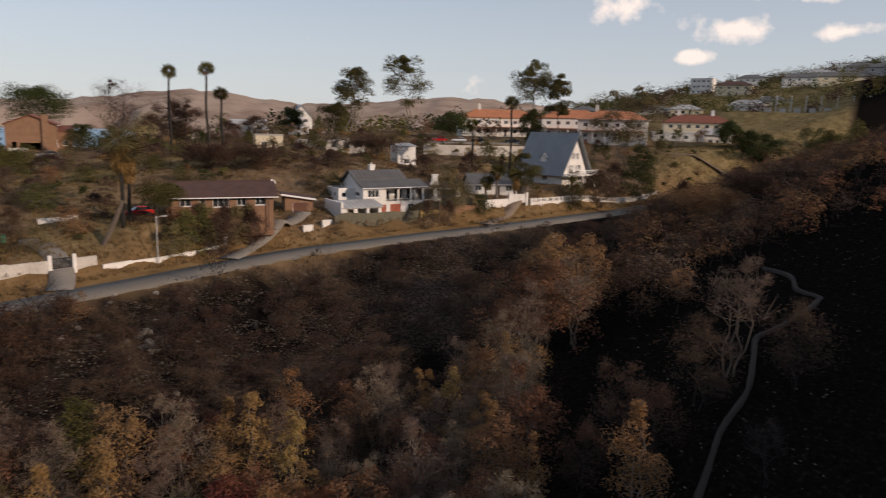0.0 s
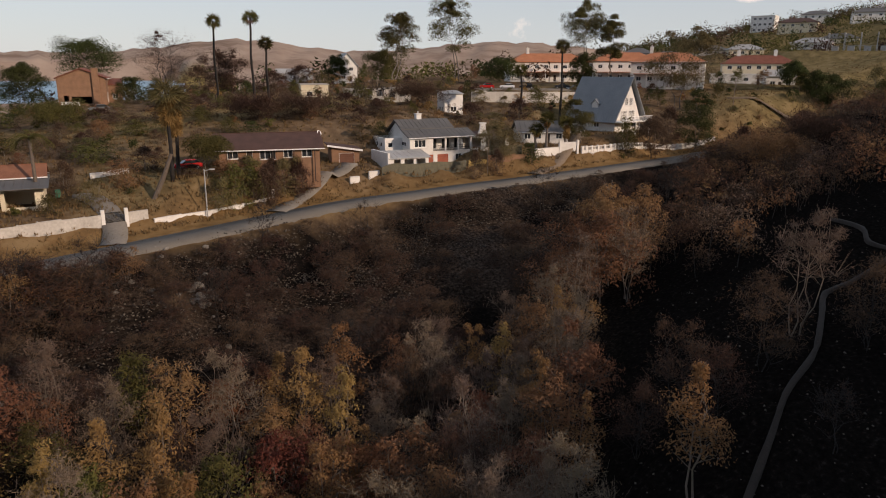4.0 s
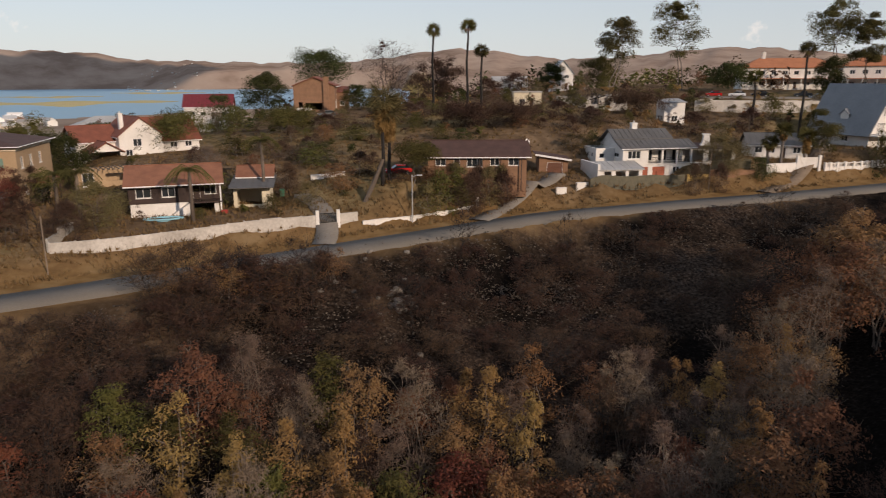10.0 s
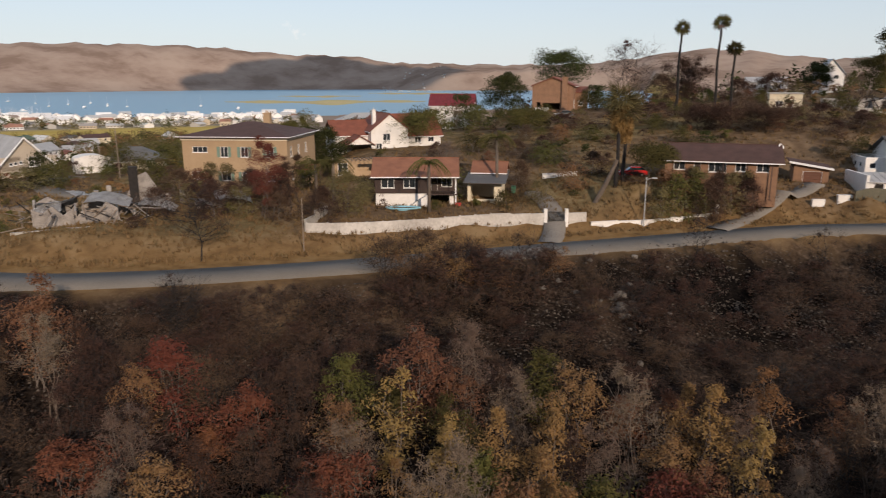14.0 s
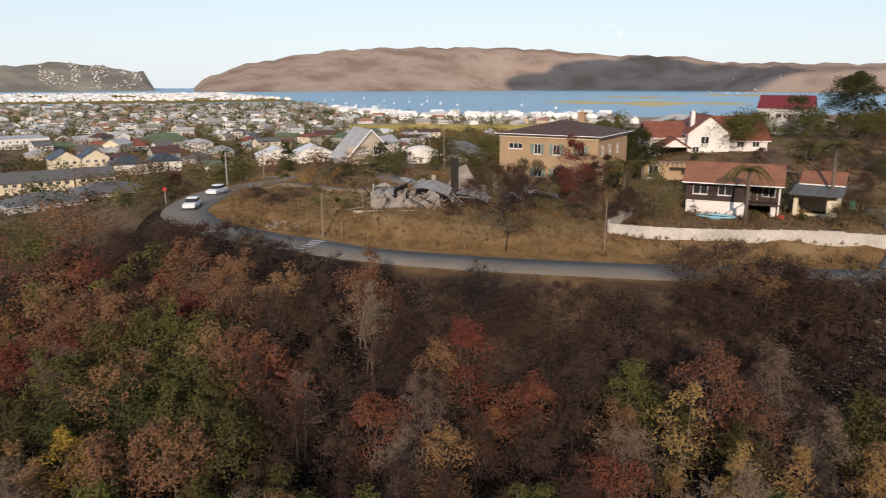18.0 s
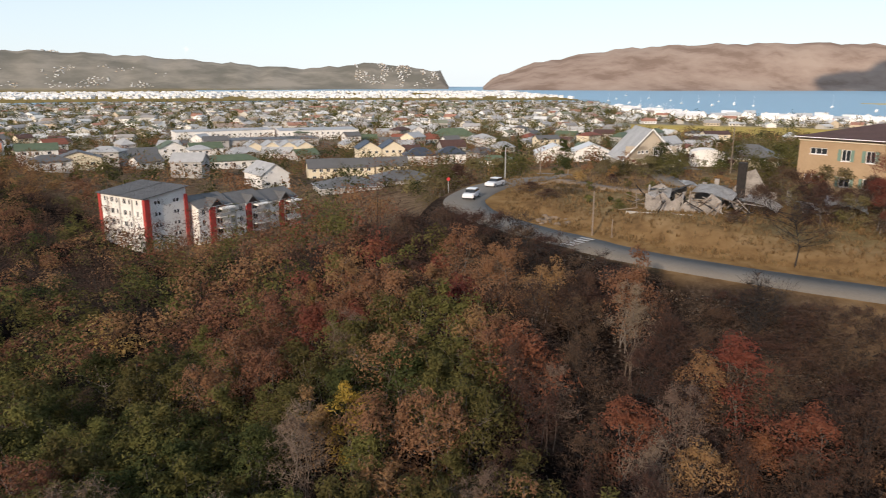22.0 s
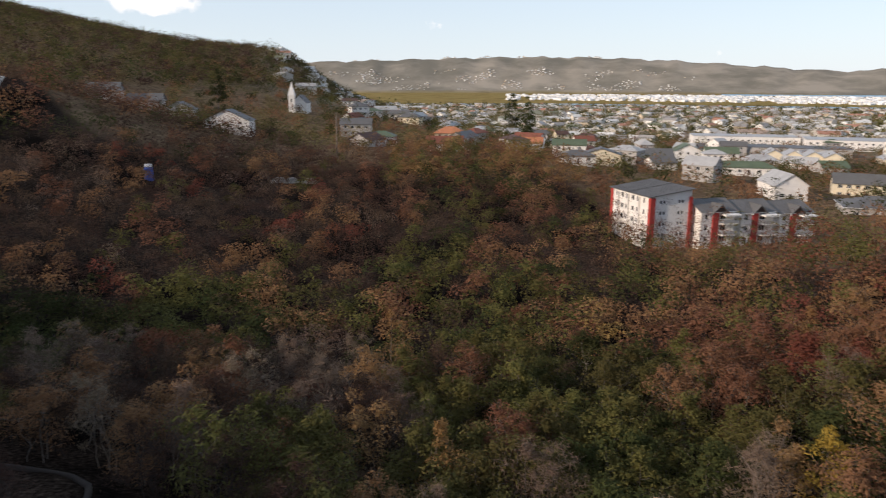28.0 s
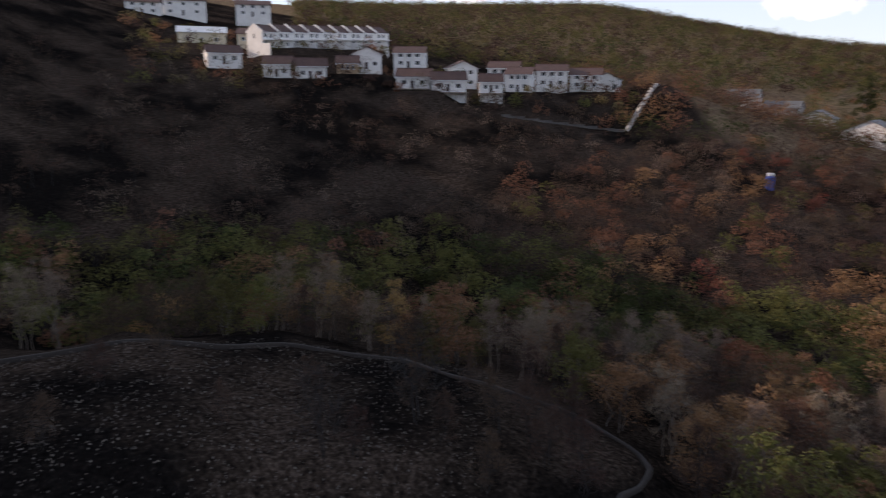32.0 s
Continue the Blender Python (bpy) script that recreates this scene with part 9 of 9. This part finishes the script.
for x, tops in ((0, (2.4, 1.4, 3.0)), (4.6, (2.0, 2.6, 1.0)), (9.4, (0.9, 1.6, 1.8)), (11.3, (1.8, 1.0, 0.4))):
    bm = bmesh.new()
    add_prism(bm, [(0.2, -1.5), (5.2, -1.5), (5.2, tops[2]), (2.6, tops[1]), (0.2, tops[0])], x, x + 0.24, mr)
    bmesh.ops.recalc_face_normals(bm, faces=bm.faces)
    part("broken_wall", bm, ASHWALL, ho)


def sheet(x, y, z, w, dep, sag, rot, mat):
    """A buckled roof sheet."""
    bm = bmesh.new()
    n = 10
    m = Matrix.Translation((x, y, z)) @ pose(0, 0, 0, *rot)
    g = [[bm.verts.new(m @ Vector((w * (i / n - 0.5), dep * (j / 6 - 0.5), sag * (1 - (2 * i / n - 1) ** 2) + 0.18 * noise.noise((i * 0.7 + x, j * 0.6, z))))) for j in range(7)] for i in range(n + 1)]
    for i in range(n):
        for j in range(6):
            bm.faces.new((g[i][j], g[i + 1][j], g[i + 1][j + 1], g[i][j + 1]))
    bmesh.ops.solidify(bm, geom=bm.faces[:], thickness=0.03)
    part("roof_sheet", bm, mat, ho, "buckled burnt roof sheet")


SHEETS = material("burnt_roof_sheet", [(0.3, 0.285, 0.27), (0.52, 0.51, 0.5), (0.7, 0.69, 0.68)], 0.55, metal=0.25, scale=0.8, bump=0.2)
for s in ((8.6, 2.6, 2.6, 5.2, 3.6, 0.6, (12, 10, -12)), (3.0, 4.0, 3.0, 5.2, 3.2, -0.4, (-14, -8, 10)), (6.0, 5.0, 2.9, 4.0, 3.0, 0.5, (6, 22, 25)), (1.6, 1.8, 2.0, 3.4, 2.6, 0.3, (24, -18, -8)), (14.5, 2.5, 1.6, 4.6, 2.6, 0.4, (10, 14, -20)), (12.2, 4.2, 1.4, 3.4, 2.4, 0.3, (-10, 18, 20))):
    sheet(*s, SHEETS)
for i in range(70):
    m = pose(rngr.uniform(-2, 14), rngr.uniform(-2.2, 6), rngr.uniform(0.1, 2.4), rngr.uniform(-25, 25), rngr.uniform(-50, 50), rngr.uniform(0, 180))
    part("fallen_beam", box(-1.3, 1.3, -0.06, 0.06, -0.05, 0.05, m), (CHAR, WOODPOLE, WOODPOLE, ASHWALL)[i % 4], ho)
part("fallen_slab", box(-2.2, 6.4, -2.3, -1.9, 0.0, 0.35), CONCRETE, ho)
ho = lot("burnt_gable", "standing brick chimney and scorched gable of a burnt house", 28.4, 107, -2, 3.0, "ruin")
bm = bmesh.new()
add_prism(bm, [(-1.2, -1.5), (5.6, -1.5), (5.6, 1.4), (4.4, 1.5), (2.6, 4.6), (1.6, 4.2), (-0.4, 1.2), (-1.2, 1.0)], 0, 0.3)
bmesh.ops.recalc_face_normals(bm, faces=bm.faces)
part("gable", bm, ASHWALL, ho)
part("chimney", box(0.3, 1.5, -0.4, 0.9, -1.5, 5.4), CHAR, ho)
for x, t in ((-2.6, 3.0), (-4.2, 2.4), (6.8, 2.0)):
    part("broken_pier", box(x, x + 0.6, -0.6, 0.0, -1.5, t), ASHWALL, ho)
ho = lot("rubble_lot", "heap of grey rubble and roof sheet on a burnt plot", 22.0, 101, 0, None, "rubble")
sheet(2, 1, 1.6, 5.0, 3.2, 0.5, (16, 10, 10), SHEETS)
sheet(-2.2, 0, 1.2, 3.2, 2.4, 0.4, (-14, 12, -30), SHEETS)
part("broken_wall", box(-3, 3, 2, 2.3, -1, 1.4), ASHWALL, ho)

# ---- small things ----
ho = lot("water_tank", "blue plastic water tank with pale lid", 113.7, 172, 0, None, "tank")
BLUE = material("blue_plastic", [(0.02, 0.06, 0.3), (0.03, 0.09, 0.4)], 0.45, bump=0)
part("tank", add_tube(bmesh.new(), [(0, 0, -0.5), (0, 0, 2.6), (0, 0, 2.9)], [0.95, 0.95, 0.7], 14), BLUE, ho)
part("lid", add_tube(bmesh.new(), [(0, 0, 2.9), (0, 0, 3.5)], [0.8, 0.75], 14), HULL, ho, "pale lid")
for az, d in ((104.2, 193), (103.2, 195), (101.8, 197)):
    ho = lot("burnt_vehicle", "pale burnt-out vehicle wreck among trees", az, d, 20, None, "wreck")
    bm = bmesh.new()
    add_prism(bm, [(-2, 0.4), (-2, 1.1), (-1, 1.2), (-0.5, 1.8), (1.2, 1.8), (1.9, 1.1), (2, 0.4)], -0.8, 0.8)
    bmesh.ops.recalc_face_normals(bm, faces=bm.faces)
    part("shell", bm, CONCRETE, ho)
ho = lot("kids_pool", "light blue inflatable garden pool", 7.4, 97.2, -4, None, "pool")
POOL = material("pale_blue_plastic", [(0.2, 0.45, 0.55), (0.28, 0.55, 0.65)], 0.4, bump=0)
bm = bmesh.new()
ring = [Vector((2.4 * math.cos(2 * math.pi * i / 20), 1.0 * math.sin(2 * math.pi * i / 20), 0.3)) for i in range(21)]
add_tube(bm, ring, [0.12] * 21, 6, cap=False)
part("rim", bm, POOL, ho)
part("pool_floor", add_tube(bmesh.new(), [(0, 0, 0.02), (0, 0, 0.12)], [0.95, 0.95], 20), POOL, ho)
ho = lot("red_toy_car", "small red plastic garden toy", 2.9, 98.8, 0, None, "toy")
part("body", box(-0.4, 0.4, -0.25, 0.25, 0.05, 0.5), RED_WALL, ho)
ho = lot("green_bin", "green wheeled rubbish bin", -1.6, 108, 0, None, "bin")
part("bin", box(-0.35, 0.35, -0.4, 0.4, 0, 1.1), material("green_plastic", [(0.02, 0.1, 0.06), (0.03, 0.13, 0.08)], 0.5, bump=0), ho)

# ---- stones ----
def stone_mesh(seed, name="stone", mat=STONE):
    rg = np.random.default_rng(seed)
    bm = bmesh.new()
    bmesh.ops.create_icosphere(bm, subdivisions=1, radius=0.5)
    for v in bm.verts:
        v.co = Vector((v.co.x * 1.2, v.co.y, v.co.z * 0.7)) * rg.uniform(0.75, 1.2)
    return mesh_of(name, bm, mat)


STONES = [stone_mesh(i, "boulder") for i in range(6)]
BANK_ROCKS = [stone_mesh(20 + i, "boulder", EARTH) for i in range(3)]
rng = np.random.default_rng(33)
for i in range(44):
    az, d, s = rng.normal(-10.8, 2.2), rng.normal(79, 3.0), rng.uniform(0.3, 0.9)
    if i < 14:
        az, d, s = rng.normal(-10.8, 0.7), rng.normal(78, 1.0), rng.uniform(0.8, 1.5)
    p = spot(az, d)
    b = new("boulder", STONES[i % 6])
    b.matrix_world = Matrix.Translation(p) @ pose(0, 0, 0, rng.uniform(-20, 20), rng.uniform(-20, 20), rng.uniform(0, 360)) @ Matrix.Diagonal((s, s, s, 1))
    tagged(b, "grey boulder on the burnt bank", "boulder", "boulders")


for i in range(18):
    p, s = spot(rng.normal(42.2, 0.8), rng.normal(94.5, 1.2)), rng.uniform(0.6, 1.5)
    b = new("boulder", BANK_ROCKS[i % 3])
    b.matrix_world = Matrix.Translation(p) @ pose(0, 0, 0, rng.uniform(-20, 20), rng.uniform(-20, 20), rng.uniform(0, 360)) @ Matrix.Diagonal((s, s, s, 1))
    tagged(b, "brown rock on the earth bank by the bend", "boulder", "boulders")


def rubble(name, n, place, size, label):
    bm = bmesh.new()
    spots_ = [place() for i in range(n)]
    zs_ = height(np.array([polar(a, d)[:2] for a, d in spots_]))
    vs, fs = [], []
    for (a, d), z in zip(spots_, zs_):
        p = polar(a, d)
        s = size * rng.uniform(0.4, 1.0) ** 1.5
        k = len(vs)
        t = rng.uniform(0, 6.28)
        cx, sx = math.cos(t), math.sin(t)
        for x, y, e in ((-1, -0.6, -0.4), (1, -0.7, -0.4), (0.9, 0.7, -0.4), (-0.8, 0.6, -0.4), (-0.6, -0.4, 0.5), (0.6, -0.3, 0.7), (0.5, 0.4, 0.45), (-0.5, 0.4, 0.6)):
            j = rng.uniform(0.7, 1.3)
            vs.append((p.x + (x * cx - y * sx) * s * j, p.y + (x * sx + y * cx) * s * j, z + 0.15 + e * s * j))
        fs += [tuple(k + q for q in f) for f in ((3, 2, 1, 0), (4, 5, 6, 7), (0, 1, 5, 4), (1, 2, 6, 5), (2, 3, 7, 6), (3, 0, 4, 7))]
    me = bpy.data.meshes.new(name)
    me.from_pydata(vs, [], fs)
    me.materials.append(STONE_MIX)
    bm.free()
    return tagged(new(name, me), label, "stones", kind="stuff")


STONE_MIX = leaves("loose_stones", [(0.03, 0.027, 0.025), (0.1, 0.085, 0.072), (0.05, 0.042, 0.038), (0.18, 0.155, 0.13)], 0.0, 0.0)


def on_bank():
    az = rng.uniform(-45, 45)
    edge = float(np.interp(az, [-58, -52, -41, -27, -12, 2, 18, 32, 44, 49, 52], [181, 152, 119.5, 101.5, 85.5, 76, 72.3, 74.3, 84.5, 94, 100]))
    return az, edge - 2 - abs(rng.normal()) * 9


rubble("bank_rubble", 8000, on_bank, 0.13, "grey rubble and cinders strewn over the bank")
rubble("bank_stones", 900, lambda: (rng.normal(-22, 4), rng.normal(86, 3)), 0.17, "pale broken stones on the burnt bank")
rubble("spur_stones", 3800, lambda: (rng.uniform(134, 176), rng.uniform(30, 62)), 0.085, "pale stones strewn over burnt ground")
rubble("slope_stones", 600, lambda: (rng.uniform(-70, -50), rng.uniform(36, 120)), 0.1, "pale stones strewn over the black slope")
# fallen sticks on the burnt ground
sticks = bmesh.new()
for i in range(900):
    az, d = on_bank()
    p = spot(az, d, 0.2)
    t, L = rng.uniform(0, 6.28), rng.uniform(0.5, 1.9)
    v = Vector((math.cos(t), math.sin(t), rng.uniform(-0.15, 0.5))) * L
    add_tube(sticks, [p - v * 0.5, p + v * 0.5], [0.05, 0.02], 3, cap=False)
tagged(link("fallen_sticks", sticks, CHAR), "fallen burnt sticks and branches", "sticks", kind="stuff")

# an unseen broad cloud, added high over the valley to cast the far headland's shadow
CLOUD = bpy.data.materials.new("cloud_white")
CLOUD.use_nodes = True
CLOUD.node_tree.nodes["Principled BSDF"].inputs["Base Color"].default_value = (0.9, 0.9, 0.9, 1)
CLOUD.node_tree.nodes["Principled BSDF"].inputs["Roughness"].default_value = 1.0
bm = bmesh.new()
sun_dir = Vector(polar(SUN_AZ, math.cos(radians(SUN_EL)), math.sin(radians(SUN_EL))))
for az, d, r in ((17, 3900, 330), (13.5, 3850, 420), (10, 3800, 380), (7, 3700, 260), (15, 3550, 300), (11, 3500, 300), (20, 3650, 240)):
    q = polar(az, d, 40) + sun_dir * (1700 / math.sin(radians(SUN_EL)))
    bmesh.ops.create_icosphere(bm, subdivisions=3, radius=1, matrix=Matrix.Translation(q) @ Matrix.Diagonal((r, r, r * 0.35, 1)))
for v in bm.verts:
    v.co += Vector((noise.noise(v.co * 0.004), noise.noise(v.co * 0.004 + Vector((9, 0, 0))), noise.noise(v.co * 0.006))) * 90
tagged(link("cloud", bm, CLOUD, smooth=True), "unseen white cloud added to shade the far headland", "cloud", kind="structure")
